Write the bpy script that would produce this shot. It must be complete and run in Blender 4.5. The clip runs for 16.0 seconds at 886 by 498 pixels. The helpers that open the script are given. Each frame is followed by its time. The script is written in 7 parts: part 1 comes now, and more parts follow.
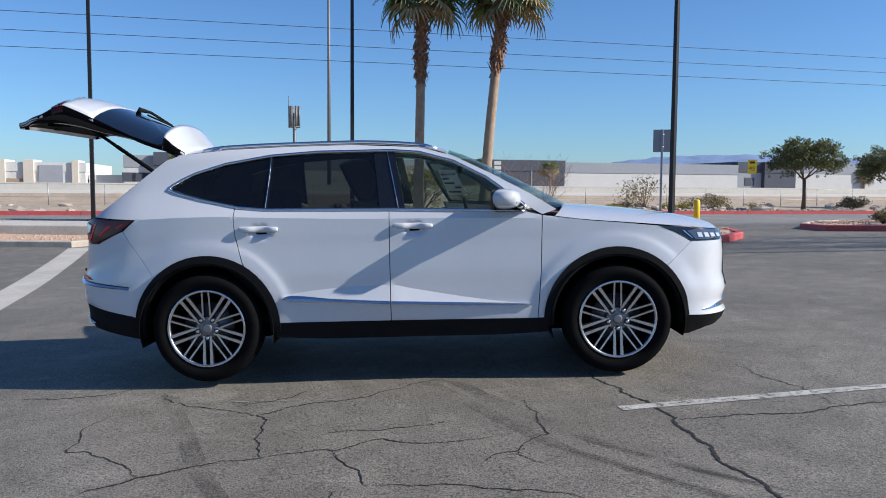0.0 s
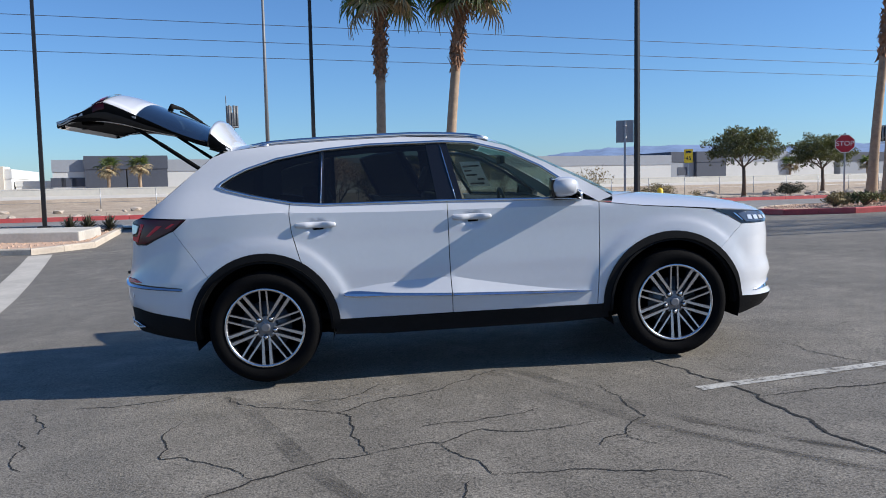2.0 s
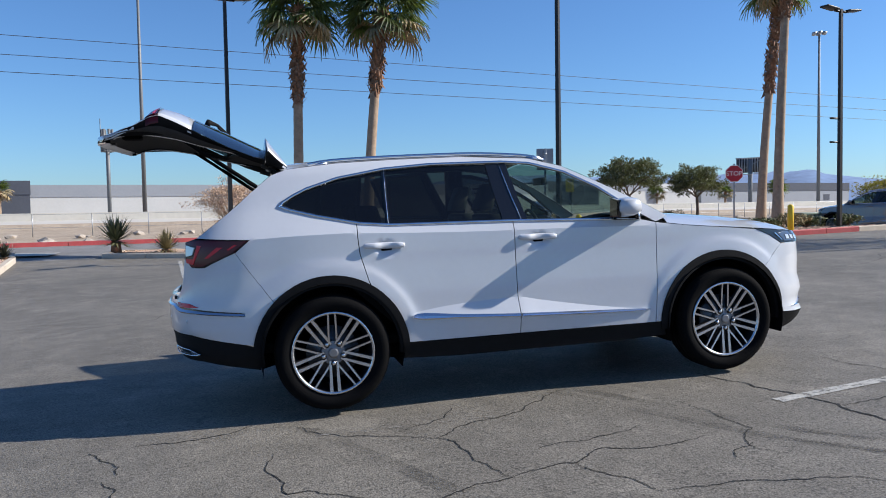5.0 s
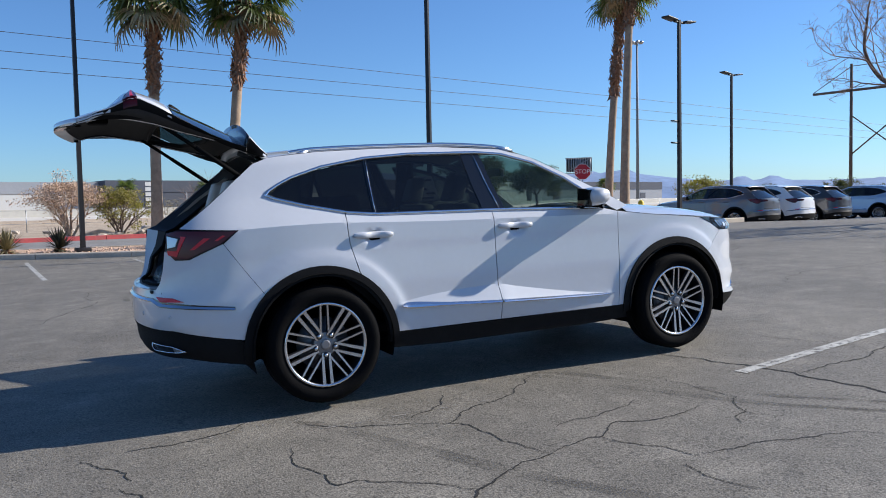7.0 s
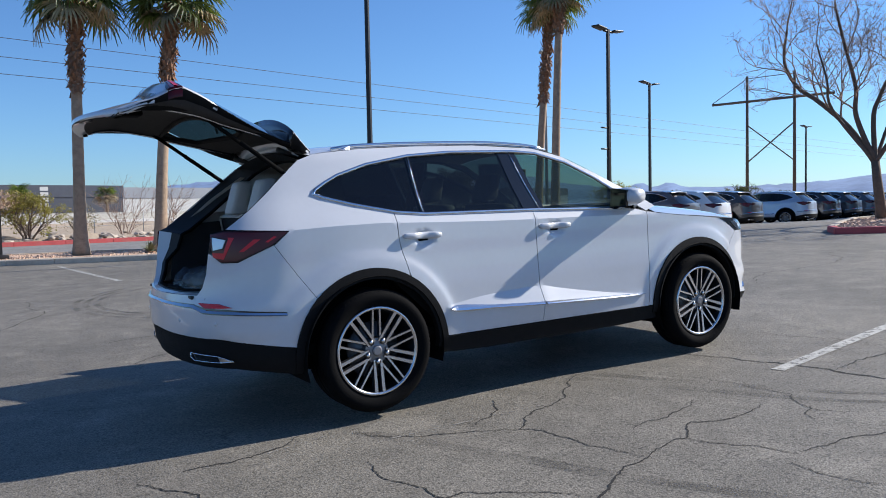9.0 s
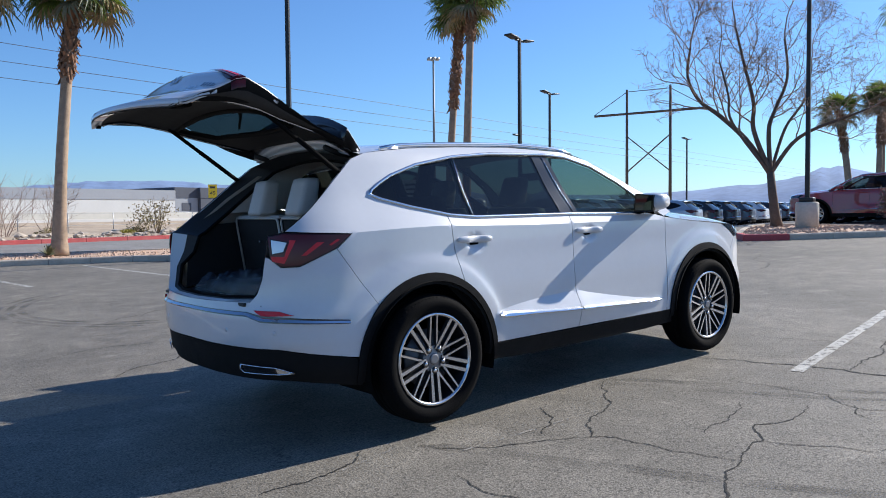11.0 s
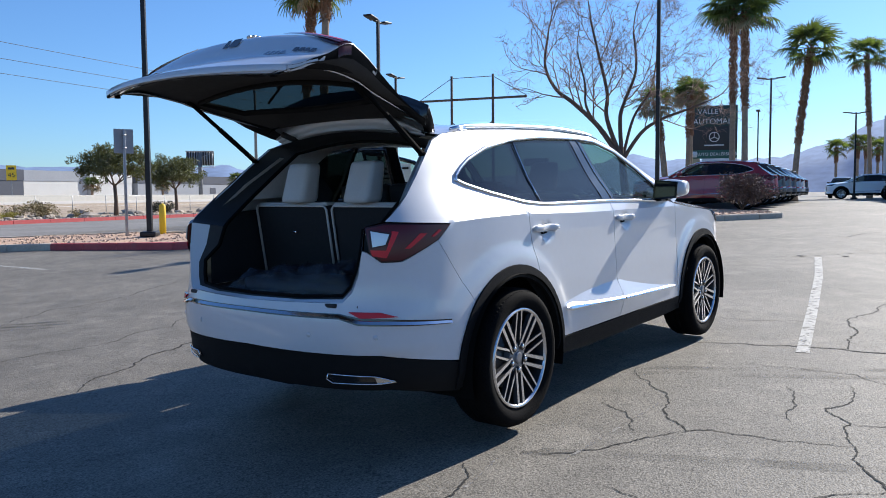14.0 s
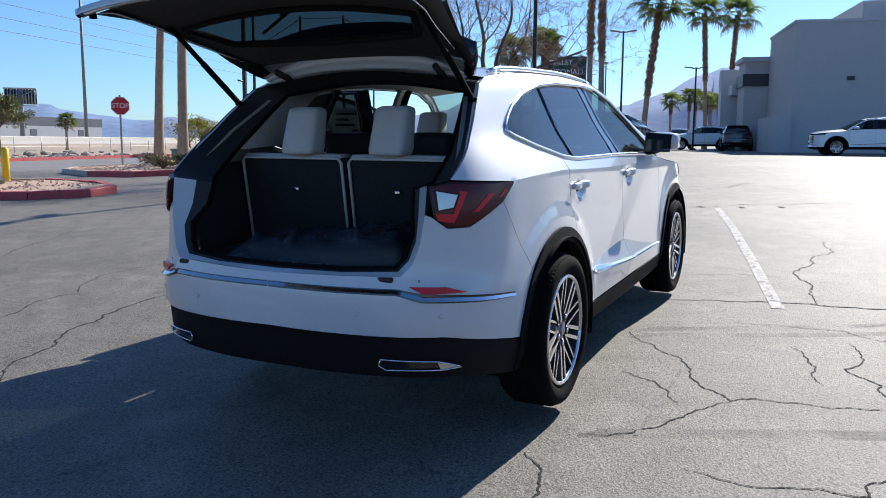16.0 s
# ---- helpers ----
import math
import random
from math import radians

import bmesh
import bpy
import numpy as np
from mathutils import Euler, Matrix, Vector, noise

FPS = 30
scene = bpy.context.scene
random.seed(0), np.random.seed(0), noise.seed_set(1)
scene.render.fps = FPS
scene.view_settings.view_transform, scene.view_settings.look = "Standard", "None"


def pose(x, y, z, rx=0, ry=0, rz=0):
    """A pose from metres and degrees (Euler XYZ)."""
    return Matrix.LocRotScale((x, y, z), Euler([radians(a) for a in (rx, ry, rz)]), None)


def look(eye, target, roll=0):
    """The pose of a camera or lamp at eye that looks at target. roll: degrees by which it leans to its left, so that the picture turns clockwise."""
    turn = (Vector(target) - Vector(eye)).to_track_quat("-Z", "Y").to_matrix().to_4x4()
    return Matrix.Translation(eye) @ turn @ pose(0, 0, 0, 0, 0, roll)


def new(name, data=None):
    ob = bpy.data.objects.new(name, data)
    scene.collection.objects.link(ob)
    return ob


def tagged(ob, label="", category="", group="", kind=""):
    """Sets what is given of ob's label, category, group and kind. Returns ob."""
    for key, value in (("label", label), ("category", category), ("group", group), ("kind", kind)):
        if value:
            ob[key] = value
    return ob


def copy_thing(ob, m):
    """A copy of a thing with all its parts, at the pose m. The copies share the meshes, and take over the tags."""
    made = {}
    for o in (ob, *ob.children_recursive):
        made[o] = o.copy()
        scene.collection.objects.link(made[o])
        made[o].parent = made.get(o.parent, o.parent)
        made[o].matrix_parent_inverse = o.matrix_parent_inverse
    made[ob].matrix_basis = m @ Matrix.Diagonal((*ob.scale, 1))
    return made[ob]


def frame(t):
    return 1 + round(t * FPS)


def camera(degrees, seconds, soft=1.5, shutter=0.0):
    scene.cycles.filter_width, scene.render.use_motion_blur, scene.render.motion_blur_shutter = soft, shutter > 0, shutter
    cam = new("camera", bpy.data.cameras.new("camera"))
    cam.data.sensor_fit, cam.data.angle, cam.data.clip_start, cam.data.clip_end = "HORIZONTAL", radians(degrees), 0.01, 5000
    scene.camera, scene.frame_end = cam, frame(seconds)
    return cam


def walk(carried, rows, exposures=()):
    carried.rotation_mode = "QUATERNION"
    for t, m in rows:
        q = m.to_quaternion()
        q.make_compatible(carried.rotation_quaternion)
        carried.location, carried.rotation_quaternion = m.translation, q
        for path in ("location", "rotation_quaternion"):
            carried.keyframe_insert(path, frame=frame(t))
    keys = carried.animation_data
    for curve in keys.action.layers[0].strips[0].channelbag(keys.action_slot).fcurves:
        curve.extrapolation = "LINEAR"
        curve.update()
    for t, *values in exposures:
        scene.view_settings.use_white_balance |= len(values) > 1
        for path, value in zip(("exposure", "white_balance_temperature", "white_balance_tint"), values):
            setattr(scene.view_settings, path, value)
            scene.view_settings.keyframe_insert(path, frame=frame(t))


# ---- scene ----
cam = camera(57.6, 16.0, soft=0.95)
METRES, EYE, TILT, LEAN, TURN = 8.16, 1.345, 0.0, 0.0, 0.0
ROWS = [
    (0.0, 0.0, 0.0, 0.0, 0.03, -4.44, -0.42),
    (0.5, -0.0246, 0.0056, -0.003, -2.1, -4.43, 0.23),
    (1.0, -0.0457, 0.0176, -0.0029, -3.04, -4.83, 0.94),
    (1.5, -0.0728, 0.0105, -0.0039, -3.64, -4.85, 1.01),
    (2.0, -0.1039, 0.006, -0.0047, -4.48, -4.7, 1.11),
    (2.5, -0.1304, 0.0227, -0.0057, -5.67, -4.14, 1.29),
    (3.0, -0.1575, 0.0234, -0.0071, -6.84, -3.74, 1.24),
    (3.5, -0.19, 0.0151, -0.0065, -8.52, -3.19, 1.24),
    (6.0, -0.3222, 0.0529, -0.0101, -19.39, -2.93, 1.05),
    (6.5, -0.361, 0.0551, -0.011, -23.61, -3.13, 1.21),
    (7.0, -0.3837, 0.0731, -0.0143, -24.93, -3.19, 1.14),
    (7.5, -0.4026, 0.0953, -0.0128, -26.07, -3.3, 1.17),
    (8.0, -0.4363, 0.1053, -0.0142, -29.88, -3.2, 1.11),
    (8.5, -0.4595, 0.1192, -0.0155, -30.22, -2.92, 1.06),
    (9.0, -0.4744, 0.1462, -0.0173, -31.51, -2.89, 1.14),
    (11.5, -0.592, 0.2595, -0.0173, -42.47, -2.77, 0.51),
    (12.0, -0.6092, 0.2837, -0.017, -45.15, -3.2, 0.79),
    (12.5, -0.6188, 0.3153, -0.0156, -47.87, -3.97, 1.28),
    (13.0, -0.6435, 0.3404, -0.014, -51.22, -4.04, 0.67),
    (13.5, -0.6574, 0.3674, -0.0151, -51.58, -4.09, 0.42),
    (14.0, -0.6597, 0.4035, -0.0139, -52.78, -3.87, 0.41),
    (14.5, -0.6697, 0.4358, -0.0148, -59.13, -3.65, 0.04),
    (15.0, -0.6748, 0.4674, -0.0133, -61.26, -3.9, -0.08),
    (15.5, -0.664, 0.5043, -0.0114, -62.33, -4.5, -0.2),
    (16.0, -0.6647, 0.5415, -0.0104, -63.74, -7.66, -0.39),
]
walk(cam, [(t, pose(0.20, -6.54, EYE, TILT, LEAN, TURN) @ pose(METRES * x, METRES * y, METRES * z, 90 + pitch, roll, yaw)) for t, x, y, z, yaw, pitch, roll in ROWS],
     exposures=[(0.0, 0.42), (6.0, 0.50), (9.0, 0.54), (12.5, 0.63), (16.0, 0.60)])

# ---- world and sun ----
SUN_TO = Vector((1.60, -0.228, 1.0)).normalized()
world = bpy.data.worlds.new("sky")
scene.world = world
world.use_nodes = True
wn = world.node_tree
sky = wn.nodes.new("ShaderNodeTexSky")
sky.sky_type, sky.sun_disc = "NISHITA", False
sky.sun_elevation = math.asin(SUN_TO.z)
sky.sun_rotation = math.atan2(SUN_TO.x, SUN_TO.y)
sky.altitude, sky.air_density, sky.dust_density, sky.ozone_density = 300, 1.0, 0.35, 4.0
wn.nodes["Background"].inputs["Strength"].default_value = 0.080
tint = wn.nodes.new("ShaderNodeMix")
tint.data_type, tint.blend_type = "RGBA", "MULTIPLY"
tint.inputs["Factor"].default_value = 1.0
tint.inputs["B"].default_value = (0.712, 0.985, 1.30, 1)
wn.links.new(sky.outputs[0], tint.inputs["A"])
wn.links.new(tint.outputs["Result"], wn.nodes["Background"].inputs["Color"])
sun = new("sun", bpy.data.lights.new("sun", "SUN"))
sun.data.energy, sun.data.angle, sun.data.color = 5.0, radians(0.55), (1.0, 0.955, 0.89)
sun.matrix_world = look(SUN_TO * 60, (0, 0, 0))

# ---- materials ----


def mat(name, color, rough=0.6, metal=0.0, vary=0.0, scale=8.0, bump=0.0, bump_scale=60.0, coat=0.0, spec=0.5, stain=None, stain_scale=1.2, stain_amount=0.4, per_object=0.0):
    """A surface with grain at two scales, optional stains and fine relief."""
    m = bpy.data.materials.new(name)
    m.use_nodes = True
    nt = m.node_tree
    N, L = nt.nodes, nt.links
    b = N["Principled BSDF"]
    b.inputs["Roughness"].default_value = rough
    b.inputs["Metallic"].default_value = metal
    b.inputs["Specular IOR Level"].default_value = spec
    b.inputs["Coat Weight"].default_value = coat
    b.inputs["Coat Roughness"].default_value = 0.03
    tc = N.new("ShaderNodeTexCoord")
    src = tc.outputs["Object"]
    rgb = (*color, 1.0)
    out = None
    if vary > 0:
        n1 = N.new("ShaderNodeTexNoise")
        n1.inputs["Scale"].default_value, n1.inputs["Detail"].default_value = scale, 6
        L.new(src, n1.inputs["Vector"])
        n2 = N.new("ShaderNodeTexNoise")
        n2.inputs["Scale"].default_value, n2.inputs["Detail"].default_value = scale * 9, 4
        L.new(src, n2.inputs["Vector"])
        add = N.new("ShaderNodeMath")
        add.operation = "ADD"
        L.new(n1.outputs["Fac"], add.inputs[0])
        L.new(n2.outputs["Fac"], add.inputs[1])
        mr = N.new("ShaderNodeMapRange")
        mr.inputs["From Min"].default_value, mr.inputs["From Max"].default_value = 0.65, 1.35
        mr.inputs["To Min"].default_value, mr.inputs["To Max"].default_value = 1 - vary, 1 + vary
        L.new(add.outputs[0], mr.inputs["Value"])
        mul = N.new("ShaderNodeMix")
        mul.data_type, mul.blend_type = "RGBA", "MULTIPLY"
        mul.inputs["Factor"].default_value = 1.0
        mul.inputs["A"].default_value = rgb
        L.new(mr.outputs[0], mul.inputs["B"])
        out = mul.outputs["Result"]
    if stain:
        n3 = N.new("ShaderNodeTexNoise")
        n3.inputs["Scale"].default_value, n3.inputs["Detail"].default_value = stain_scale, 5
        L.new(src, n3.inputs["Vector"])
        cr = N.new("ShaderNodeMapRange")
        cr.inputs["From Min"].default_value, cr.inputs["From Max"].default_value = 0.5, 0.72
        cr.inputs["To Max"].default_value = stain_amount
        L.new(n3.outputs["Fac"], cr.inputs["Value"])
        mx = N.new("ShaderNodeMix")
        mx.data_type = "RGBA"
        L.new(cr.outputs[0], mx.inputs["Factor"])
        if out:
            L.new(out, mx.inputs["A"])
        else:
            mx.inputs["A"].default_value = rgb
        mx.inputs["B"].default_value = (*stain, 1)
        out = mx.outputs["Result"]
    if per_object > 0:
        oi = N.new("ShaderNodeObjectInfo")
        m2 = N.new("ShaderNodeMapRange")
        m2.inputs["To Min"].default_value, m2.inputs["To Max"].default_value = 1 - per_object, 1 + per_object
        L.new(oi.outputs["Random"], m2.inputs["Value"])
        mu = N.new("ShaderNodeMix")
        mu.data_type, mu.blend_type = "RGBA", "MULTIPLY"
        mu.inputs["Factor"].default_value = 1.0
        if out:
            L.new(out, mu.inputs["A"])
        else:
            mu.inputs["A"].default_value = rgb
        L.new(m2.outputs[0], mu.inputs["B"])
        out = mu.outputs["Result"]
    if out:
        L.new(out, b.inputs["Base Color"])
    else:
        b.inputs["Base Color"].default_value = rgb
    if bump > 0:
        nb = N.new("ShaderNodeTexNoise")
        nb.inputs["Scale"].default_value, nb.inputs["Detail"].default_value = bump_scale, 5
        L.new(src, nb.inputs["Vector"])
        bp = N.new("ShaderNodeBump")
        bp.inputs["Strength"].default_value, bp.inputs["Distance"].default_value = bump, 0.01
        L.new(nb.outputs["Fac"], bp.inputs["Height"])
        L.new(bp.outputs[0], b.inputs["Normal"])
    return m


def paint(name, color, flake=0.0, rough=0.35, metal=0.0):
    """Automotive paint: base under clear coat, with a trace of orange peel."""
    m = mat(name, color, rough, metal, vary=0.02, scale=3.0, coat=1.0)
    return m


def leafy(m, share=0.4, tint=(1.5, 1.6, 0.7)):
    """Lets part of the light through thin leaves."""
    N, L = m.node_tree.nodes, m.node_tree.links
    b = N["Principled BSDF"]
    t = N.new("ShaderNodeBsdfTranslucent")
    g = N.new("ShaderNodeMix")
    g.data_type, g.blend_type = "RGBA", "MULTIPLY"
    g.inputs["Factor"].default_value = 1.0
    L.new(b.inputs["Base Color"].links[0].from_socket, g.inputs["A"])
    g.inputs["B"].default_value = (*tint, 1)
    L.new(g.outputs["Result"], t.inputs["Color"])
    mx = N.new("ShaderNodeMixShader")
    mx.inputs[0].default_value = share
    L.new(b.outputs[0], mx.inputs[1])
    L.new(t.outputs[0], mx.inputs[2])
    L.new(mx.outputs[0], N["Material Output"].inputs["Surface"])
    return m


def glass(name, tint, alpha, rough=0.02, spec=0.4, coat=0.0):
    """Tinted car glass: part reflecting film, part see-through."""
    m = bpy.data.materials.new(name)
    m.use_nodes = True
    N, L = m.node_tree.nodes, m.node_tree.links
    b = N["Principled BSDF"]
    b.inputs["Base Color"].default_value = (*tint, 1)
    b.inputs["Roughness"].default_value = rough
    b.inputs["Specular IOR Level"].default_value = spec
    b.inputs["Coat Weight"].default_value = coat
    tr = N.new("ShaderNodeBsdfTransparent")
    tr.inputs["Color"].default_value = (0.75, 0.92, 0.86, 1)
    mx = N.new("ShaderNodeMixShader")
    mx.inputs[0].default_value = alpha
    L.new(tr.outputs[0], mx.inputs[1])
    L.new(b.outputs[0], mx.inputs[2])
    L.new(mx.outputs[0], N["Material Output"].inputs["Surface"])
    return m


PEARL = paint("pearl_white_paint", (0.562, 0.575, 0.602), rough=0.35)
SILVER = paint("grey_paint", (0.115, 0.12, 0.13), metal=0.5)
WHITE2 = paint("plain_white_paint", (0.78, 0.79, 0.80))
BLACKP = paint("black_paint", (0.012, 0.012, 0.014))
REDP = paint("deep_red_paint", (0.24, 0.006, 0.014))
BLUEGREY = paint("silver_blue_paint", (0.42, 0.47, 0.54), metal=0.5)
CHARCOAL = paint("charcoal_paint", (0.045, 0.047, 0.052), metal=0.3)
CLAD = mat("black_plastic", (0.008, 0.008, 0.0085), 0.72, vary=0.2, scale=20, bump=0.15, bump_scale=400, spec=0.14)
GLOSSBLACK = mat("gloss_black", (0.008, 0.008, 0.009), 0.12, coat=0.5)
UNDER = mat("underbody_black", (0.004, 0.004, 0.004), 0.95, spec=0.1)
RUBBER = mat("tyre_rubber", (0.0045, 0.0045, 0.005), 0.88, vary=0.25, scale=15, bump=0.25, bump_scale=120, spec=0.08)
MIRRORM = mat("door_mirror_glass", (0.14, 0.145, 0.155), 0.03, 1.0)
CHROME = mat("chrome", (0.66, 0.68, 0.71), 0.10, 1.0)
DARKCHROME = mat("satin_chrome", (0.62, 0.65, 0.70), 0.2, 1.0)
ALLOY = mat("machined_alloy", (0.62, 0.62, 0.64), 0.26, 1.0, vary=0.06, scale=30)
ALLOYDARK = mat("dark_alloy", (0.05, 0.05, 0.055), 0.4, 0.7)
TINT = glass("privacy_glass", (0.004, 0.0045, 0.006), 0.94)
GATEGLASS = glass("rear_window_glass", (0.004, 0.0048, 0.007), 0.94, spec=0.9, coat=0.7)
CLEARG = glass("window_glass", (0.008, 0.012, 0.011), 0.60)
WSHIELD = glass("windscreen_glass", (0.012, 0.016, 0.016), 0.45)
LAMPRED = mat("red_lens", (0.085, 0.002, 0.005), 0.10, spec=0.4)
LAMPBRIGHT = mat("bright_red_light_pipe", (0.62, 0.010, 0.022), 0.22, spec=0.4)
LAMPDARK = mat("smoked_red_lens", (0.030, 0.002, 0.004), 0.18, spec=0.3)
LAMPCLEAR = mat("clear_lens", (0.62, 0.64, 0.66), 0.08, 0.3, coat=1.0)
HEADLENS = mat("headlamp_lens", (0.10, 0.11, 0.13), 0.06, 0.55, coat=1.0)
BEIGE = mat("parchment_leather", (0.52, 0.49, 0.45), 0.5, vary=0.05, scale=12, bump=0.08, bump_scale=200)
HEADLINER = mat("headliner_cloth", (0.50, 0.475, 0.44), 0.9, vary=0.06, scale=40)
LINING = mat("gate_lining_plastic", (0.042, 0.040, 0.039), 0.75, vary=0.15, scale=30, spec=0.15)
TRIM = mat("dark_trim", (0.018, 0.018, 0.019), 0.6, vary=0.15, scale=30, bump=0.1, bump_scale=250)
PAPER = mat("printed_paper", (.70, .74, .72), .7, vary=.04, scale=20)
CARPET = mat("cargo_carpet", (0.014, 0.014, 0.015), 0.95, vary=0.3, scale=60, bump=0.3, bump_scale=300)

# ---- building tools ----
from mathutils import geometry


def part(name, bm, material, parent=None, label="", smooth=True):
    me = bpy.data.meshes.new(name)
    bm.normal_update()
    bm.to_mesh(me)
    bm.free()
    if smooth:
        for p in me.polygons:
            p.use_smooth = True
    if material:
        me.materials.append(material)
    ob = new(name, me)
    ob.parent = parent
    if label:
        ob["label"] = label
    return ob


def empty(name, m, label, category, group="", kind=""):
    ob = new(name)
    ob.matrix_world = m
    ob.empty_display_size = 0.2
    return tagged(ob, label, category, group, kind)


def add_box(bm, x0, x1, y0, y1, z0, z1, bevel=0.0):
    r = bmesh.ops.create_cube(bm, size=1.0)
    for v in r["verts"]:
        v.co = Vector((x0 + (v.co.x + .5) * (x1 - x0), y0 + (v.co.y + .5) * (y1 - y0), z0 + (v.co.z + .5) * (z1 - z0)))
    if bevel:
        es = list({e for v in r["verts"] for e in v.link_edges})
        bmesh.ops.bevel(bm, geom=es, offset=bevel, segments=2, profile=0.6, affect="EDGES")


def box_bm(*a, **k):
    bm = bmesh.new()
    add_box(bm, *a, **k)
    return bm


def add_tube(bm, pts, radii, seg=8, cap=True):
    """A tapering tube through points."""
    pts = [Vector(p) for p in pts]
    rings = []
    side = None
    for i, p in enumerate(pts):
        d = (pts[min(i + 1, len(pts) - 1)] - pts[max(i - 1, 0)]).normalized()
        if side is None:
            side = d.orthogonal().normalized()
        side = (side - d * side.dot(d))
        side = side.normalized() if side.length > 1e-6 else d.orthogonal().normalized()
        up = d.cross(side)
        r = radii[i] if hasattr(radii, "__len__") else radii
        rings.append([bm.verts.new(p + (side * math.cos(2 * math.pi * k / seg) + up * math.sin(2 * math.pi * k / seg)) * r) for k in range(seg)])
    for a, b in zip(rings, rings[1:]):
        for k in range(seg):
            bm.faces.new((a[k], a[(k + 1) % seg], b[(k + 1) % seg], b[k]))
    if cap and seg > 2:
        bm.faces.new(rings[0][::-1])
        bm.faces.new(rings[-1])


def tube_bm(pts, radii, seg=8):
    bm = bmesh.new()
    add_tube(bm, pts, radii, seg)
    return bm


def add_grid(bm, rows):
    """Quads between rows of points of equal length."""
    vs = [[bm.verts.new(p) for p in r] for r in rows]
    for a, b in zip(vs, vs[1:]):
        for k in range(len(a) - 1):
            try:
                bm.faces.new((a[k], a[k + 1], b[k + 1], b[k]))
            except ValueError:
                pass
    return vs


def grid_bm(rows):
    bm = bmesh.new()
    add_grid(bm, rows)
    bmesh.ops.remove_doubles(bm, verts=bm.verts, dist=1e-5)
    return bm


def crom(xs, ys):
    """A smooth curve through points: monotone cubic."""
    xs, ys = np.array(xs, float), np.array(ys, float)
    h = np.diff(xs)
    d = np.diff(ys) / h
    m = np.zeros(len(xs))
    m[0], m[-1] = d[0], d[-1]
    for i in range(1, len(xs) - 1):
        m[i] = 0 if d[i - 1] * d[i] <= 0 else 2 * d[i - 1] * d[i] / (d[i - 1] + d[i])

    def f(x):
        x = min(max(x, xs[0]), xs[-1])
        i = min(int(np.searchsorted(xs, x, side="right")) - 1, len(xs) - 2)
        t = (x - xs[i]) / h[i]
        return float((2 * t**3 - 3 * t**2 + 1) * ys[i] + (t**3 - 2 * t**2 + t) * h[i] * m[i] + (-2 * t**3 + 3 * t**2) * ys[i + 1] + (t**3 - t**2) * h[i] * m[i + 1])
    return f


def smooth01(a, b, x):
    t = min(max((x - a) / (b - a), 0.0), 1.0)
    return t * t * (3 - 2 * t)


def inside(poly, x, y):
    c = False
    n = len(poly)
    for i in range(n):
        x0, y0 = poly[i]
        x1, y1 = poly[i - 1]
        if (y0 > y) != (y1 > y) and x < (x1 - x0) * (y - y0) / (y1 - y0) + x0:
            c = not c
    return c


def edge_dist(poly, x, y):
    best = 9.0
    for i in range(len(poly)):
        ax, ay = poly[i - 1]
        bx, by = poly[i]
        dx, dy = bx - ax, by - ay
        t = min(max(((x - ax) * dx + (y - ay) * dy) / (dx * dx + dy * dy + 1e-12), 0), 1)
        best = min(best, math.hypot(x - ax - t * dx, y - ay - t * dy))
    return best


def densify(poly, step):
    out = []
    for i in range(len(poly)):
        a, b = poly[i], poly[(i + 1) % len(poly)]
        n = max(1, int(math.ceil(math.hypot(b[0] - a[0], b[1] - a[1]) / step)))
        out += [(a[0] + (b[0] - a[0]) * k / n, a[1] + (b[1] - a[1]) * k / n) for k in range(n)]
    return out


def shrink(poly, d):
    """Moves each side of a polygon inwards."""
    area = sum(poly[i - 1][0] * poly[i][1] - poly[i][0] * poly[i - 1][1] for i in range(len(poly)))
    s = 1 if area > 0 else -1
    out = []
    for i in range(len(poly)):
        p, c, n = Vector(poly[i - 1]), Vector(poly[i]), Vector(poly[(i + 1) % len(poly)])
        e1, e2 = (c - p).normalized(), (n - c).normalized()
        n1, n2 = Vector((-e1.y, e1.x)) * s, Vector((-e2.y, e2.x)) * s
        b = n1 + n2
        k = d / max(0.35, 0.5 * b.length * b.length) if b.length > 1e-6 else 0
        out.append(tuple(c + b * k))
    return out


def arc(cx, cz, r, a0, a1, n=16):
    return [(cx + r * math.cos(radians(a0 + (a1 - a0) * i / n)), cz + r * math.sin(radians(a0 + (a1 - a0) * i / n))) for i in range(n + 1)]


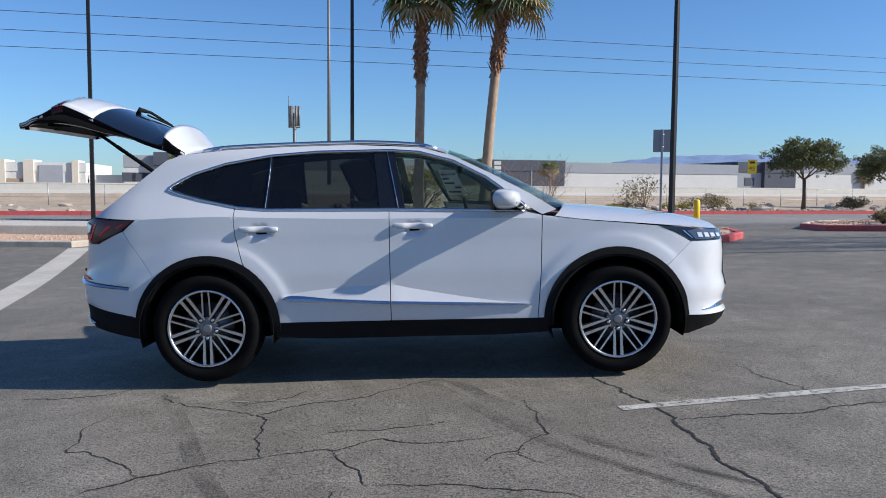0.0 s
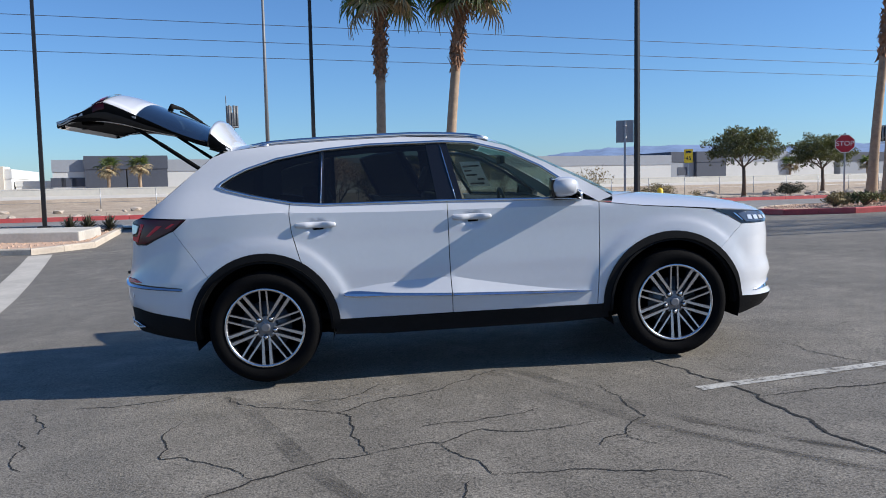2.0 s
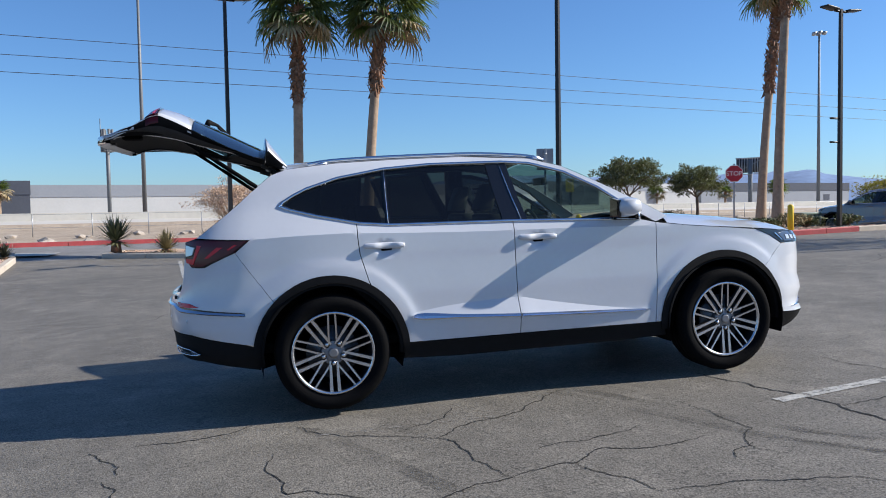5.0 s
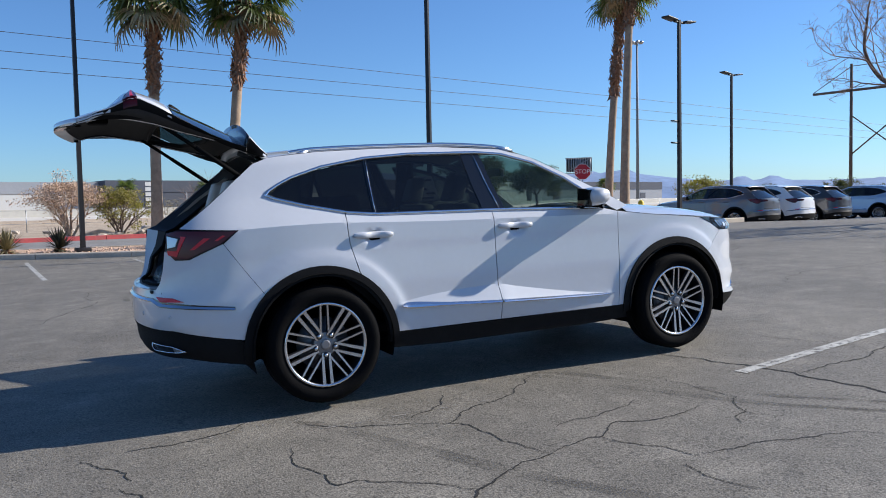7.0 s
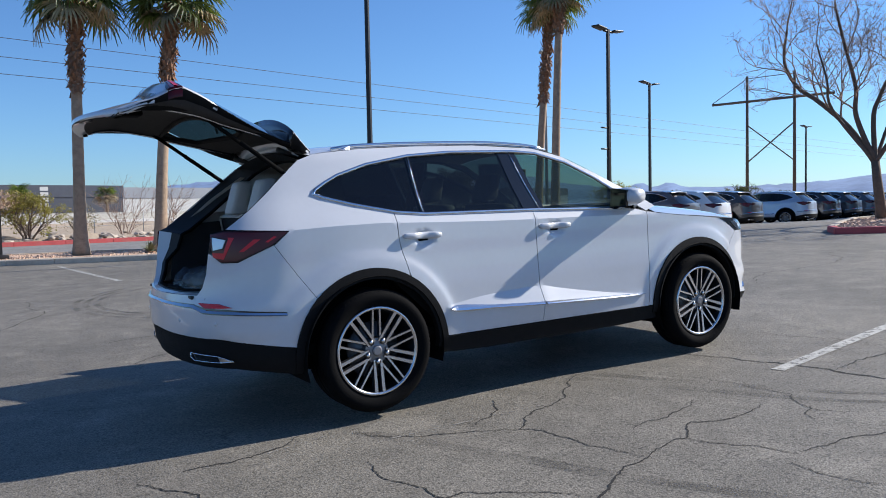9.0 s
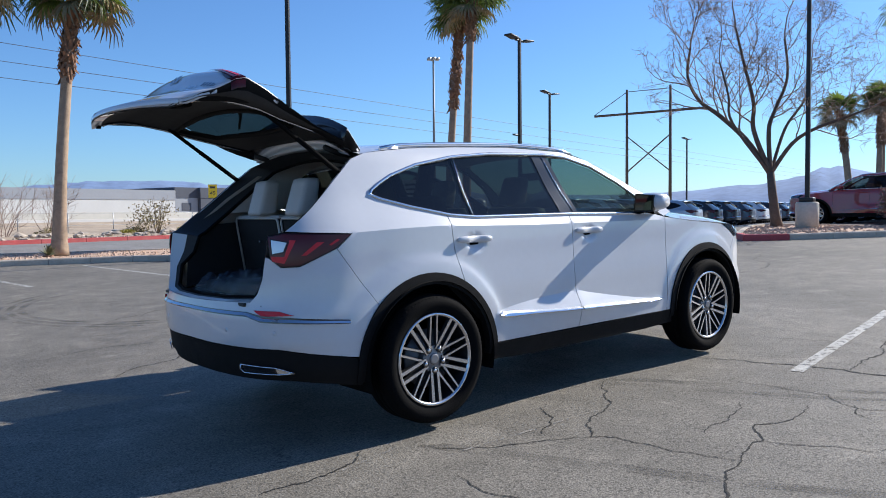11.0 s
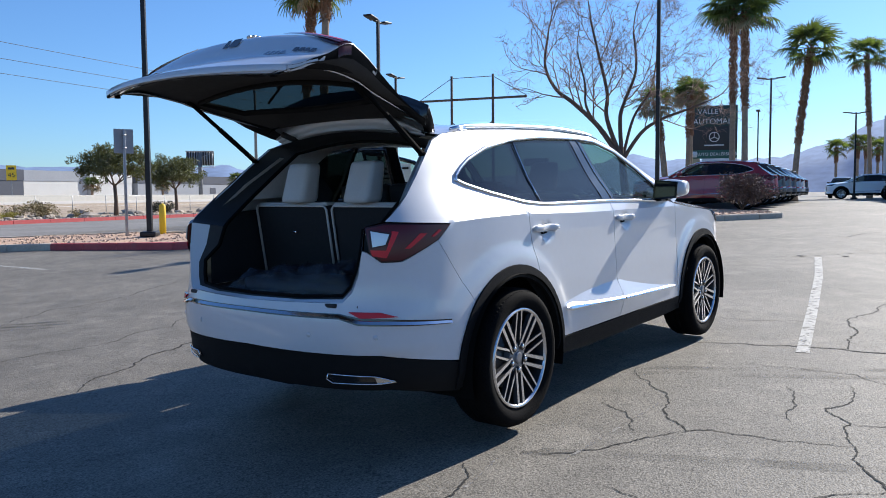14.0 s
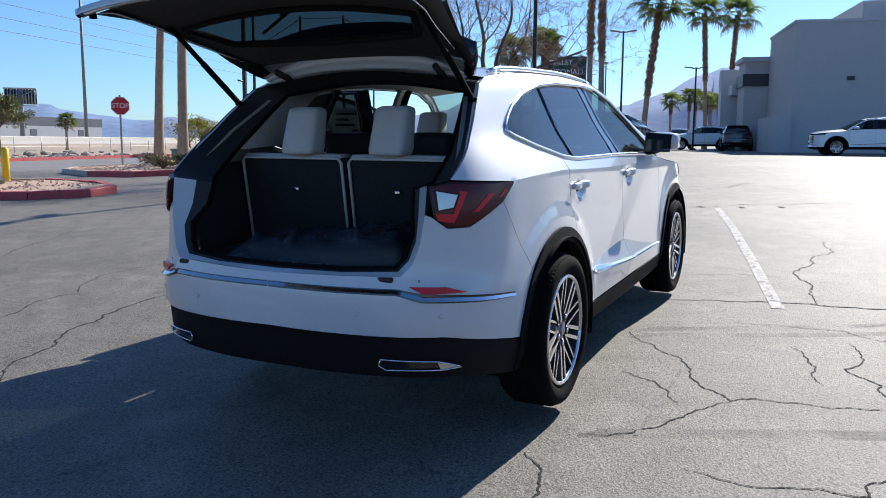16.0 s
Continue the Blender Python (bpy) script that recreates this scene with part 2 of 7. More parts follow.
def patch(poly, mapping, step=0.06, lip=0.015, gap=0.0, bm=None, creases=()):
    """A skin panel: the polygon filled with a fine net, laid on a curved form by mapping(u, v, depth), with turned-in edges.
    creases: height curves v(u) along which the skin is pressed to a crisp edge, with their span."""
    if gap:
        poly = shrink(poly, gap)
    rim = densify(poly, step)
    us, vs = [p[0] for p in rim], [p[1] for p in rim]
    pts = [Vector(p) for p in rim]
    u = math.floor(min(us) / step) * step
    while u < max(us):
        v = math.floor(min(vs) / step) * step
        while v < max(vs):
            if inside(rim, u, v) and edge_dist(poly, u, v) > step * 0.45 and not any(a < u < b and abs(c(u) - v) < step * 0.4 for c, a, b in creases):
                pts.append(Vector((u, v)))
            v += step
        u += step
    n = len(rim)
    ties = [(i, (i + 1) % n) for i in range(n)]
    for c, a, b in creases:
        line = [(x, c(x)) for x in np.arange(max(a, min(us)), min(b, max(us)), step * .7)]
        line = [q for q in line if inside(rim, *q) and edge_dist(poly, *q) > step * .2]
        k0 = len(pts)
        pts += [Vector(q) for q in line]
        ties += [(k0 + i, k0 + i + 1) for i in range(len(line) - 1) if line[i + 1][0] - line[i][0] < step]
    res = geometry.delaunay_2d_cdt(pts, ties, [], 1, 1e-6)
    own = bm is None
    bm = bm or bmesh.new()
    vv = [bm.verts.new(mapping(p.x, p.y, 0.0)) for p in res[0]]
    for f in res[2]:
        cx, cy = sum(res[0][i].x for i in f) / 3, sum(res[0][i].y for i in f) / 3
        if len(f) == 3 and inside(rim, cx, cy):
            bm.faces.new([vv[i] for i in f])
    if lip:
        low = {i: bm.verts.new(mapping(res[0][i].x, res[0][i].y, lip)) for i in range(n)}
        for i in range(n):
            j = (i + 1) % n
            if i < len(vv) and j < len(vv):
                bm.faces.new((vv[i], vv[j], low[j], low[i]))
    loose = [v for v in bm.verts if not v.link_faces]
    bmesh.ops.delete(bm, geom=loose, context="VERTS")
    if own:
        bmesh.ops.recalc_face_normals(bm, faces=bm.faces)
        for e in bm.edges:
            if len(e.link_faces) == 2 and e.calc_face_angle(0) > radians(40):
                e.smooth = False
        if creases:
            at = {v: p for v, p in zip(vv, res[0]) if v.is_valid}
            sharp = {v for v, p in at.items() if any(a <= p.x <= b and abs(c(p.x) - p.y) < 1e-4 for c, a, b in creases)}
            for e in bm.edges:
                if e.verts[0] in sharp and e.verts[1] in sharp and e.calc_face_angle(0) > radians(7):
                    e.smooth = False
    return bm

# ---- the car form: one skin wrapped round a plan curve ----
PLAN = [(-2.53, 0), (-2.515, .30), (-2.46, .56), (-2.37, .74), (-2.24, .855), (-2.05, .925), (-1.8, .955), (-1.4, .972), (-.6, .968), (.3, .968), (1.2, .975), (1.7, .965), (1.98, .92), (2.17, .825), (2.30, .65), (2.39, .35), (2.42, 0)]


def plan_curve():
    P = [np.array(p, float) for p in PLAN]
    P = [P[1] * (1, -1)] + P + [P[-2] * (1, -1)]
    out = []
    for i in range(1, len(P) - 2):
        for t in np.linspace(0, 1, 24, endpoint=False):
            a, b, c, d = P[i - 1], P[i], P[i + 1], P[i + 2]
            out.append(0.5 * (2 * b + (c - a) * t + (2 * a - 5 * b + 4 * c - d) * t * t + (3 * b - a - 3 * c + d) * t ** 3))
    out.append(P[-2])
    return np.array(out)


_pc = plan_curve()
_pu = np.concatenate(([0], np.cumsum(np.hypot(*np.diff(_pc, axis=0).T))))
_pu -= np.interp(0.0, _pc[:, 0], _pu)
_tg = np.gradient(_pc, _pu, axis=0)
UMIN, UMAX = float(_pu[0]), float(_pu[-1])
_half = len(_pc) // 2
DS = crom([.18, .24, .34, .40, .48, .55, .60, .66, .72, .82, .95, 1.04, 1.075, 1.10, 1.16, 1.19, 1.22, 1.36, 1.50, 1.58, 1.62, 1.66, 1.72], [.12, .06, .045, .028, .030, .035, .037, .040, .042, .048, .056, .0595, .0618, .069, .0880, .098, .113, .203, .275, .315, .343, .388, .49])
DF = crom([.16, .22, .30, .38, .45, .56, .66, .80, .92, 1.0, 1.05, 1.15], [.34, .18, .05, .0, .03, .0, .025, .02, .03, .07, .13, .30])
DR = crom([.18, .25, .35, .42, .54, .56, .68, .74, .78, .90, 1.05, 1.15, 1.22, 1.36, 1.50, 1.66], [.30, .16, .07, .03, .018, .0, .0, .008, .022, .036, .045, .058, .10, .20, .28, .42])
WR, WF, WZ = -1.445, 1.445, 0.375


def U(x):
    return float(np.interp(x, _pc[:, 0], _pu))


def UY(y):
    """Where along the skin the tail has that half width."""
    return float(np.interp(y, _pc[:150, 1], _pu[:150]))


LEDGE_TOP = crom([-.95, -.90, -.63, -.37, -.152, 0, .262, .58, .82, .88], [.590, .600, .636, .652, .658, .630, .582, .532, .506, .503])
LEDGE_STRIP = crom([-.95, -.90, -.15, .82, .88], [.583, .581, .541, .502, .501])
SHOULDER = crom([-2.2, -1.95, -1.6, -1.34, -1.19, -.8, -.4, .19, .95, 1.3], [1.150, 1.153, 1.162, 1.163, 1.156, 1.140, 1.127, 1.117, 1.10, 1.09])
CREASES = ((LEDGE_TOP, -.90, .80), (LEDGE_STRIP, -.90, .80), (SHOULDER, -1.93, .90))


FORM = {"cups": 1.0}


def inset(u, z):
    wr, wf = smooth01(-1.8, -2.5, u), smooth01(1.75, 2.4, u)
    zc = SHOULDER(u)
    low = .0595 + .05 * (zc - 1.04)
    ds = DS(z) if z < 1.04 or z > zc + .10 else .0595 + .05 * (z - 1.04) if z < zc else low + (DS(zc + .10) - low) * (z - zc) / .10
    d = ds * (1 - wr - wf) + DR(z) * wr + DF(z) * wf
    for cx in (WR, WF):
        r = math.hypot(u - cx, z - WZ)
        d -= (0.008 * (1 - smooth01(0.50, 0.68, r)) + 0.007 * (1 - smooth01(0.585, 0.630 + .05 * smooth01(-1.7, -1.95, u), r))) * (1 - smooth01(0.95, 1.1, z)) * smooth01(.36, .66, z)
    if FORM["cups"]:
        for cx in (-1.05, .03):
            e = math.hypot((u - cx) / .088, (z - 1.048) / .050)
            d += .024 * (1 - smooth01(.45, 1.0, e))
    zt, zs = LEDGE_TOP(u), LEDGE_STRIP(u)
    if -.92 < u < .85 and z < zt:
        d -= .42 * (zt - z) if z > zs else .42 * (zt - zs) * max(0.0, 1 - (zs - z) / (zs - .39))
    return d


def skin(side):
    def f(u, z, depth=0.0):
        d = inset(u, z) + depth
        x, y = np.interp(u, _pu, _pc[:, 0]), np.interp(u, _pu, _pc[:, 1])
        tx, ty = np.interp(u, _pu, _tg[:, 0]), np.interp(u, _pu, _tg[:, 1])
        n = math.hypot(tx, ty)
        return Vector((x + ty / n * d, side * (y - tx / n * d), z))
    return f


def proud(f, k):
    return lambda u, z, depth=0.0: f(u, z, depth - k)


def in_u(poly):
    return [(U(x), z) for x, z in poly]


ROOF_E = crom([-1.85, -1.6, -1.33, -.92, -.43, .07, .31, .59, .84, 1.04], [1.585, 1.622, 1.645, 1.658, 1.662, 1.632, 1.565, 1.425, 1.285, 1.165])
HOOD_E = crom([.90, 1.05, 1.26, 1.5, 1.77, 2.05, 2.25, 2.6, 3.2], [1.135, 1.11, 1.083, 1.062, 1.037, 1.012, .995, .975, .97])
HOOD_C = crom([1.0, 1.18, 1.61, 2.05, 2.27, 2.42], [1.20, 1.185, 1.145, 1.085, 1.03, .975])
BELT = [(.80, 1.155), (.57, 1.165), (-.145, 1.19), (-.99, 1.205), (-1.19, 1.225), (-1.46, 1.285), (-1.64, 1.335), (-1.695, 1.36)]
DLO_TOP = [(-1.675, 1.385), (-1.60, 1.425), (-1.5, 1.468), (-1.28, 1.53), (-.96, 1.58), (-.64, 1.60), (-.13, 1.60), (.07, 1.583), (.31, 1.515), (.54, 1.395), (.80, 1.20)]


def upper(poly):
    """Window lines lie further in than the door skins, so they run a little longer."""
    out = []
    for x, z in poly:
        k = 1.015 + (z - 1.16) * .055
        out.append((.2 + (x - .2) * k, 1.35 + (z - 1.35) * k))
    return out


BELT, DLO_TOP = upper(BELT), upper(DLO_TOP)
PANELS = {
    "quarter_panel": [(.93, 1.125), (1.04, 1.16), (.84, 1.285), (.59, 1.425), (.31, 1.565), (.07, 1.632), (-.43, 1.662), (-.92, 1.658), (-1.33, 1.645), (-1.6, 1.622), (-1.70, 1.611), (-1.80, 1.575), (-1.9, 1.495), (-2.17, 1.30), (-2.33, 1.175), (-1.95, 1.15), (-2.05, 1.072)]
    + arc(WR, WZ, .505, 135.4, 55.8, 14) + [(-1.18, .83), (-1.23, 1.02), (-1.24, 1.14), (-1.236, 1.235)] + BELT[5:] + DLO_TOP,
    "rear_door": [(-.145, 1.19), (-.148, .80), (-.145, .405)] + arc(WR, WZ, .505, 3.5, 55.8, 10) + [(-1.18, .83), (-1.23, 1.02), (-1.24, 1.14), (-1.236, 1.235), (-1.19, 1.225), (-.99, 1.205)],
    "front_door": [(-.145, 1.19), (.57, 1.165), (.80, 1.155), (.93, 1.125), (.915, .74), (.885, .40), (-.145, .405), (-.148, .80)],
}
PANELS["front_fender"] = (
    [(.93, 1.125), (.915, .74), (.885, .40)] + arc(WF, WZ, .505, 177, 46, 18) + [(2.0, .91), (1.89, .975), (1.76, 1.03), (1.5, 1.058), (1.26, 1.08), (1.05, 1.108)])


CAPGREY = mat("satin_grey_cap", (.22, .22, .23), .45, .7)


def two_tone(ob):
    """Machined front face, dark painted flanks."""
    ob.data.materials.append(ALLOYDARK)
    for p in ob.data.polygons:
        p.material_index = 0 if abs(p.normal.y) > .9 else 1
    return ob


def wheel_parts(parent, side, x, detailed):
    """Tyre, two-tone rim, lugs and brake disc under one wheel."""
    R, W = 0.382, 0.255
    cy = side * 0.855
    hub = new("wheel")
    hub.parent = parent
    hub.matrix_local = pose(x, cy, R, 0, 0, 0 if side < 0 else 180)
    prof = [(.272, -.10), (.30, -.120), (.335, -.128), (.36, -.118), (.372, -.098), (R, -.08), (R, -.03), (R - .006, -.026), (R - .006, -.020), (R, -.016), (R, .016), (R - .006, .02), (R - .006, .026), (R, .03), (R, .08), (.372, .098), (.36, .118), (.335, .128), (.30, .122), (.272, .10)]
    seg = 48 if detailed else 24
    rows = [[(r * math.cos(2 * math.pi * k / seg), y, r * math.sin(2 * math.pi * k / seg)) for r, y in prof] for k in range(seg + 1)]
    bm = grid_bm(rows)
    if detailed:
        for k in range(84):
            a = 2 * math.pi * k / 84
            for yy in (-.101, .101):
                m = Matrix.Rotation(-a, 4, "Y") @ Matrix.Translation((.3605, yy, 0))
                bmesh.ops.create_cube(bm, size=1.0, matrix=m @ Matrix.Diagonal((.014, .020, .013, 1)))
    part("tyre", bm, RUBBER, hub)
    # rim: barrel, lip, spokes
    prof = [(.277, -.106), (.273, -.114), (.262, -.115), (.256, -.102), (.245, -.06), (.232, .09)]
    bm = grid_bm([[(r * math.cos(2 * math.pi * k / seg), y, r * math.sin(2 * math.pi * k / seg)) for r, y in prof[:4]] for k in range(seg + 1)])
    rim = part("rim", bm, ALLOY, hub, "machined alloy rim with twin spokes")
    part("rim_barrel", grid_bm([[(r * math.cos(2 * math.pi * k / seg), y, r * math.sin(2 * math.pi * k / seg)) for r, y in prof[3:]] for k in range(seg + 1)]), ALLOYDARK, rim)

    def bar(p0, p1, w0, w1, y0, y1, t=.022):
        p0, p1 = Vector(p0), Vector(p1)
        d = (p1 - p0).normalized()
        n = Vector((-d.y, d.x))
        a = [p0 + n * w0 / 2, p0 - n * w0 / 2, p1 - n * w1 / 2, p1 + n * w1 / 2]
        ys = [y0, y0, y1, y1]
        top = [bm.verts.new((q.x * 1, yy, q.y)) for q, yy in zip(a, ys)]
        b2 = [p0 + n * w0 * .8, p0 - n * w0 * .8, p1 - n * w1 * .8, p1 + n * w1 * .8]
        low = [bm.verts.new((q.x, yy + t, q.y)) for q, yy in zip(b2, ys)]
        bm.faces.new(top)
        for i in range(4):
            bm.faces.new((top[i], top[(i + 1) % 4], low[(i + 1) % 4], low[i]))

    def polar(r, a):
        return (r * math.cos(radians(a)), r * math.sin(radians(a)))
    for k in range(5):
        c = -90 + 72 * k
        for s in (-1, 1):
            bm = bmesh.new()
            bar(polar(.060, c + s * 22), polar(.262, c + s * 5.6), .0145, .0215, -.094, -.108)
            bmesh.ops.recalc_face_normals(bm, faces=bm.faces)
            two_tone(part("spoke", bm, ALLOY, rim, smooth=False))
            bm = bmesh.new()
            c2 = c + 36
            bar(polar(.108, c2 + s * 14), polar(.262, c2 + s * 5.0), .0120, .0115, -.092, -.107)
            bar(polar(.070, c2 + s * 24), polar(.110, c2 + s * 13), .013, .0122, -.090, -.0922)
            bmesh.ops.recalc_face_normals(bm, faces=bm.faces)
            two_tone(part("spoke", bm, ALLOY, rim, smooth=False))
    bm = bmesh.new()
    add_tube(bm, [(0, -.100, 0), (0, -.097, 0), (0, -.090, 0), (0, -.088, 0), (0, -.084, 0), (0, -.05, 0)], [.024, .031, .034, .044, .078, .086], 30)
    part("centre_cap", bm, CAPGREY, rim, smooth=False)
    for k in range(5):
        a = radians(-90 + 72 * k)
        p = Vector((.069 * math.cos(a), 0, .069 * math.sin(a)))
        part("lug_pocket", tube_bm([p + Vector((0, -.099, 0)), p + Vector((0, -.084, 0))], [.0195, .0205], 16), GLOSSBLACK, rim)
        part("lug_nut", tube_bm([p + Vector((0, -.103, 0)), p + Vector((0, -.101, 0)), p + Vector((0, -.09, 0))], [.008, .0115, .0120], 10), ALLOY, rim)
    bm = bmesh.new()
    add_tube(bm, [(0, -.035, 0), (0, -.015, 0)], [.175, .175], 32)
    part("brake_disc", bm, mat("brake_iron", (.16, .16, .17), .45, .8) if "brake_iron" not in bpy.data.materials else bpy.data.materials["brake_iron"], hub)
    bm = bmesh.new()
    add_tube(bm, [(0, .085, 0), (0, .10, 0)], [.24, .24], 24)
    part("inner_shield", bm, UNDER, hub)
    return hub


def headrest_bm(x, y, z, h):
    """A padded block that narrows towards its top."""
    bm = box_bm(x - .055, x + .055, y - .100, y + .100, z, z + h, bevel=.030)
    for v in bm.verts:
        t = (v.co.z - z) / h
        v.co.y = y + (v.co.y - y) * (1 - .17 * t * t - .10 * (1 - t) ** 3)
        v.co.x += .045 * t - .03 * (1 - t) ** 2 * (1 if v.co.x < x else 0)
    return bm


def seat(parent, x, y, w, base_z, top_z, lean, name="seat", head=True, back_mat=BEIGE):
    bm = box_bm(x - .05, x + .45, y - w / 2, y + w / 2, base_z - .14, base_z, bevel=.05)
    s = part(name, bm, BEIGE, parent)
    bm = box_bm(x - .13, x, y - w / 2, y + w / 2, base_z - .05, top_z, bevel=.045)
    for v in bm.verts:
        v.co.x -= (v.co.z - base_z) * lean
    part("seat_back", bm, back_mat, s)
    if head:
        hx = x - .06 - (top_z + .10 - base_z) * lean
        part("headrest", headrest_bm(hx, y, top_z + .02, .20), BEIGE, s)
    return s


def skin_half(car, side, body, detailed, step):
    f = skin(side)
    swing = {}
    for name, poly in PANELS.items():
        swing[name] = part(name, patch(in_u(poly), f, (.022 if detailed and ("door" in name or "fender" in name) else .030 if detailed else step), .02, .0028, creases=CREASES if detailed else ()), body, car)
    # black base behind the shut lines
    for a, b, lo, hi in ((-1.30, 1.10, .42, 1.12),):
        part("inner_sill", patch([(a, .80), (-.90, .42), (.90, .42), (b, .80), (.98, hi), (a, hi)], lambda u, z, d=0: f(u, z, d + .022), .12, 0), UNDER, car)
    # tail lamp, bumper and valance
    lamp = [(U(-1.95), 1.15), (U(-2.06), 1.068), (U(-2.26), .985), (UY(.77), .985), (UY(.72), 1.03), (UY(.70), 1.155), (U(-2.33), 1.172)]
    tl = part("tail_lamp", patch(lamp, proud(f, .006), .03, .03, .003), LAMPDARK, car, "dark red tail lamp with clear reversing light")
    part("lamp_bar", patch(shrink(lamp, .010), proud(f, .012), .03, .006), LAMPRED, tl)
    if detailed:
        chevron = [(UY(.735), 1.018), (UY(.79), 1.006), (U(-2.272), 1.128), (U(-2.302), 1.132), (UY(.790), 1.042), (UY(.728), 1.046)]
        part("light_pipe", patch(chevron, proud(f, .0150), .02, .004), LAMPBRIGHT, tl, "bright red light pipe")
        part("light_pipe", patch([(U(-2.250), 1.045), (U(-2.222), 1.046), (U(-2.125), 1.112), (U(-2.165), 1.114)], proud(f, .0150), .02, .004), LAMPBRIGHT, tl, "bright red light pipe")
        part("light_pipe", patch([(U(-2.10), 1.096), (U(-2.085), 1.092), (U(-2.03), 1.122), (U(-2.05), 1.126)], proud(f, .0150), .02, .004), LAMPBRIGHT, tl, "bright red light pipe")
        ring = [(UY(.728), 1.052), (UY(.795), 1.064), (UY(.812), 1.122), (UY(.722), 1.142)]
        part("lamp_web", patch(ring, proud(f, .0165), .03, .006), LAMPDARK, tl)
        part("reverse_lamp", patch([(UY(.738), 1.06), (UY(.787), 1.07), (UY(.802), 1.118), (UY(.731), 1.135)], proud(f, .0225), .03, .006), LAMPCLEAR, tl)
    ub = UY(.595)
    rb = [(U(-2.05), 1.072), (U(-2.26), .983), (UY(.77), .983), (UY(.715), 1.03), (UY(.69), 1.04), (UY(.67), .92), (UY(.64), .84), (ub, .795), (UMIN, .785), (UMIN, .56), (U(-2.36), .545), (U(-2.0), .475), (U(-1.935), .465)] + in_u(arc(WR, WZ, .505, 169, 135.4, 7))
    part("rear_bumper", patch(rb, f, .035 if detailed else step, .02, 0), body, car)
    val = [(UMIN, .555), (U(-2.36), .54), (U(-2.0), .47), (U(-1.94), .45), (U(-1.92), .30), (U(-2.2), .345), (UY(.8), .365), (UMIN, .37)]
    part("rear_valance", patch(val, f, step, .02, 0), CLAD, car)
    STRIP_LINE = crom([UMIN, UY(.58), UY(.67), UY(.80), U(-2.0)], [.741, .7365, .711, .701, .6695])
    part("bumper_chrome", patch([(UMIN, .747), (UY(.58), .743), (UY(.67), .719), (UY(.80), .708), (U(-2.0), .675), (U(-2.0), .664), (UY(.80), .694), (UY(.67), .703), (UY(.58), .730), (UMIN, .735)], lambda u, z, d=0: f(u, z, d - .009 - .8 * (STRIP_LINE(u) - z)), .06, .010), CHROME, car, "thin chrome bumper strip")
    # black patch that paints the shadow gap along the chrome strip
    part("strip_groove", patch(shrink([(UMIN, .754), (UY(.58), .751), (UY(.67), .733), (UY(.80), .722), (U(-1.995), .684), (U(-1.995), .655), (UY(.80), .682), (UY(.67), .689), (UY(.58), .717), (UMIN, .722)], .004), proud(f, .003), .05, .004), GLOSSBLACK, car)
    part("reflector", patch([(UY(.63), .756), (UY(.76), .752), (UY(.82), .728), (UY(.68), .728)], proud(f, .011), .05, .012), LAMPBRIGHT, car, "red bumper reflector")
    for z, y in ((.64, .42), (.635, .74)):
        u = UY(y)
        c = f(u, z)
        n = (f(u, z) - f(u, z, .1)).normalized()
        part("parking_sensor", tube_bm([c, c + n * .003], [.012, .011], 14), body, car)
    ex = [(UY(.51), .452), (UY(.73), .444), (UY(.77), .432), (UY(.81), .414), (UY(.75), .406), (UY(.53), .406), (UY(.50), .425)]
    rimp = [f(u, z, -.012) for u, z in densify(ex, .05)]
    part("exhaust_finisher", tube_bm(rimp + [rimp[0]], .0036, 6), CHROME, car, "chrome exhaust finisher")
    part("exhaust_opening", patch(shrink(ex, .006), proud(f, .003), .06, .01), GLOSSBLACK, car)
    part("exhaust_tip", patch([(UY(.73), .438), (UY(.77), .430), (UY(.80), .415), (UY(.74), .409)], proud(f, .010), .06, .01), DARKCHROME, car)
    # sill, arches
    part("sill", patch(in_u([(-.95, .403), (.95, .40), (.97, .30), (.6, .285), (-.6, .285), (-.97, .30)]), proud(f, .006), step, .03, 0), CLAD, car)
    for cx, a0, a1 in ((WR, 187, -4), (WF, 184, -3)):
        ring = in_u(arc(cx, WZ, .518, a0, a1, 30) + arc(cx, WZ, .450, a1, a0, 30))
        part("arch_moulding", patch(ring, proud(f, .012), .035, .05), CLAD, car, "matt black wheel-arch moulding")
        rows = []
        for k in range(25):
            a = radians(-15 + 210 * k / 24)
            rows.append([(cx + .47 * math.cos(a), side * y, WZ + .47 * math.sin(a)) for y in (.97, .8, .62)] + [(cx, side * .62, WZ)])
        part("wheel_liner", grid_bm(rows), UNDER, car)
    # front end
    fb = in_u(arc(WF, WZ, .505, 46, 2, 10)) + [(U(2.1), .385), (UMAX, .385), (UMAX, .93), (U(2.28), .905), (U(2.0), .91)]
    part("front_bumper", patch(fb, f, step, .02, 0), body, car)
    part("front_lip", patch([(U(1.95), .39), (U(2.1), .38), (UMAX, .38), (UMAX, .30), (U(2.15), .285), (U(2.0), .25), (U(1.93), .25)], f, step, .02, 0), CLAD, car)
    hl = [(U(1.76), 1.03), (U(1.89), .975), (U(2.0), .912), (U(2.26), .905), (U(2.33), .96), (U(2.30), .99), (U(2.05), 1.008)]
    h = part("headlamp", patch(hl, proud(f, .004), .04, .03, .003), GLOSSBLACK, car, "headlamp with clear lens")
    part("lens", patch([(U(1.97), .985), (U(2.03), .925), (U(2.24), .92), (U(2.30), .95), (U(2.28), .98), (U(2.05), .998)], proud(f, .008), .04, .004), HEADLENS, h)
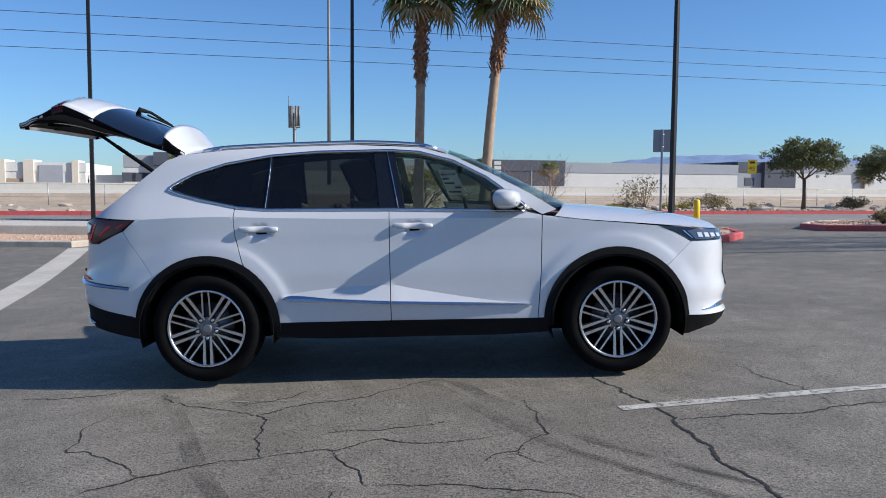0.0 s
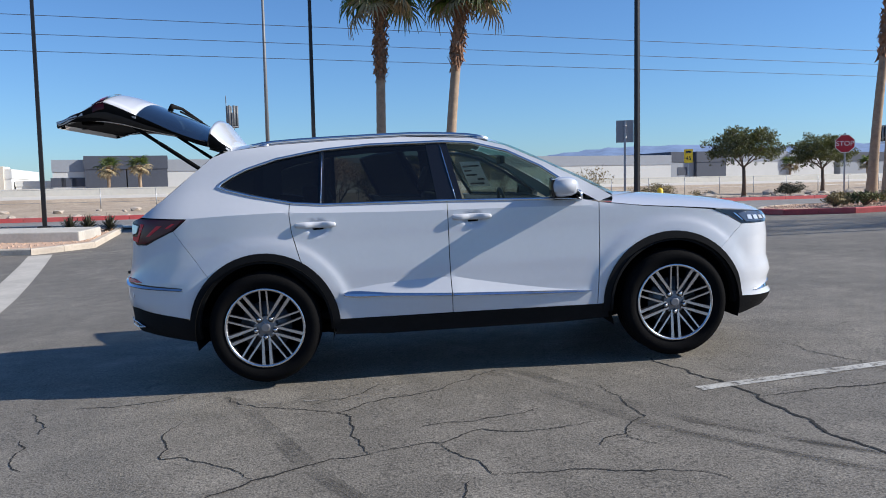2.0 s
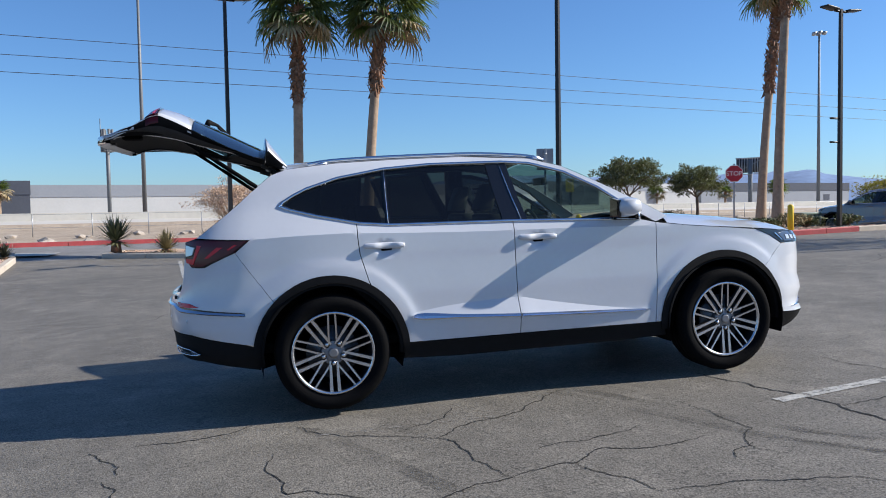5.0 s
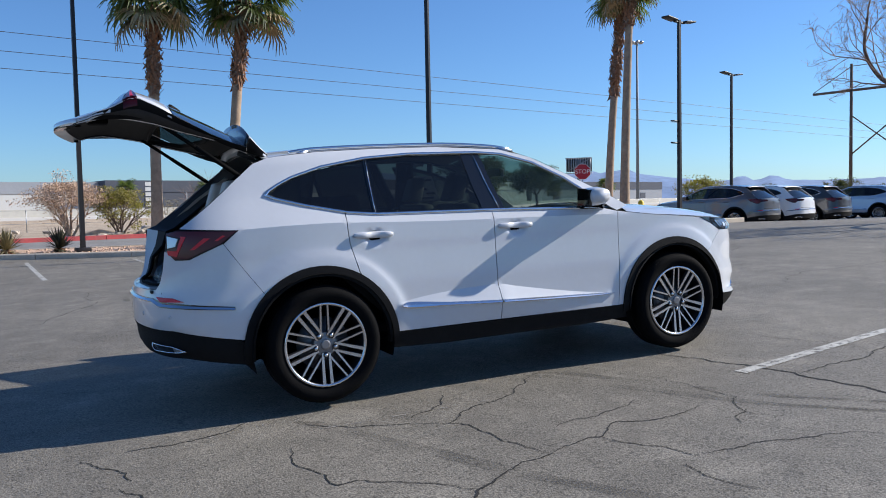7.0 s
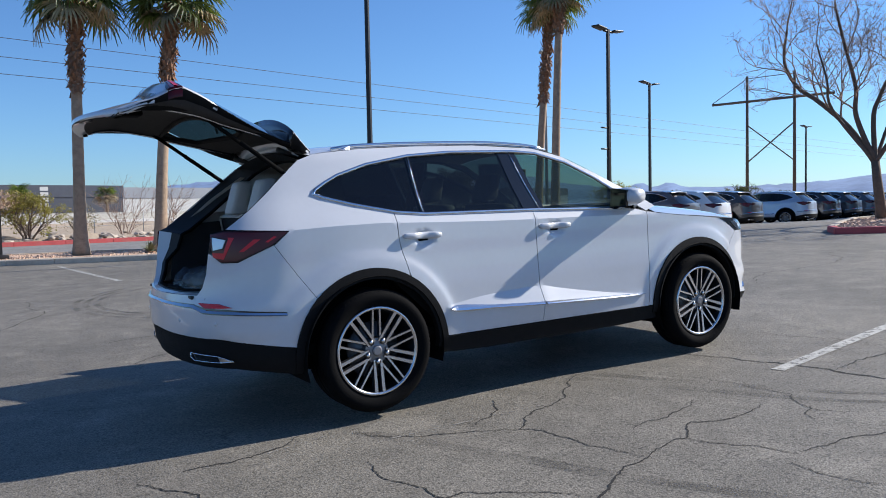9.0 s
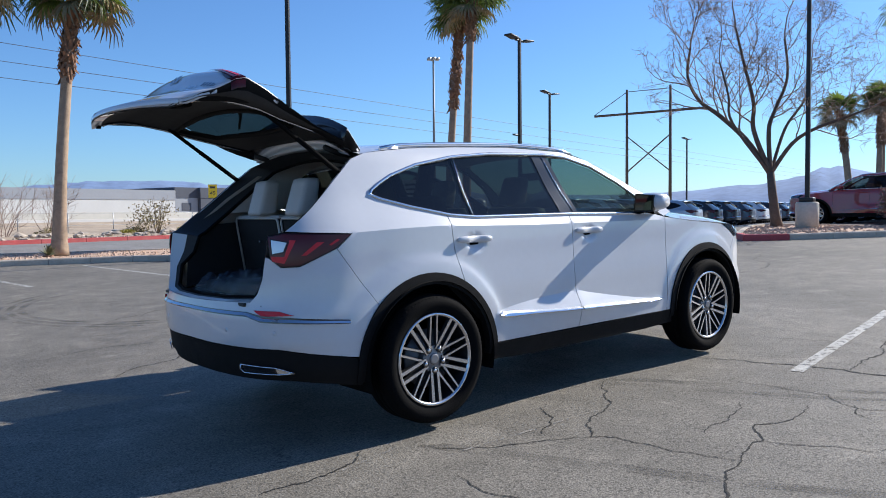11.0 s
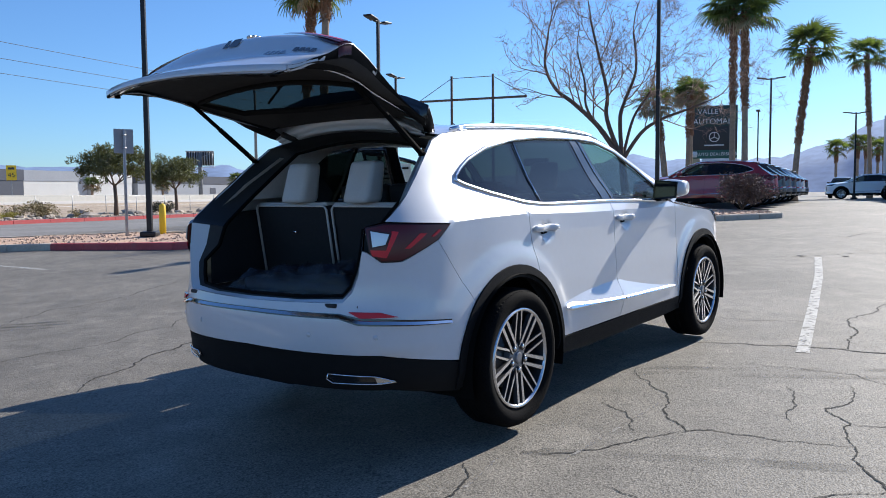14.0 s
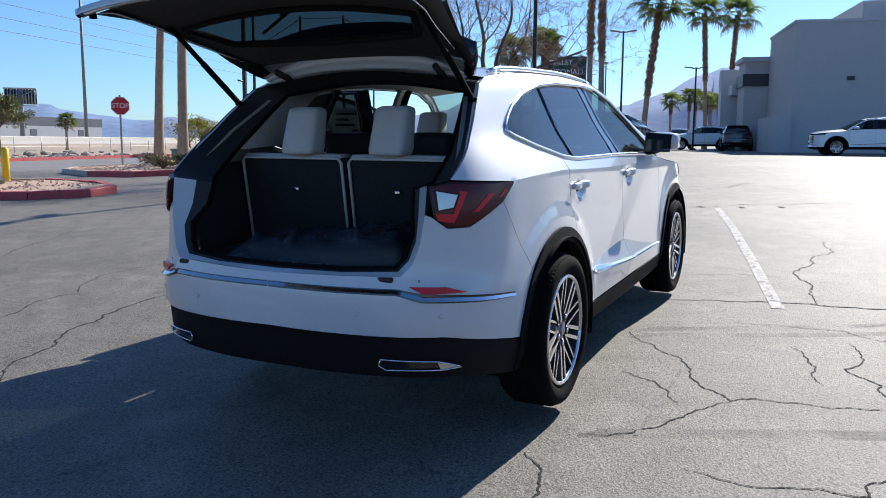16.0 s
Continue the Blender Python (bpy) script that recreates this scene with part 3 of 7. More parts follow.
    if detailed:
        for k in range(4):
            x0 = 2.045 + .058 * k
            part("lamp_eye", patch([(U(x0), .972 - .004 * k), (U(x0 + .008), .940 - .002 * k), (U(x0 + .046), .938 - .002 * k), (U(x0 + .040), .970 - .004 * k)], proud(f, .012), .03, .005), LAMPCLEAR, h, "clear jewel lamp element")
        part("lamp_fin", patch([(U(1.93), .992), (U(2.0), .935), (U(2.008), .935), (U(1.945), .992)], proud(f, .010), .03, .005), CHROME, h)
    part("fog_trim", patch([(U(2.08), .425), (UMAX - .45, .435), (UMAX - .45, .47), (U(2.24), .46)], proud(f, .012), .05, .014), CHROME, car)
    part("grille", patch([(UMAX - .55, .56), (UMAX, .50), (UMAX, .92), (UMAX - .5, .88)], proud(f, .006), .06, .01), GLOSSBLACK, car)
    # side glass
    dl = BELT + DLO_TOP
    fg = [(-.03, 1.19), (.57, 1.17), (.76, 1.165), (.78, 1.20), (.54, 1.38), (.31, 1.50), (.07, 1.568), (-.10, 1.582)]
    rg = [(-.205, 1.20), (-.985, 1.215), (-.945, 1.57), (-.64, 1.588), (-.235, 1.585)]
    qg = [(-1.01, 1.218), (-1.19, 1.238), (-1.46, 1.298), (-1.63, 1.345), (-1.665, 1.365), (-1.60, 1.41), (-1.5, 1.455), (-1.28, 1.517), (-.97, 1.567)]
    fg, rg, qg = upper(fg), upper(rg), upper(qg)
    ins = lambda u, z, d=0: f(u, z, d + .010)
    for nm, pl, mt in (("front_window", fg, CLEARG), ("rear_window", rg, TINT), ("quarter_window", qg, TINT)):
        w = part(nm, patch(in_u(pl), ins, .07, 0), mt, car)
        swing[nm] = w
    for nm, pl in (("pillar_b", [(-.03, 1.19), (-.10, 1.60), (-.245, 1.60), (-.205, 1.19)]), ("pillar_c", [(-.985, 1.205), (-.945, 1.58), (-.975, 1.58), (-1.012, 1.21)])):
        part(nm, patch(in_u(upper(pl)), lambda u, z, d=0: f(u, z, d + .006), .06, .03), GLOSSBLACK, car)
    for pl in ([(-.075, 1.195), (-.150, 1.595)], [(-1.0, 1.213), (-.958, 1.575)]) if detailed else ():
        part("pillar_strip", tube_bm([f(U(x), z, .002) for x, z in densify(upper(pl), .1)[:len(densify(pl, .1)) // 2 + 1]], .0035, 5), CHROME, car)
    if detailed and side > 0:
        pts = [f(U(x), z, -.001) for x, z in densify(BELT[4:] + DLO_TOP, .05)]
        pts = pts[:max(range(len(pts)), key=lambda k: pts[k].x) + 1]
    else:
        pts = [f(U(x), z, -.001) for x, z in densify(dl, .05)]
        pts.append(pts[0])
    part("window_surround", tube_bm(pts, .0115, 8), DARKCHROME, car, "satin chrome window surround")
    for key, x0, x1, hh in (("moulding0", -.905, -.152, crom([-.905, -.86, -.80, -.70, -.55, -.152], [.003, .020, .023, .019, .012, .0105])), ("moulding1", -.138, .845, crom([-.138, .3, .75, .845], [.0105, .0105, .008, .002]))):
        rows = []
        for x in np.linspace(x0, x1, 40):
            zc, h = LEDGE_STRIP(x) - .001, hh(x)
            rows.append([f(U(x), zc + k * h, dd) for k, dd in ((-1, .004), (-.95, -.013), (-.6, -.0165), (.1, -.0115), (.9, -.005), (1, .004))])
        swing[key] = part("door_moulding", grid_bm(rows), DARKCHROME, car, "satin chrome door moulding", smooth=False)
    # handles and mirror
    for x0, x1 in ((-1.205, -.925), (-.12, .16)):
        xm = (x0 + x1) / 2
        c = f(U(xm), 1.068)
        rows = []
        for k in range(17):
            a = math.pi * k / 16
            x = xm - math.cos(a) * (x1 - x0) / 2
            hh = .006 + .016 * math.sin(a) ** .5
            o = .004 + .017 * math.sin(a) ** .6
            base = f(U(x), 1.068).y
            ring = []
            for j in range(9):
                b = 2 * math.pi * j / 8
                ring.append((x, base + side * (o + .010 * math.cos(b)) , 1.068 + (x - xm) * -.02 + hh * math.sin(b)))
            rows.append(ring)
        hnd = part("door_handle", grid_bm(rows), body, car)
        swing["handle%d" % (x0 > -.5)] = hnd
        for xx in (x0 + .02, x1 - .02):
            b = f(U(xx), 1.068)
            part("handle_mount", box_bm(xx - .018, xx + .018, min(b.y, b.y + side * .012), max(b.y, b.y + side * .012), 1.057, 1.079, bevel=.006), body, hnd)
    rows = []
    for k in range(13):
        t = k / 12
        yy = .875 + .225 * t
        wx, hz = .115 * (1 - .25 * t ** 3) * (0.75 + .25 * smooth01(0, .3, t)), .070 * (1 - .30 * t ** 4) * (0.8 + .2 * smooth01(0, .3, t))
        cx, cz = .675 - .035 * t, 1.238 + .01 * t
        rows.append([(cx + wx * (abs(math.cos(b)) ** .7) * (1 if math.cos(b) > 0 else -.75), side * yy, cz + hz * (abs(math.sin(b)) ** .75) * (1 if math.sin(b) > 0 else -1)) for b in np.linspace(0, 2 * math.pi, 21)])
    bm = grid_bm(rows)
    bmesh.ops.holes_fill(bm, edges=bm.edges)
    mir = swing["mirror"] = part("door_mirror", bm, body, car, "white door mirror with black foot")
    part("mirror_glass", patch([(.89, 1.185), (1.05, 1.19), (1.055, 1.285), (.91, 1.30)], lambda a, b, d=0: Vector((.583 - (a - .88) * .12 + d - .0, side * a, b)), .05, .01), MIRRORM, mir)
    part("mirror_frame", patch([(.872, 1.172), (1.062, 1.175), (1.07, 1.295), (.89, 1.312)], lambda a, b, d=0: Vector((.588 - (a - .88) * .12 + d, side * a, b)), .05, .02), GLOSSBLACK, mir)
    part("mirror_foot", patch([(.60, 1.165), (.80, 1.160), (.74, 1.20), (.62, 1.20)], lambda a, b, d=0: Vector((a, side * (.82 + .10 * smooth01(1.16, 1.2, b)) + side * d * 6, b - .012)), .05, .015), GLOSSBLACK, mir)
    part("mirror_slot", patch([(.62, 1.212), (.74, 1.215), (.74, 1.222), (.62, 1.220)], lambda a, b, d=0: Vector((a, side * (1.078 - abs(a - .66) * .12 - d), b)), .04, .004), GLOSSBLACK, mir)

    if detailed and side > 0:
        # the far doors stand ajar
        for keys, hx, hy, ang in ((("front_door", "front_window", "moulding1", "handle1", "mirror"), .93, .90, 52), (("rear_door", "rear_window", "moulding0", "handle0"), -.145, .90, 61)):
            m = Matrix.Translation((hx, hy, 0)) @ Matrix.Rotation(radians(-ang), 4, "Z") @ Matrix.Translation((-hx, -hy, 0))
            for k in keys:
                swing[k].matrix_local = m
        for key, pl in (("front_door", fg), ("rear_door", rg)):
            pts = [f(U(x), z, .012) for x, z in densify(pl, .08)]
            part("window_frame", tube_bm(pts + [pts[0]], .018, 6), GLOSSBLACK, swing[key])
        post = [(-.100, 1.19), (-.150, 1.60), (-.250, 1.60), (-.215, 1.19)]
        part("pillar_cover", patch(in_u(upper(post)), lambda u, z, d=0: f(u, z, d - .002), .06, .02), GLOSSBLACK, swing["rear_door"])
        # price sheet taped inside the far front window
        sheet = [(.02, 1.26), (.30, 1.255), (.29, 1.49), (.03, 1.50)]
        paper = part("price_sheet", patch(in_u(upper(sheet)), lambda u, z, d=0: f(u, z, d + .022), .06, .001), PAPER, swing["front_door"], "white printed price sheet inside the window")
        for k, (xa, xb) in enumerate(((.05, .27), (.05, .15), (.05, .20), (.18, .27), (.05, .24))):
            z = 1.46 - .042 * k
            part("print_bar", patch(in_u(upper([(xa, z), (xb, z), (xb, z - .016), (xa, z - .016)])), lambda u, v, d=0: f(u, v, d + .027), .06, .001), GLOSSBLACK, paper)


def row_across(fr, e, c_x, c_z, n=12, power=2.0):
    out = []
    for k in range(n + 1):
        s = -1 + 2 * k / n
        w = 1 - abs(s) ** power
        out.append((e.x + (c_x - e.x) * w, e.y * -s if fr else e.y * s, e.z + (c_z - e.z) * w))
    return out


def closed_tail(car, body, fl):
    """The shut tailgate of a parked car."""
    for side in (-1, 1):
        f = skin(side)
        poly = [(UMIN, .79), (UY(.70), .805), (UY(.75), 1.0), (UY(.76), 1.16), (UMIN, 1.20)]
        part("tailgate_panel", patch(poly, f, .09, .02, .003), body, car)
        part("gate_lamp", patch([(UY(.755), 1.03), (UY(.755), 1.15), (UY(.40), 1.13), (UY(.36), 1.08)], proud(f, .004), .08, .01), LAMPDARK, car)
    rows = []
    for k in range(9):
        t = k / 8
        x = -1.66 - .70 * t
        z = 1.655 - .47 * t - .03 * math.sin(math.pi * t)
        rows.append(row_across(True, Vector((x + .05, .60 + .20 * t, z - .035)), x - .04, z, 10))
    part("rear_screen", grid_bm(rows), TINT, car)
    rows = [row_across(True, Vector((x, .62, z - .03)), x - .03, z, 10) for x, z in ((-1.60, 1.66), (-1.78, 1.655), (-1.86, 1.63), (-1.84, 1.61), (-1.70, 1.60))]
    part("roof_spoiler", grid_bm(rows), body, car)


def build_suv(body, detailed=True, gate=True):
    """A mid-size crossover. Returns its root."""
    car = new("suv")
    step = .055 if detailed else .11
    FORM["cups"] = 1.0 if detailed else 0.0
    fl = skin(1)
    for side in (-1, 1):
        skin_half(car, side, body, detailed, step)
    # roof, screen, bonnet
    rows = []
    for x in np.linspace(-1.72, .27, 21 if detailed else 9):
        e = fl(U(x), ROOF_E(x))
        rows.append(row_across(True, e, x - .06 * smooth01(-1.3, -1.72, x), e.z + .050, 14, 2.4))
    part("roof", grid_bm(rows), body, car)
    rows = []
    for x in np.linspace(.275, 1.03, 9):
        e = fl(U(x), ROOF_E(x), .004)
        t = (x - .275) / .755
        rows.append(row_across(True, e, x + .02 + .14 * t, e.z + .048 * (1 - t) + .02 * t, 12, 2.2))
    part("windscreen", grid_bm(rows), WSHIELD, car)
    rows = []
    for x in (1.03, 1.10, 1.16):
        e = fl(U(x), HOOD_E(x) - .004, .012)
        rows.append(row_across(True, e, x + .14, HOOD_C(1.14) - .025, 10, 2.4))
    part("cowl", grid_bm(rows), CLAD, car)
    rows = []
    for u in list(np.linspace(1.02, 2.05, 14)) + list(np.linspace(2.1, UMAX - .05, 10)):
        e = fl(u, HOOD_E(u), .004)
        cx = e.x + .13 * (1 - smooth01(1.0, 1.5, u))
        cx = min(cx, 2.36)
        rows.append(row_across(True, e, cx, max(HOOD_C(cx), e.z + .004), 16, 3.0))
    part("bonnet", grid_bm(rows), body, car)
    for side in (-1, 1):
        f = skin(side)
        pts = []
        for x in np.linspace(-1.52, .20, 22):
            e = f(U(x), ROOF_E(x))
            k = min(1, (x + 1.52) / .12, (.20 - x) / .12)
            pts.append((x, e.y - side * .035, e.z + .010 + .010 * k))
        rail = part("roof_rail", tube_bm(pts, .013, 8), DARKCHROME, car, "brushed aluminium roof rail")
        for i in (1, len(pts) - 2):
            part("rail_foot", box_bm(pts[i][0] - .05, pts[i][0] + .05, pts[i][1] - .012, pts[i][1] + .012, pts[i][2] - .05, pts[i][2] + .002), DARKCHROME, rail)
        for x in (WR, WF):
            wheel_parts(car, side, x, detailed)
    part("underbody", box_bm(-1.80, 2.0, -.70, .70, .28, .42), UNDER, car)
    part("floor_pan", box_bm(-1.9, 1.0, -.86, .86, .40, .46), UNDER, car)
    part("bulkhead", box_bm(.95, 1.9, -.62, .62, .40, 1.02), UNDER, car)
    # cabin
    rows = [row_across(True, fl(U(x), ROOF_E(x) - .03, .05), x, ROOF_E(x) + .012, 10) for x in np.linspace(-1.60, .20, 10)]
    part("headliner", grid_bm(rows), HEADLINER, car)
    part("dashboard", box_bm(.62, 1.0, -.72, .72, .78, 1.12, bevel=.06), TRIM, car)
    if detailed:
        for y in (-.40, .40):
            seat(car, .02, y, .52, .70, 1.24, .28, "front_seat")
        for y in (-.43, 0, .43):
            # dark trim on these backs stands for cabin shade on beige leather
            seat(car, -.92, y, .42, .74, 1.34, .22, "middle_seat", head=False, back_mat=TRIM)
        bm = bmesh.new()
        ring = [(.46 - .10 * math.sin(a) * .45, .40 + .185 * math.cos(a), 1.05 + .185 * math.sin(a)) for a in np.linspace(0, 2 * math.pi, 29)]
        add_tube(bm, ring, .015, 6, cap=False)
        sw = part("steering_wheel", bm, TRIM, car)
        part("wheel_boss", box_bm(.44, .60, .33, .47, .99, 1.09, bevel=.03), TRIM, sw)
        part("rear_view_mirror", box_bm(.36, .40, -.11, .11, 1.44, 1.50, bevel=.012), TRIM, car)
    if not gate:
        closed_tail(car, body, fl)
        part("rear_bulkhead", box_bm(-2.3, -2.2, -.7, .7, .45, 1.12), UNDER, car)
        return car
    # boot opening
    outer, inner = [], []
    path = [(UMIN, .785), (UY(.35), .787), (UY(.595), .795), (UY(.64), .84), (UY(.67), .92), (UY(.69), 1.04), (UY(.70), 1.155), (U(-2.33), 1.175), (U(-2.17), 1.30), (U(-1.9), 1.495), (U(-1.80), 1.575)]
    for side in (1, -1):
        f = skin(side)
        o = [f(u, z, .002) for u, z in path]
        i1 = []
        for p in o:
            up = smooth01(.9, 1.1, p.z)
            i1.append(Vector((p.x + .055 + .075 * up, p.y * (.91 - .10 * up), p.z + .022 * (1 - up) - .03 * up)))
        top_o, top_i = [], []
        for k in range(1, 7):
            t = k / 6
            e = o[-1]
            top_o.append(Vector((e.x + .03 * t, e.y * (1 - t), e.z + .075 * math.sin(t * math.pi / 2))))
            top_i.append(Vector((i1[-1].x + .02 * t, i1[-1].y * (1 - t), i1[-1].z + .055 * math.sin(t * math.pi / 2))))
        outer.append(o + top_o)
        inner.append(i1 + top_i)
    o = outer[0] + outer[1][::-1][1:]
    i1 = inner[0] + inner[1][::-1][1:]
    mid = [a.lerp(b, .5) + Vector((.012, 0, 0)) for a, b in zip(o, i1)]
    n_low = 6
    low = list(range(n_low, -1, -1))
    lo = [outer[0][k] for k in low] + [outer[1][k] for k in range(1, n_low + 1)]
    li = [inner[0][k] for k in low] + [inner[1][k] for k in range(1, n_low + 1)]
    part("lower_jamb", grid_bm([lo, [a.lerp(b, .55) for a, b in zip(lo, li)]]), body, car, "white painted lower edge of the boot opening")
    part("lower_jamb_trim", grid_bm([[a.lerp(b, .55) for a, b in zip(lo, li)], li]), TRIM, car)
    up = o[n_low:len(o) - n_low]
    ui, um = i1[n_low:len(o) - n_low], mid[n_low:len(o) - n_low]
    part("boot_jamb", grid_bm([up, um, ui]), TRIM, car, "black jamb of the boot opening")
    part("boot_seal", tube_bm(i1, .012, 6), UNDER, car)
    hi = [p for p in i1 if p.z > 1.17]
    deep = [Vector((max(p.x + .30, -1.45), p.y * 1.02, p.z + .015)) for p in hi]
    part("boot_upper_trim", grid_bm([hi, [a.lerp(b, .12) + Vector((0, -.02 * a.y, .0)) for a, b in zip(hi, deep)], deep]), HEADLINER, car, "grey-beige pillar and headliner trim")
    for side in (1, -1):
        lo = [skin(side)(u, z, .085) for u, z in ((UY(.60), .80), (UY(.66), 1.0), (U(-2.30), 1.19))]
        part("boot_side_trim", grid_bm([[Vector((p.x + .03, p.y, p.z)) for p in lo], [Vector((-1.55, side * .70, z)) for z in (.80, 1.0, 1.22)], [Vector((-1.2, side * .74, z)) for z in (.80, 1.0, 1.22)]]), TRIM, car)
        part("pillar_trim", grid_bm([[Vector((-2.17, side * .70, 1.19)), Vector((-1.98, side * .64, 1.36)), Vector((-1.76, side * .56, 1.52))], [Vector((-1.50, side * .76, 1.22)), Vector((-1.50, side * .69, 1.36)), Vector((-1.50, side * .60, 1.50))]]), HEADLINER, car)
    part("boot_floor", box_bm(-2.40, -1.7, -.66, .66, .745, .785, bevel=.008), CARPET, car)
    part("sill_plate", box_bm(-2.455, -2.385, -.56, .56, .772, .792, bevel=.006), TRIM, car)
    for y in (-.32, .32):
        bm = box_bm(-1.93, -1.84, y - .305, y + .305, .785, 1.235, bevel=.022)
        for v in bm.verts:
            v.co.x -= (v.co.z - 1.2) * .14 - .03
        sb = part("third_row_seat", bm, CARPET, car, "black carpeted seat back with pale edging")
        pts = [(-1.908 - (z - 1.2) * .14, y + yy, z) for yy, z in ((-.298, .81), (-.298, 1.21), (-.28, 1.232), (.28, 1.232), (.298, 1.21), (.298, .81))]
        part("piping", tube_bm(pts, .008, 6), BEIGE, sb)
        part("seat_cap", box_bm(-1.90, -1.80, y - .29, y + .29, 1.225, 1.25, bevel=.01), BEIGE, sb)
        part("headrest", headrest_bm(-1.89, y * .78, 1.248, .23), BEIGE, sb)
        bm = bmesh.new()
        for d in (-.05, .05):
            add_tube(bm, [(-1.88, y * .78 + d, 1.23), (-1.88, y * .78 + d, 1.29)], .007, 6)
        part("headrest_post", bm, TRIM, sb)
        part("seat_strap", box_bm(-1.915, -1.895, y * .9 - .014, y * .9 + .014, 1.07, 1.085, bevel=.003), CHROME, sb)
    tailgate(car, body)
    return car


# the raised tailgate: x, outer height in the middle, at the edge, half width, underside
GATE = [(-1.66, 1.69, 1.635, .575, 1.60), (-1.73, 1.79, 1.69, .62, 1.645), (-1.79, 1.875, 1.755, .64, 1.685), (-1.81, 1.785, 1.675, .635, 1.69), (-2.03, 1.90, 1.765, .67, 1.735), (-2.22, 1.99, 1.865, .705, 1.78), (-2.36, 2.06, 1.94, .735, 1.825), (-2.46, 2.09, 1.985, .745, 1.845), (-2.52, 2.075, 1.975, .745, 1.855), (-2.63, 1.965, 1.92, .735, 1.868), (-2.79, 1.928, 1.888, .72, 1.858), (-2.94, 1.882, 1.866, .69, 1.826)]


def gate_row(i0, under=False, n=18, depth=0.0, cut=1.0):
    i = int(min(max(i0, 0), len(GATE) - 1.001))
    t = i0 - i
    a = [p + (q - p) * t for p, q in zip(GATE[i], GATE[i + 1])]
    row = []
    for k in range(n + 1):
        s = (-1 + 2 * k / n) * cut
        x = a[0] + .13 * s * s * smooth01(9, 11, i0)
        if under:
            z = a[4] + (.028 + .05 * smooth01(2.5, 5, i0) * (1 - smooth01(8.5, 10.5, i0))) * (1 - s * s) + depth
            row.append((x, a[3] * s, z if abs(s) < .999 else (a[2] + a[4]) / 2))
        else:
            z = a[1] + (a[2] - a[1]) * abs(s) ** 2.4 + depth
            row.append((x, a[3] * s, z))
    return row


def tailgate(car, body):
    g = new("tailgate")
    g.parent = car
    g["label"] = "raised tailgate with dark glass"

    def strip(name, a, b, mt, label="", n=9, cut=1.0, depth=0.0, under=False, skirt=.03):
        rows = [gate_row(a + (b - a) * k / n, under, 18, depth, cut) for k in range(n + 1)]
        bm = grid_bm(rows)
        if skirt:
            lo = [[Vector(r[e]) for r in rows] for e in (0, -1)]
            for line in lo:
                add_grid(bm, [line, [p + Vector((0, -.012 if p.y > 0 else .012, -skirt)) for p in line]])
            for row in (rows[0], rows[-1]):
                add_grid(bm, [row, [Vector(p) + Vector((0, 0, -skirt * .8)) for p in row]])
            bmesh.ops.remove_doubles(bm, verts=bm.verts, dist=1e-5)
            bmesh.ops.recalc_face_normals(bm, faces=bm.faces)
        return part(name, bm, mt, g, label)
    strip("roof_spoiler", 0, 2, body, "white spoiler lip")
    strip("gate_glass", 3, 5.3, GATEGLASS, "dark tinted rear glass", cut=1.0, skirt=0)
    strip("gate_panel", 5.35, 11, body, "white outer gate panel", n=22)
    strip("spoiler_skirt", 2, 3, GLOSSBLACK, n=2)
    # inner lining with the glass left free
    rows = [gate_row(k * 11 / 66, True, 48) for k in range(67)]
    bm = bmesh.new()
    vs = [[bm.verts.new(p) for p in r] for r in rows]
    for i in range(66):
        for k in range(48):
            st = (i + .5) * 11 / 66
            s = abs(-1 + 2 * (k + .5) / 48)
            if st < 2.0 or 3.75 + .9 * s * s < st < 5.6 and s < .82 - .06 * (5.6 - st):
                continue
            bm.faces.new((vs[i][k], vs[i][k + 1], vs[i + 1][k + 1], vs[i + 1][k]))
    bmesh.ops.remove_doubles(bm, verts=bm.verts, dist=1e-5)
    part("gate_lining", bm, LINING, g, "black plastic inner lining")
    # edges that join outer and inner skins
    rim_low = crom([-2.95, -2.63, -2.318, -2.138, -1.923, -1.79, -1.711, -1.6], [1.845, 1.858, 1.852, 1.792, 1.688, 1.642, 1.62, 1.60])
    for e in (0, -1):
        a = [Vector(gate_row(k * 11 / 30, False)[e]) for k in range(31)]
        b = [Vector(gate_row(k * 11 / 30, True)[e]) for k in range(31)]
        c = [Vector((p.x, p.y * .965, rim_low(p.x))) for p, q in zip(a, b)]
        lo = [Vector(gate_row(k * 11 / 30, True)[1 if e == 0 else -2]) for k in range(31)]
        part("gate_edge", grid_bm([[p + Vector((0, 0, -.004)) for p in a], c, lo]), CLAD, g)
    pts = [Vector(p) + Vector((.02, 0, -.012)) for p in gate_row(11, False)]
    part("gate_lip", tube_bm(pts, .014, 8), body, g)
    part("gate_end", grid_bm([[Vector(p) + Vector((.006, 0, 0)) for p in gate_row(11, False)], [Vector(p) + Vector((.012, 0, 0)) for p in gate_row(11, True)]]), body, g)
    # painted inner rim of the shell
    rows = []
    for k in range(7):
        row = [Vector(p) for p in gate_row(10.5 + .5 * k / 6, True, 30, -.005)]
        row[0], row[-1] = row[1] * 1.0, row[-2] * 1.0
        rows.append(row)
    part("inner_rim", grid_bm(rows), body, g, "white painted inner rim")
    # pressed white metal at the hinge end, facing back
    rows = []
    for k in range(9):
        t = k / 8
        row = []
        for j in range(25):
            v = -1 + j / 12
            arch = .055 * (1 - v * v)
            row.append((-1.715 - .065 * t + .008 * math.cos(t * 15), v * .565, 1.592 + arch + .085 * t * (1 - .55 * v ** 4)))
        rows.append(row)
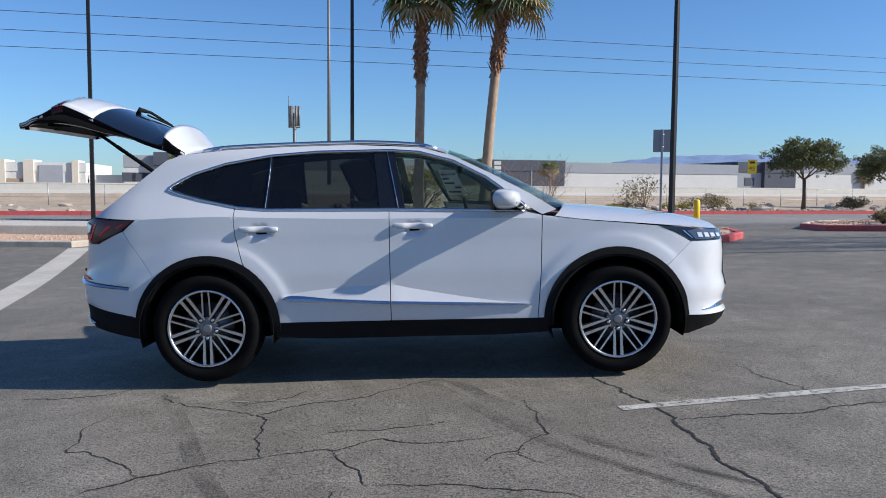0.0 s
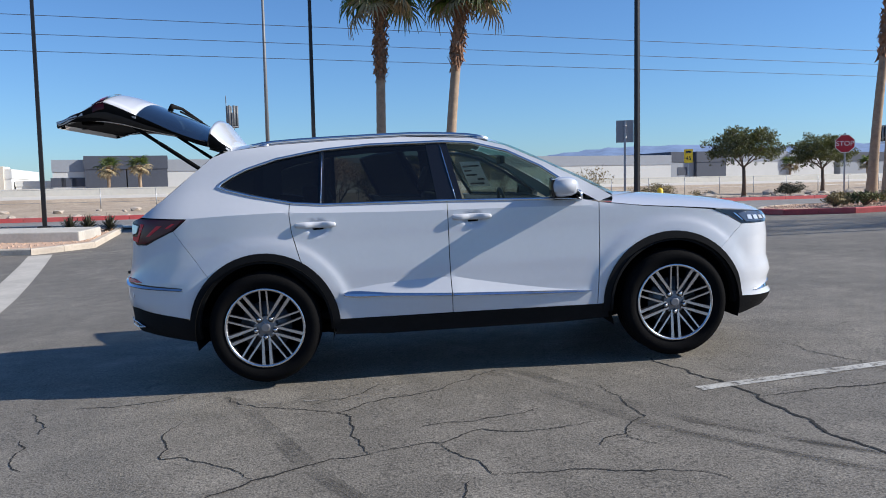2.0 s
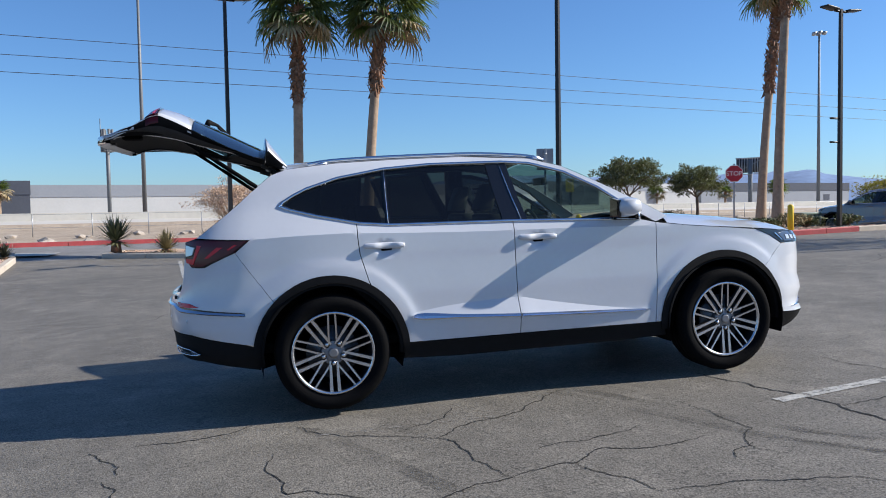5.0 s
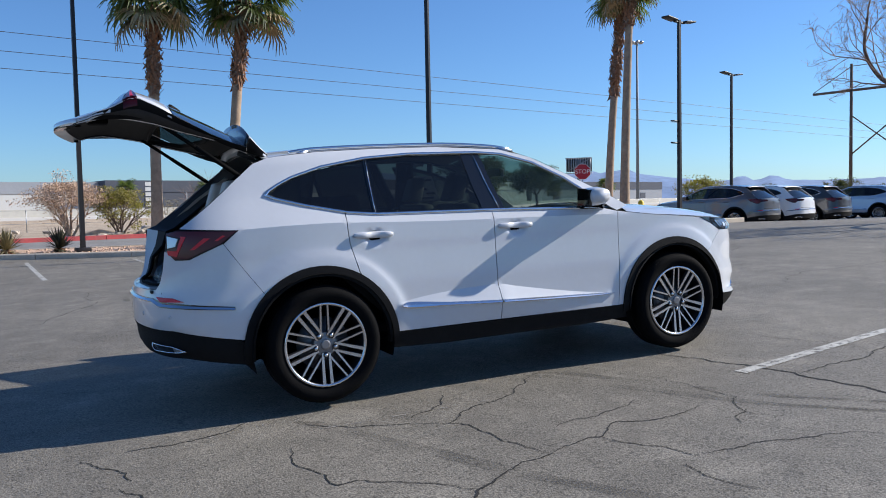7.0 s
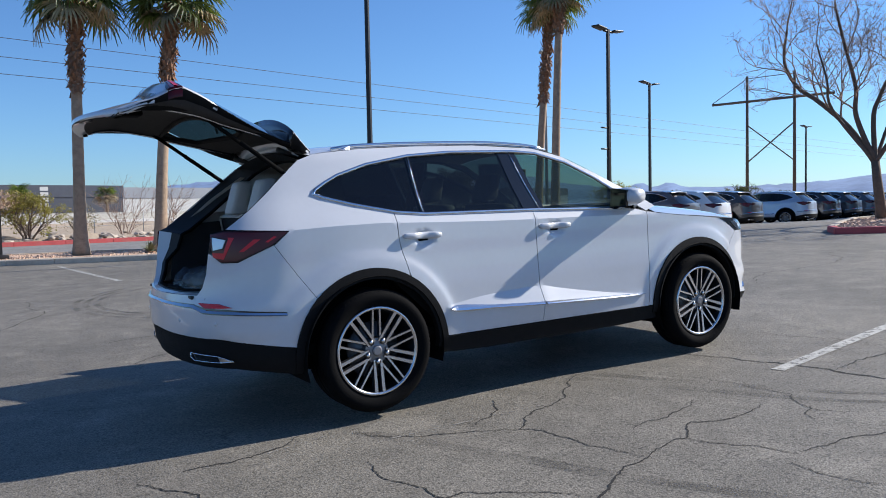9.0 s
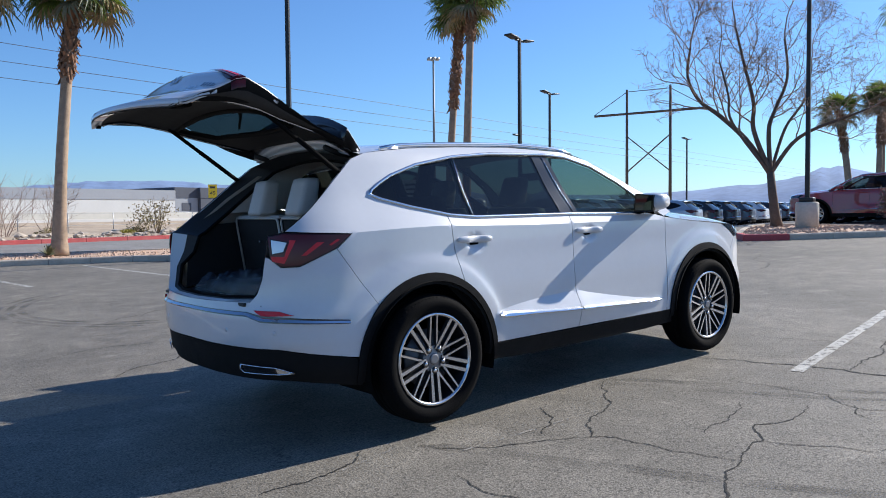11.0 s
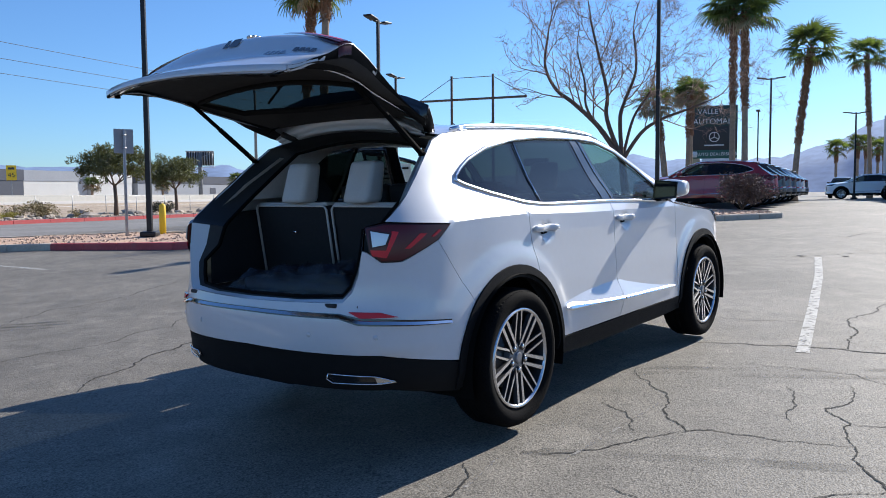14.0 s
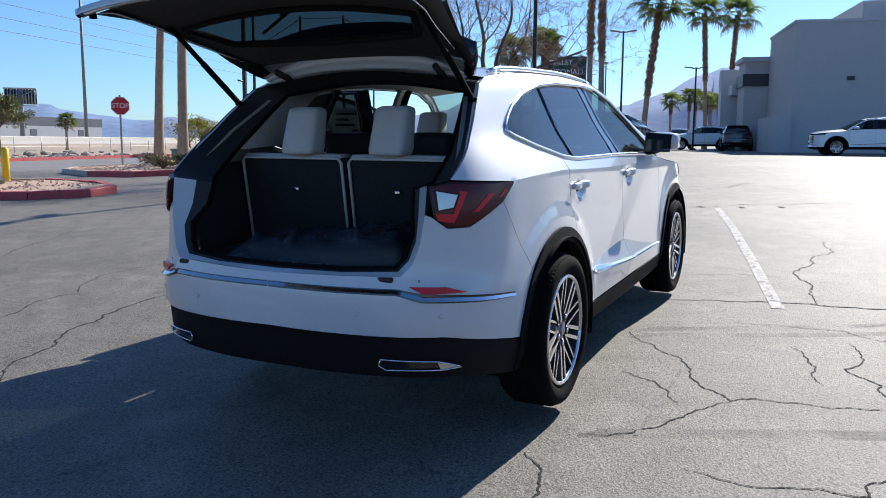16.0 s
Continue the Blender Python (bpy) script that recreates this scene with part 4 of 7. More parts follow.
    part("hinge_panel", grid_bm(rows), body, g, "white painted metal at the hinge")
    # moulded frame round the glass on the lining
    ring = []
    for st, s in [(3.75 + .9 * v * v * .53, v * .73) for v in np.linspace(-1, 1, 13)] + [(5.6, v * .82) for v in np.linspace(1, -1, 9)]:
        p = Vector(gate_row(st, True, 2, -.004, abs(s) + 1e-4)[2 if s > 0 else 0])
        ring.append(p)
    part("glass_frame", tube_bm(ring + [ring[0]], .017, 6), CLAD, g)
    for e in (0, -1):
        line = [Vector(gate_row(2.2 + k * .29, True, 24)[1 if e == 0 else -2]) + Vector((0, 0, -.006)) for k in range(29)]
        part("edge_seal", tube_bm(line, .007, 5), DARKCHROME, g, "grey seal along the gate edge")
    # lamps wrapped round the corners of the panel
    def on_gate(st, s, lift):
        r = gate_row(st, False, 2, lift, abs(s) if s else 1e-4)
        return Vector(r[2] if s > 0 else r[0])
    for sd in (-1, 1):
        for name, lift, mt, a0, a1, t0, t1 in (("gate_lamp", .006, LAMPDARK, .42, 1.0, 0, 1), ("lamp_core", .010, LAMPRED, .47, .985, .12, .85), ("light_pipe", .013, LAMPBRIGHT, .58, .965, .28, .55)):
            rows = []
            for k in range(8):
                row = []
                for j in range(12):
                    sv = a0 + (a1 - a0) * j / 11
                    wide = .30 + .85 * smooth01(.45, .97, sv)
                    t = t0 + (t1 - t0) * k / 7
                    row.append(on_gate(7.1 + wide * t, sd * sv, lift))
                if name == "gate_lamp":
                    row.append(row[-1] + Vector((0, -sd * .004, -.055)))
                rows.append(row)
            if name == "gate_lamp":
                lp = part(name, grid_bm(rows), mt, g, "dark red lamp on the gate")
            else:
                part(name, grid_bm(rows), mt, lp)
    # badge bars, emblem, wiper, struts, latch
    for st, s0, s1 in ((8.78, -.90, -.70), (8.98, -.66, -.48)):
        for k in range(4):
            a, b = s0 + (s1 - s0) * (k + .12) / 4, s0 + (s1 - s0) * (k + .88) / 4
            part("badge", grid_bm([[on_gate(st - .12, a, .005), on_gate(st - .12, b, .005)], [on_gate(st + .12, a, .005), on_gate(st + .12, b, .005)]]), GLOSSBLACK, g)
    for a, b in ((-.10, -.01), (.01, .05)):
        part("emblem", grid_bm([[on_gate(8.0, a, .006), on_gate(8.0, b, .006)], [on_gate(8.4, a, .006), on_gate(8.4, b, .006)]]), GLOSSBLACK, g)
    bm = bmesh.new()
    add_tube(bm, [(-2.20, 0, 1.98), (-2.19, 0, 2.012), (-2.13, .08, 1.995), (-2.02, .26, 1.90)], [.024, .022, .012, .008], 8)
    add_tube(bm, [(-2.12, -.02, 1.965), (-2.03, .22, 1.905), (-1.95, .42, 1.835)], .008, 6)
    part("rear_wiper", bm, CLAD, g, "black rear wiper arm and blade")
    for s in (-1, 1):
        a, b = Vector((-1.875, s * .655, 1.50)), Vector((-2.34, s * .645, 1.838))
        m = a.lerp(b, .55)
        st = part("gas_strut", tube_bm([a, m], .0145, 10), UNDER, g)
        part("strut_rod", tube_bm([m, b], .0125, 8), UNDER, st)
        part("strut_ball", tube_bm([a - Vector((0, .02, 0)), a + Vector((0, .02, 0))], .010, 8), UNDER, st)
        part("hinge_arm", tube_bm([(-1.60, s * .44, 1.63), (-1.67, s * .44, 1.60), (-1.76, s * .44, 1.63), (-1.83, s * .45, 1.655)], .017, 6), TRIM, g)
    part("latch", box_bm(-2.90, -2.84, -.04, .04, 1.862, 1.89, bevel=.006), TRIM, g)
    part("grab_handle", box_bm(-2.74, -2.62, -.42, -.28, 1.862, 1.895, bevel=.012), UNDER, g)
    part("corner_stop", tube_bm([(-2.80, -.60, 1.855), (-2.80, -.60, 1.825)], [.012, .016], 8), UNDER, g)
    part("corner_stop", tube_bm([(-2.80, .60, 1.855), (-2.80, .60, 1.825)], [.012, .016], 8), UNDER, g)

# ---- the lie of the land: lot axes E1 (along the street), E2 (across it) ----
E1, E2 = Vector((.970, .242, 0)), Vector((-.242, .970, 0))
RISE = crom([-200, -60, -20, 15, 22, 30, 60, 400], [-1.4, -1.0, -.622, .4665, .62, .70, .72, .72])
BANK = crom([-2000, 30, 50, 62, 66, 72, 100, 108, 130, 3000], [0, .02, .05, .15, .70, .95, .95, .5, .3, .3])


def zg(x, y):
    q = E2.x * x + E2.y * y
    k = smooth01(15, 22, x)
    w = 1 - smooth01(6 - 2 * k, 24 - 12 * k, q)
    return RISE(x) * w + BANK(q) * (1 - w)


def lot(p, q):
    v = E1 * p + E2 * q
    return v.x, v.y


def stained_ground(name, base, dark, light, rough, grain, crack=True):
    m = mat(name, base, rough, vary=.28, scale=.42, stain=dark, stain_scale=.30, stain_amount=.55)
    N, L = m.node_tree.nodes, m.node_tree.links
    b = N["Principled BSDF"]
    b.inputs["Specular IOR Level"].default_value = .31
    src = N.new("ShaderNodeTexCoord").outputs["Object"]
    # aggregate speckle
    n = N.new("ShaderNodeTexNoise")
    n.inputs["Scale"].default_value, n.inputs["Detail"].default_value = 95, 3
    L.new(src, n.inputs["Vector"])
    mr = N.new("ShaderNodeMapRange")
    mr.inputs["From Min"].default_value, mr.inputs["From Max"].default_value = .35, .7
    mr.inputs["To Min"].default_value, mr.inputs["To Max"].default_value = 1 - grain, 1 + grain
    L.new(n.outputs["Fac"], mr.inputs["Value"])
    n4 = N.new("ShaderNodeTexNoise")
    n4.inputs["Scale"].default_value, n4.inputs["Detail"].default_value = 2.1, 10
    L.new(src, n4.inputs["Vector"])
    m4 = N.new("ShaderNodeMapRange")
    m4.inputs["From Min"].default_value, m4.inputs["From Max"].default_value = .56, .72
    m4.inputs["To Max"].default_value = .62
    L.new(n4.outputs["Fac"], m4.inputs["Value"])
    mx4 = N.new("ShaderNodeMix")
    mx4.data_type = "RGBA"
    L.new(m4.outputs[0], mx4.inputs["Factor"])
    old = b.inputs["Base Color"].links[0].from_socket
    L.new(old, mx4.inputs["A"])
    mx4.inputs["B"].default_value = (*light, 1)
    mul = N.new("ShaderNodeMix")
    mul.data_type, mul.blend_type = "RGBA", "MULTIPLY"
    mul.inputs["Factor"].default_value = 1
    L.new(mx4.outputs["Result"], mul.inputs["A"])
    L.new(mr.outputs[0], mul.inputs["B"])
    res = mul.outputs["Result"]
    hsum = mr.outputs[0]
    if crack:
        wob = N.new("ShaderNodeTexNoise")
        wob.inputs["Scale"].default_value, wob.inputs["Detail"].default_value = 1.3, 6
        L.new(src, wob.inputs["Vector"])
        mixv = N.new("ShaderNodeMix")
        mixv.data_type = "VECTOR"
        mixv.inputs["Factor"].default_value = .35
        L.new(src, mixv.inputs["A"])
        L.new(wob.outputs["Color"], mixv.inputs["B"])
        v = N.new("ShaderNodeTexVoronoi")
        v.feature = "DISTANCE_TO_EDGE"
        v.inputs["Scale"].default_value = .85
        L.new(mixv.outputs["Result"], v.inputs["Vector"])
        cm = N.new("ShaderNodeMapRange")
        cm.inputs["From Min"].default_value, cm.inputs["From Max"].default_value = .0, .005
        cm.inputs["To Min"].default_value, cm.inputs["To Max"].default_value = 1, 0
        L.new(v.outputs["Distance"], cm.inputs["Value"])
        gate = N.new("ShaderNodeTexNoise")
        gate.inputs["Scale"].default_value = .55
        L.new(src, gate.inputs["Vector"])
        gm = N.new("ShaderNodeMapRange")
        gm.inputs["From Min"].default_value, gm.inputs["From Max"].default_value = .50, .62
        gm.inputs["To Max"].default_value = .45
        L.new(gate.outputs["Fac"], gm.inputs["Value"])
        mg = N.new("ShaderNodeMath")
        mg.operation = "MULTIPLY"
        L.new(cm.outputs[0], mg.inputs[0])
        L.new(gm.outputs[0], mg.inputs[1])
        cx = N.new("ShaderNodeMix")
        cx.data_type = "RGBA"
        L.new(mg.outputs[0], cx.inputs["Factor"])
        L.new(res, cx.inputs["A"])
        cx.inputs["B"].default_value = (.030, .028, .026, 1)
        res = cx.outputs["Result"]
    # open pores between the stones
    por = N.new("ShaderNodeTexNoise")
    por.inputs["Scale"].default_value, por.inputs["Detail"].default_value = 46, 5
    L.new(src, por.inputs["Vector"])
    pm = N.new("ShaderNodeMapRange")
    pm.inputs["From Min"].default_value, pm.inputs["From Max"].default_value = .34, .46
    pm.inputs["To Min"].default_value = 1 - grain
    L.new(por.outputs["Fac"], pm.inputs["Value"])
    pq = N.new("ShaderNodeMix")
    pq.data_type, pq.blend_type = "RGBA", "MULTIPLY"
    pq.inputs["Factor"].default_value = 1
    L.new(res, pq.inputs["A"])
    L.new(pm.outputs[0], pq.inputs["B"])
    L.new(pq.outputs["Result"], b.inputs["Base Color"])
    both = N.new("ShaderNodeMath")
    both.operation = "ADD"
    L.new(hsum, both.inputs[0])
    L.new(pm.outputs[0], both.inputs[1])
    hsum = both.outputs[0]
    bp = N.new("ShaderNodeBump")
    bp.inputs["Strength"].default_value, bp.inputs["Distance"].default_value = .34, .005
    L.new(hsum, bp.inputs["Height"])
    L.new(bp.outputs[0], b.inputs["Normal"])
    return m


ASPHALT = stained_ground("worn_asphalt", (.186, .169, .142), (.108, .099, .084), (.27, .246, .207), .69, .46)
STREET = stained_ground("street_asphalt", (.22, .21, .20), (.16, .155, .15), (.28, .27, .25), .85, .15, crack=False)
DIRT = stained_ground("desert_dirt", (.41, .325, .24), (.31, .24, .175), (.50, .42, .32), .95, .25, crack=False)
CONCRETE = mat("pale_concrete", (.46, .43, .38), .85, vary=.14, scale=1.5, bump=.2, bump_scale=80, stain=(.28, .26, .23), stain_scale=.8, stain_amount=.5)
HIGHWAY = mat("highway_concrete", (.50, .47, .42), .85, vary=.08, scale=.2)
KERB = mat("kerb_concrete", (.49, .42, .34), .85, vary=.18, scale=2.5, bump=.25, bump_scale=60, stain=(.25, .22, .19), stain_scale=1.5)
REDKERB = mat("red_kerb_paint", (.48, .075, .075), .7, vary=.2, scale=3, stain=(.32, .16, .14), stain_scale=2.2)
LINEPAINT = mat("worn_white_line", (.42, .41, .38), .75, vary=.3, scale=9, bump=.2, bump_scale=120, stain=(.27, .26, .23), stain_scale=5, stain_amount=.8)


def flaking(m, scale, low, high):
    """Lets the ground show through where the paint has worn off."""
    N, L = m.node_tree.nodes, m.node_tree.links
    n = N.new("ShaderNodeTexNoise")
    n.inputs["Scale"].default_value, n.inputs["Detail"].default_value, n.inputs["Roughness"].default_value = scale, 10, .7
    L.new(N.new("ShaderNodeTexCoord").outputs["Object"], n.inputs["Vector"])
    r = N.new("ShaderNodeMapRange")
    r.inputs["From Min"].default_value, r.inputs["From Max"].default_value = low, high
    L.new(n.outputs["Fac"], r.inputs["Value"])
    L.new(r.outputs[0], N["Principled BSDF"].inputs["Alpha"])
    return m


flaking(LINEPAINT, 17, .33, .50)
GRAVEL = mat("tan_gravel", (.50, .335, .235), .9, vary=.35, scale=14, bump=.8, bump_scale=30, per_object=0)


def build_ground():
    ps = [-3000, -1500, -700, -350, -200, -130, -90, -65] + list(np.arange(-50, 70.1, 2.0)) + [80, 100, 130, 180, 260, 420, 800, 1600, 3000]
    qs = [-3000, -1500, -600, -250, -120, -70, -45] + list(np.arange(-30, 30.2, 1.0)) + [30.3, 32, 36, 40, 45, 50, 55, 60, 62, 63.5, 65, 66, 68, 72, 85, 100, 104, 108, 120, 130, 180, 300, 600, 1500, 3000]
    bm = bmesh.new()
    vs = [[bm.verts.new((*lot(p, q), zg(*lot(p, q)))) for p in ps] for q in qs]
    for i in range(len(qs) - 1):
        qm = (qs[i] + qs[i + 1]) / 2
        k = 0 if qm < 20.5 else 1 if qm < 30.3 else 2 if qm < 65.5 else 3 if qm < 102 else 2
        for j in range(len(ps) - 1):
            f = bm.faces.new((vs[i][j], vs[i][j + 1], vs[i + 1][j + 1], vs[i + 1][j]))
            f.material_index = k
    ob = part("ground", bm, ASPHALT)
    for m in (STREET, DIRT, HIGHWAY):
        ob.data.materials.append(m)
    tagged(ob, "worn cracked grey asphalt running into tan desert dirt", "ground", kind="structure")
    return ob


build_ground()


def kerb_island(name, outline, label, top_mat, red=()):
    """A raised bed: kerb stones round it and a fill. red: outline sides that are painted."""
    root = empty(name, Matrix(), label, "traffic island", kind="structure")
    fine = densify(outline, 1.6)
    inner = shrink(fine, .16)
    h = .15
    n = len(fine)
    for i in range(n):
        j = (i + 1) % n
        a, b, c, d = fine[i], fine[j], inner[j], inner[i]
        bm = bmesh.new()
        g = .006
        a2, b2 = Vector(a).lerp(Vector(b), g), Vector(b).lerp(Vector(a), g)
        d2, c2 = Vector(d).lerp(Vector(c), g), Vector(c).lerp(Vector(d), g)
        lo = [bm.verts.new((p.x, p.y, zg(p.x, p.y) - .05)) for p in (a2, b2, c2, d2)]
        ai, bi = a2.lerp(d2, .14), b2.lerp(c2, .14)
        mid = [bm.verts.new((p.x, p.y, zg(p.x, p.y) + h - .025)) for p in (a2, b2)]
        hi = [bm.verts.new((p.x, p.y, zg(p.x, p.y) + h)) for p in (ai, bi, c2, d2)]
        bm.faces.new((lo[0], lo[1], mid[1], mid[0]))
        bm.faces.new((mid[0], mid[1], hi[1], hi[0]))
        bm.faces.new(hi)
        bm.faces.new((lo[1], lo[2], hi[2], hi[1], mid[1]))
        bm.faces.new((lo[3], lo[0], mid[0], hi[0], hi[3]))
        bm.faces.new((lo[2], lo[3], hi[3], hi[2]))
        mx, my = (a[0] + b[0]) / 2, (a[1] + b[1]) / 2
        isred = any(x0 <= mx <= x1 and y0 <= my <= y1 for x0, x1, y0, y1 in red)
        part("kerb_stone", bm, REDKERB if isred else KERB, root, smooth=False)
    bed = patch(inner, lambda x, y, d=0: Vector((x, y, zg(x, y) + h - .03 + .05 * noise.noise((x * .7, y * .7, 0)) - d)), .5, 0)
    part("bed", bed, top_mat, root)
    # loose stones over the bed
    bm = bmesh.new()
    rnd = random.Random(len(outline) * 7 + int(outline[0][0] * 10))
    xs, ys = [p[0] for p in inner], [p[1] for p in inner]
    done = 0
    for _ in range(9000):
        x, y = rnd.uniform(min(xs), max(xs)), rnd.uniform(min(ys), max(ys))
        if done > 1400 or not inside(inner, x, y):
            continue
        done += 1
        s = rnd.uniform(.02, .065)
        z = zg(x, y) + h - .03 + .05 * noise.noise((x * .7, y * .7, 0))
        vv = [bm.verts.new((x + s * rnd.uniform(.6, 1) * math.cos(a), y + s * rnd.uniform(.6, 1) * math.sin(a), z)) for a in (0, 1.57, 3.14, 4.71)]
        t = bm.verts.new((x + s * rnd.uniform(-.3, .3), y + s * rnd.uniform(-.3, .3), z + s * .7))
        for k in range(4):
            bm.faces.new((vv[k], vv[(k + 1) % 4], t))
    ob = part("gravel", bm, GRAVEL, root, smooth=False)
    ob["kind"] = "stuff"
    return root


def band(name, pts, width, material, label, category, lift=.004, step=.5, kind="structure", root=None):
    """A flat strip laid on the ground along points."""
    fine = []
    for a, b in zip(pts, pts[1:]):
        n = max(1, int(math.hypot(b[0] - a[0], b[1] - a[1]) / step))
        fine += [(a[0] + (b[0] - a[0]) * k / n, a[1] + (b[1] - a[1]) * k / n) for k in range(n)]
    fine.append(pts[-1])
    rows = []
    for i, p in enumerate(fine):
        d = Vector(fine[min(i + 1, len(fine) - 1)]) - Vector(fine[max(i - 1, 0)])
        nrm = Vector((-d.y, d.x)).normalized()
        w = width(i / (len(fine) - 1)) if callable(width) else width
        rows.append([(p[0] + nrm.x * s * w / 2, p[1] + nrm.y * s * w / 2, zg(p[0] + nrm.x * s * w / 2, p[1] + nrm.y * s * w / 2) + lift) for s in (-1, 1)])
    ob = part(name, grid_bm(rows), material, root)
    return tagged(ob, label, category, kind=kind)

# ---- the white car with its boot up ----
suv = build_suv(PEARL, True, True)
suv.matrix_world = pose(0, .02, 0, 0, -1.781, 0)
tagged(suv, "pearl white crossover with raised tailgate on asphalt", "car")

# ---- kerbed islands ----
kerb_island("island_palms", [(-6.3, 18.9), (-2.5, 17.5), (.7, 16.5), (2.4, 15.6), (3.6, 14.2), (4.2, 12.6), (4.7, 11.3), (5.5, 10.6), (6.4, 10.9), (7.2, 12.2), (7.7, 14.5), (7.2, 16.8), (4.5, 18.8), (0, 20.6), (-6, 20.6)], "gravel planting strip with tan kerb, red at its tip", GRAVEL, red=((3.5, 8, 9, 14.6),))
kerb_island("island_west", [(-17, 13.6), (-8.7, 12.7), (-7.7, 14), (-8.4, 18.2), (-9, 20.4), (-17, 20.6)], "gravel bed with pale concrete kerb", GRAVEL)
kerb_island("island_stop", [(10.2, 14.5), (11.5, 13.3), (15, 13.6), (17.5, 14.2), (19, 17), (18.5, 21.5), (14, 21.5), (12, 19.5), (10.4, 16.5)], "gravel bed with red kerb and low shrubs", GRAVEL, red=((9, 15.4, 12, 16),))
kerb_island("island_tree", [(13.6, 5.7), (14.3, 4.9), (16.9, 3.0), (17.6, 2.6), (18.3, 2.9), (19.4, 4.6), (20.2, 7.4), (19.6, 8.5), (18.6, 8.4), (16.5, 7.45), (14.4, 6.4)], "gravel island with pale kerb under a bare tree", GRAVEL, red=((13.2, 14.6, 4.4, 6.4),))

slab = bmesh.new()
add_box(slab, -16.9, -8.35, 14.75, 16.4, -.10, .36, bevel=.03)
for v in slab.verts:
    v.co.z += zg(v.co.x, v.co.y)
tagged(part("sidewalk_slab", slab, CONCRETE, smooth=False), "raised pale concrete walk behind the gravel", "sidewalk", kind="structure")

# parking lines
FADED = mat("faded_line", (.29, .27, .24), .8, vary=.3, scale=12, stain=(.19, .18, .17), stain_scale=7, stain_amount=.9)
flaking(FADED, 9, .44, .62)
band("parking_line", [(1.28, -1.755), (3.4, -1.355), (5.7, -.905), (7.85, -.425)], .098, LINEPAINT, "worn white parking line", "road marking")
band("parking_line", [(-1.68, -1.34), (-.50, -1.36)], .020, FADED, "almost vanished old parking line", "road marking")
band("parking_line", [(-2.25, -1.13), (-1.85, -1.04)], .020, FADED, "almost vanished old parking line", "road marking")
band("parking_line", [(-3.95, 16.9), (-3.4, 11.6)], .10, LINEPAINT, "worn white parking line", "road marking")
band("parking_line", [(-1.45, 16.2), (-.95, 10.9)], .10, LINEPAINT, "worn white parking line", "road marking")
band("parking_line", [(1.2, 15.4), (1.5, 10.2)], .10, LINEPAINT, "worn white parking line", "road marking")
band("gutter", [(-5.1, 1.9), (-6.15, 5.4), (-7.9, 10.9), (-8.45, 12.6)], .5, CONCRETE, "pale concrete drainage gutter", "gutter")
band("gutter", [lot(18.5, 9.9), lot(60, 9.9)], .38, CONCRETE, "pale concrete edging before the parked cars", "gutter")
band("sidewalk", [(-19, 21.0), (-8, 20.9)], 1.6, CONCRETE, "pale concrete sidewalk", "sidewalk", lift=.06)
kerb_root = empty("street_kerb", Matrix(), "long red painted street kerb", "kerb", kind="structure")
for k in range(-35, 45):
    a, b = lot(k * 2 + .01, 30.3), lot(k * 2 + 1.99, 30.3)
    c, d = lot(k * 2 + 1.99, 30.75), lot(k * 2 + .01, 30.75)
    bm = bmesh.new()
    lo = [bm.verts.new((*p, zg(*p) - .05)) for p in (a, b, c, d)]
    hi = [bm.verts.new((*p, zg(*p) + .17)) for p in (a, b, c, d)]
    bm.faces.new(hi)
    for i in range(4):
        bm.faces.new((lo[i], lo[(i + 1) % 4], hi[(i + 1) % 4], hi[i]))
    part("kerb_stone", bm, REDKERB, kerb_root, smooth=False)

# ---- street furniture ----
BRONZE = mat("dark_bronze_paint", (.022, .020, .020), .45, .4, vary=.2, scale=4)
GALV = mat("galvanised_steel", (.35, .36, .37), .5, .7, vary=.15, scale=10)
GREYPOLE = mat("grey_pole_paint", (.16, .165, .17), .55, .2, vary=.12, scale=6)
SIGNRED = mat("stop_sign_red", (.42, .015, .03), .45, vary=.06, scale=6)
SIGNWHITE = mat("sign_white", (.78, .78, .76), .5)
SIGNYELLOW = mat("sign_yellow", (.75, .50, .02), .5, vary=.05, scale=6)
SIGNBACK = mat("sign_back_aluminium", (.30, .31, .33), .5, .6, vary=.1, scale=8)


def lamp_post(x, y, h, turn=0.0, concrete=False, arms=2, extra=0.0):
    z = zg(x, y) + extra
    root = empty("lamp_post", pose(x, y, z, 0, 0, turn), "dark bronze twin-head parking lot lamp post", "lamp post", "lamp posts")
    if concrete:
        part("pole_base", tube_bm([(0, 0, -.1), (0, 0, .68), (0, 0, .72)], [.31, .31, .28], 20), CONCRETE, root, "round concrete pole base")
    b0 = .72 if concrete else .0
    part("base_plate", box_bm(-.19, .19, -.19, .19, b0, b0 + .13, bevel=.03), BRONZE, root)
    bm = bmesh.new()
    add_tube(bm, [(0, 0, b0), (0, 0, h)], [.085, .065], 4)
    part("pole", bm, BRONZE, root, smooth=False)
    for s in (1, -1)[:arms]:
        a = part("arm", box_bm(min(0, s * .28), max(0, s * .28), -.03, .03, h - .10, h - .04), BRONZE, root)
        bm = box_bm(min(s * .24, s * .78), max(s * .24, s * .78), -.15, .15, h - .09, h - .03, bevel=.018)
        for v in bm.verts:
            v.co.z += abs(v.co.x) * .10
        part("lamp_head", bm, BRONZE, a)
    return root


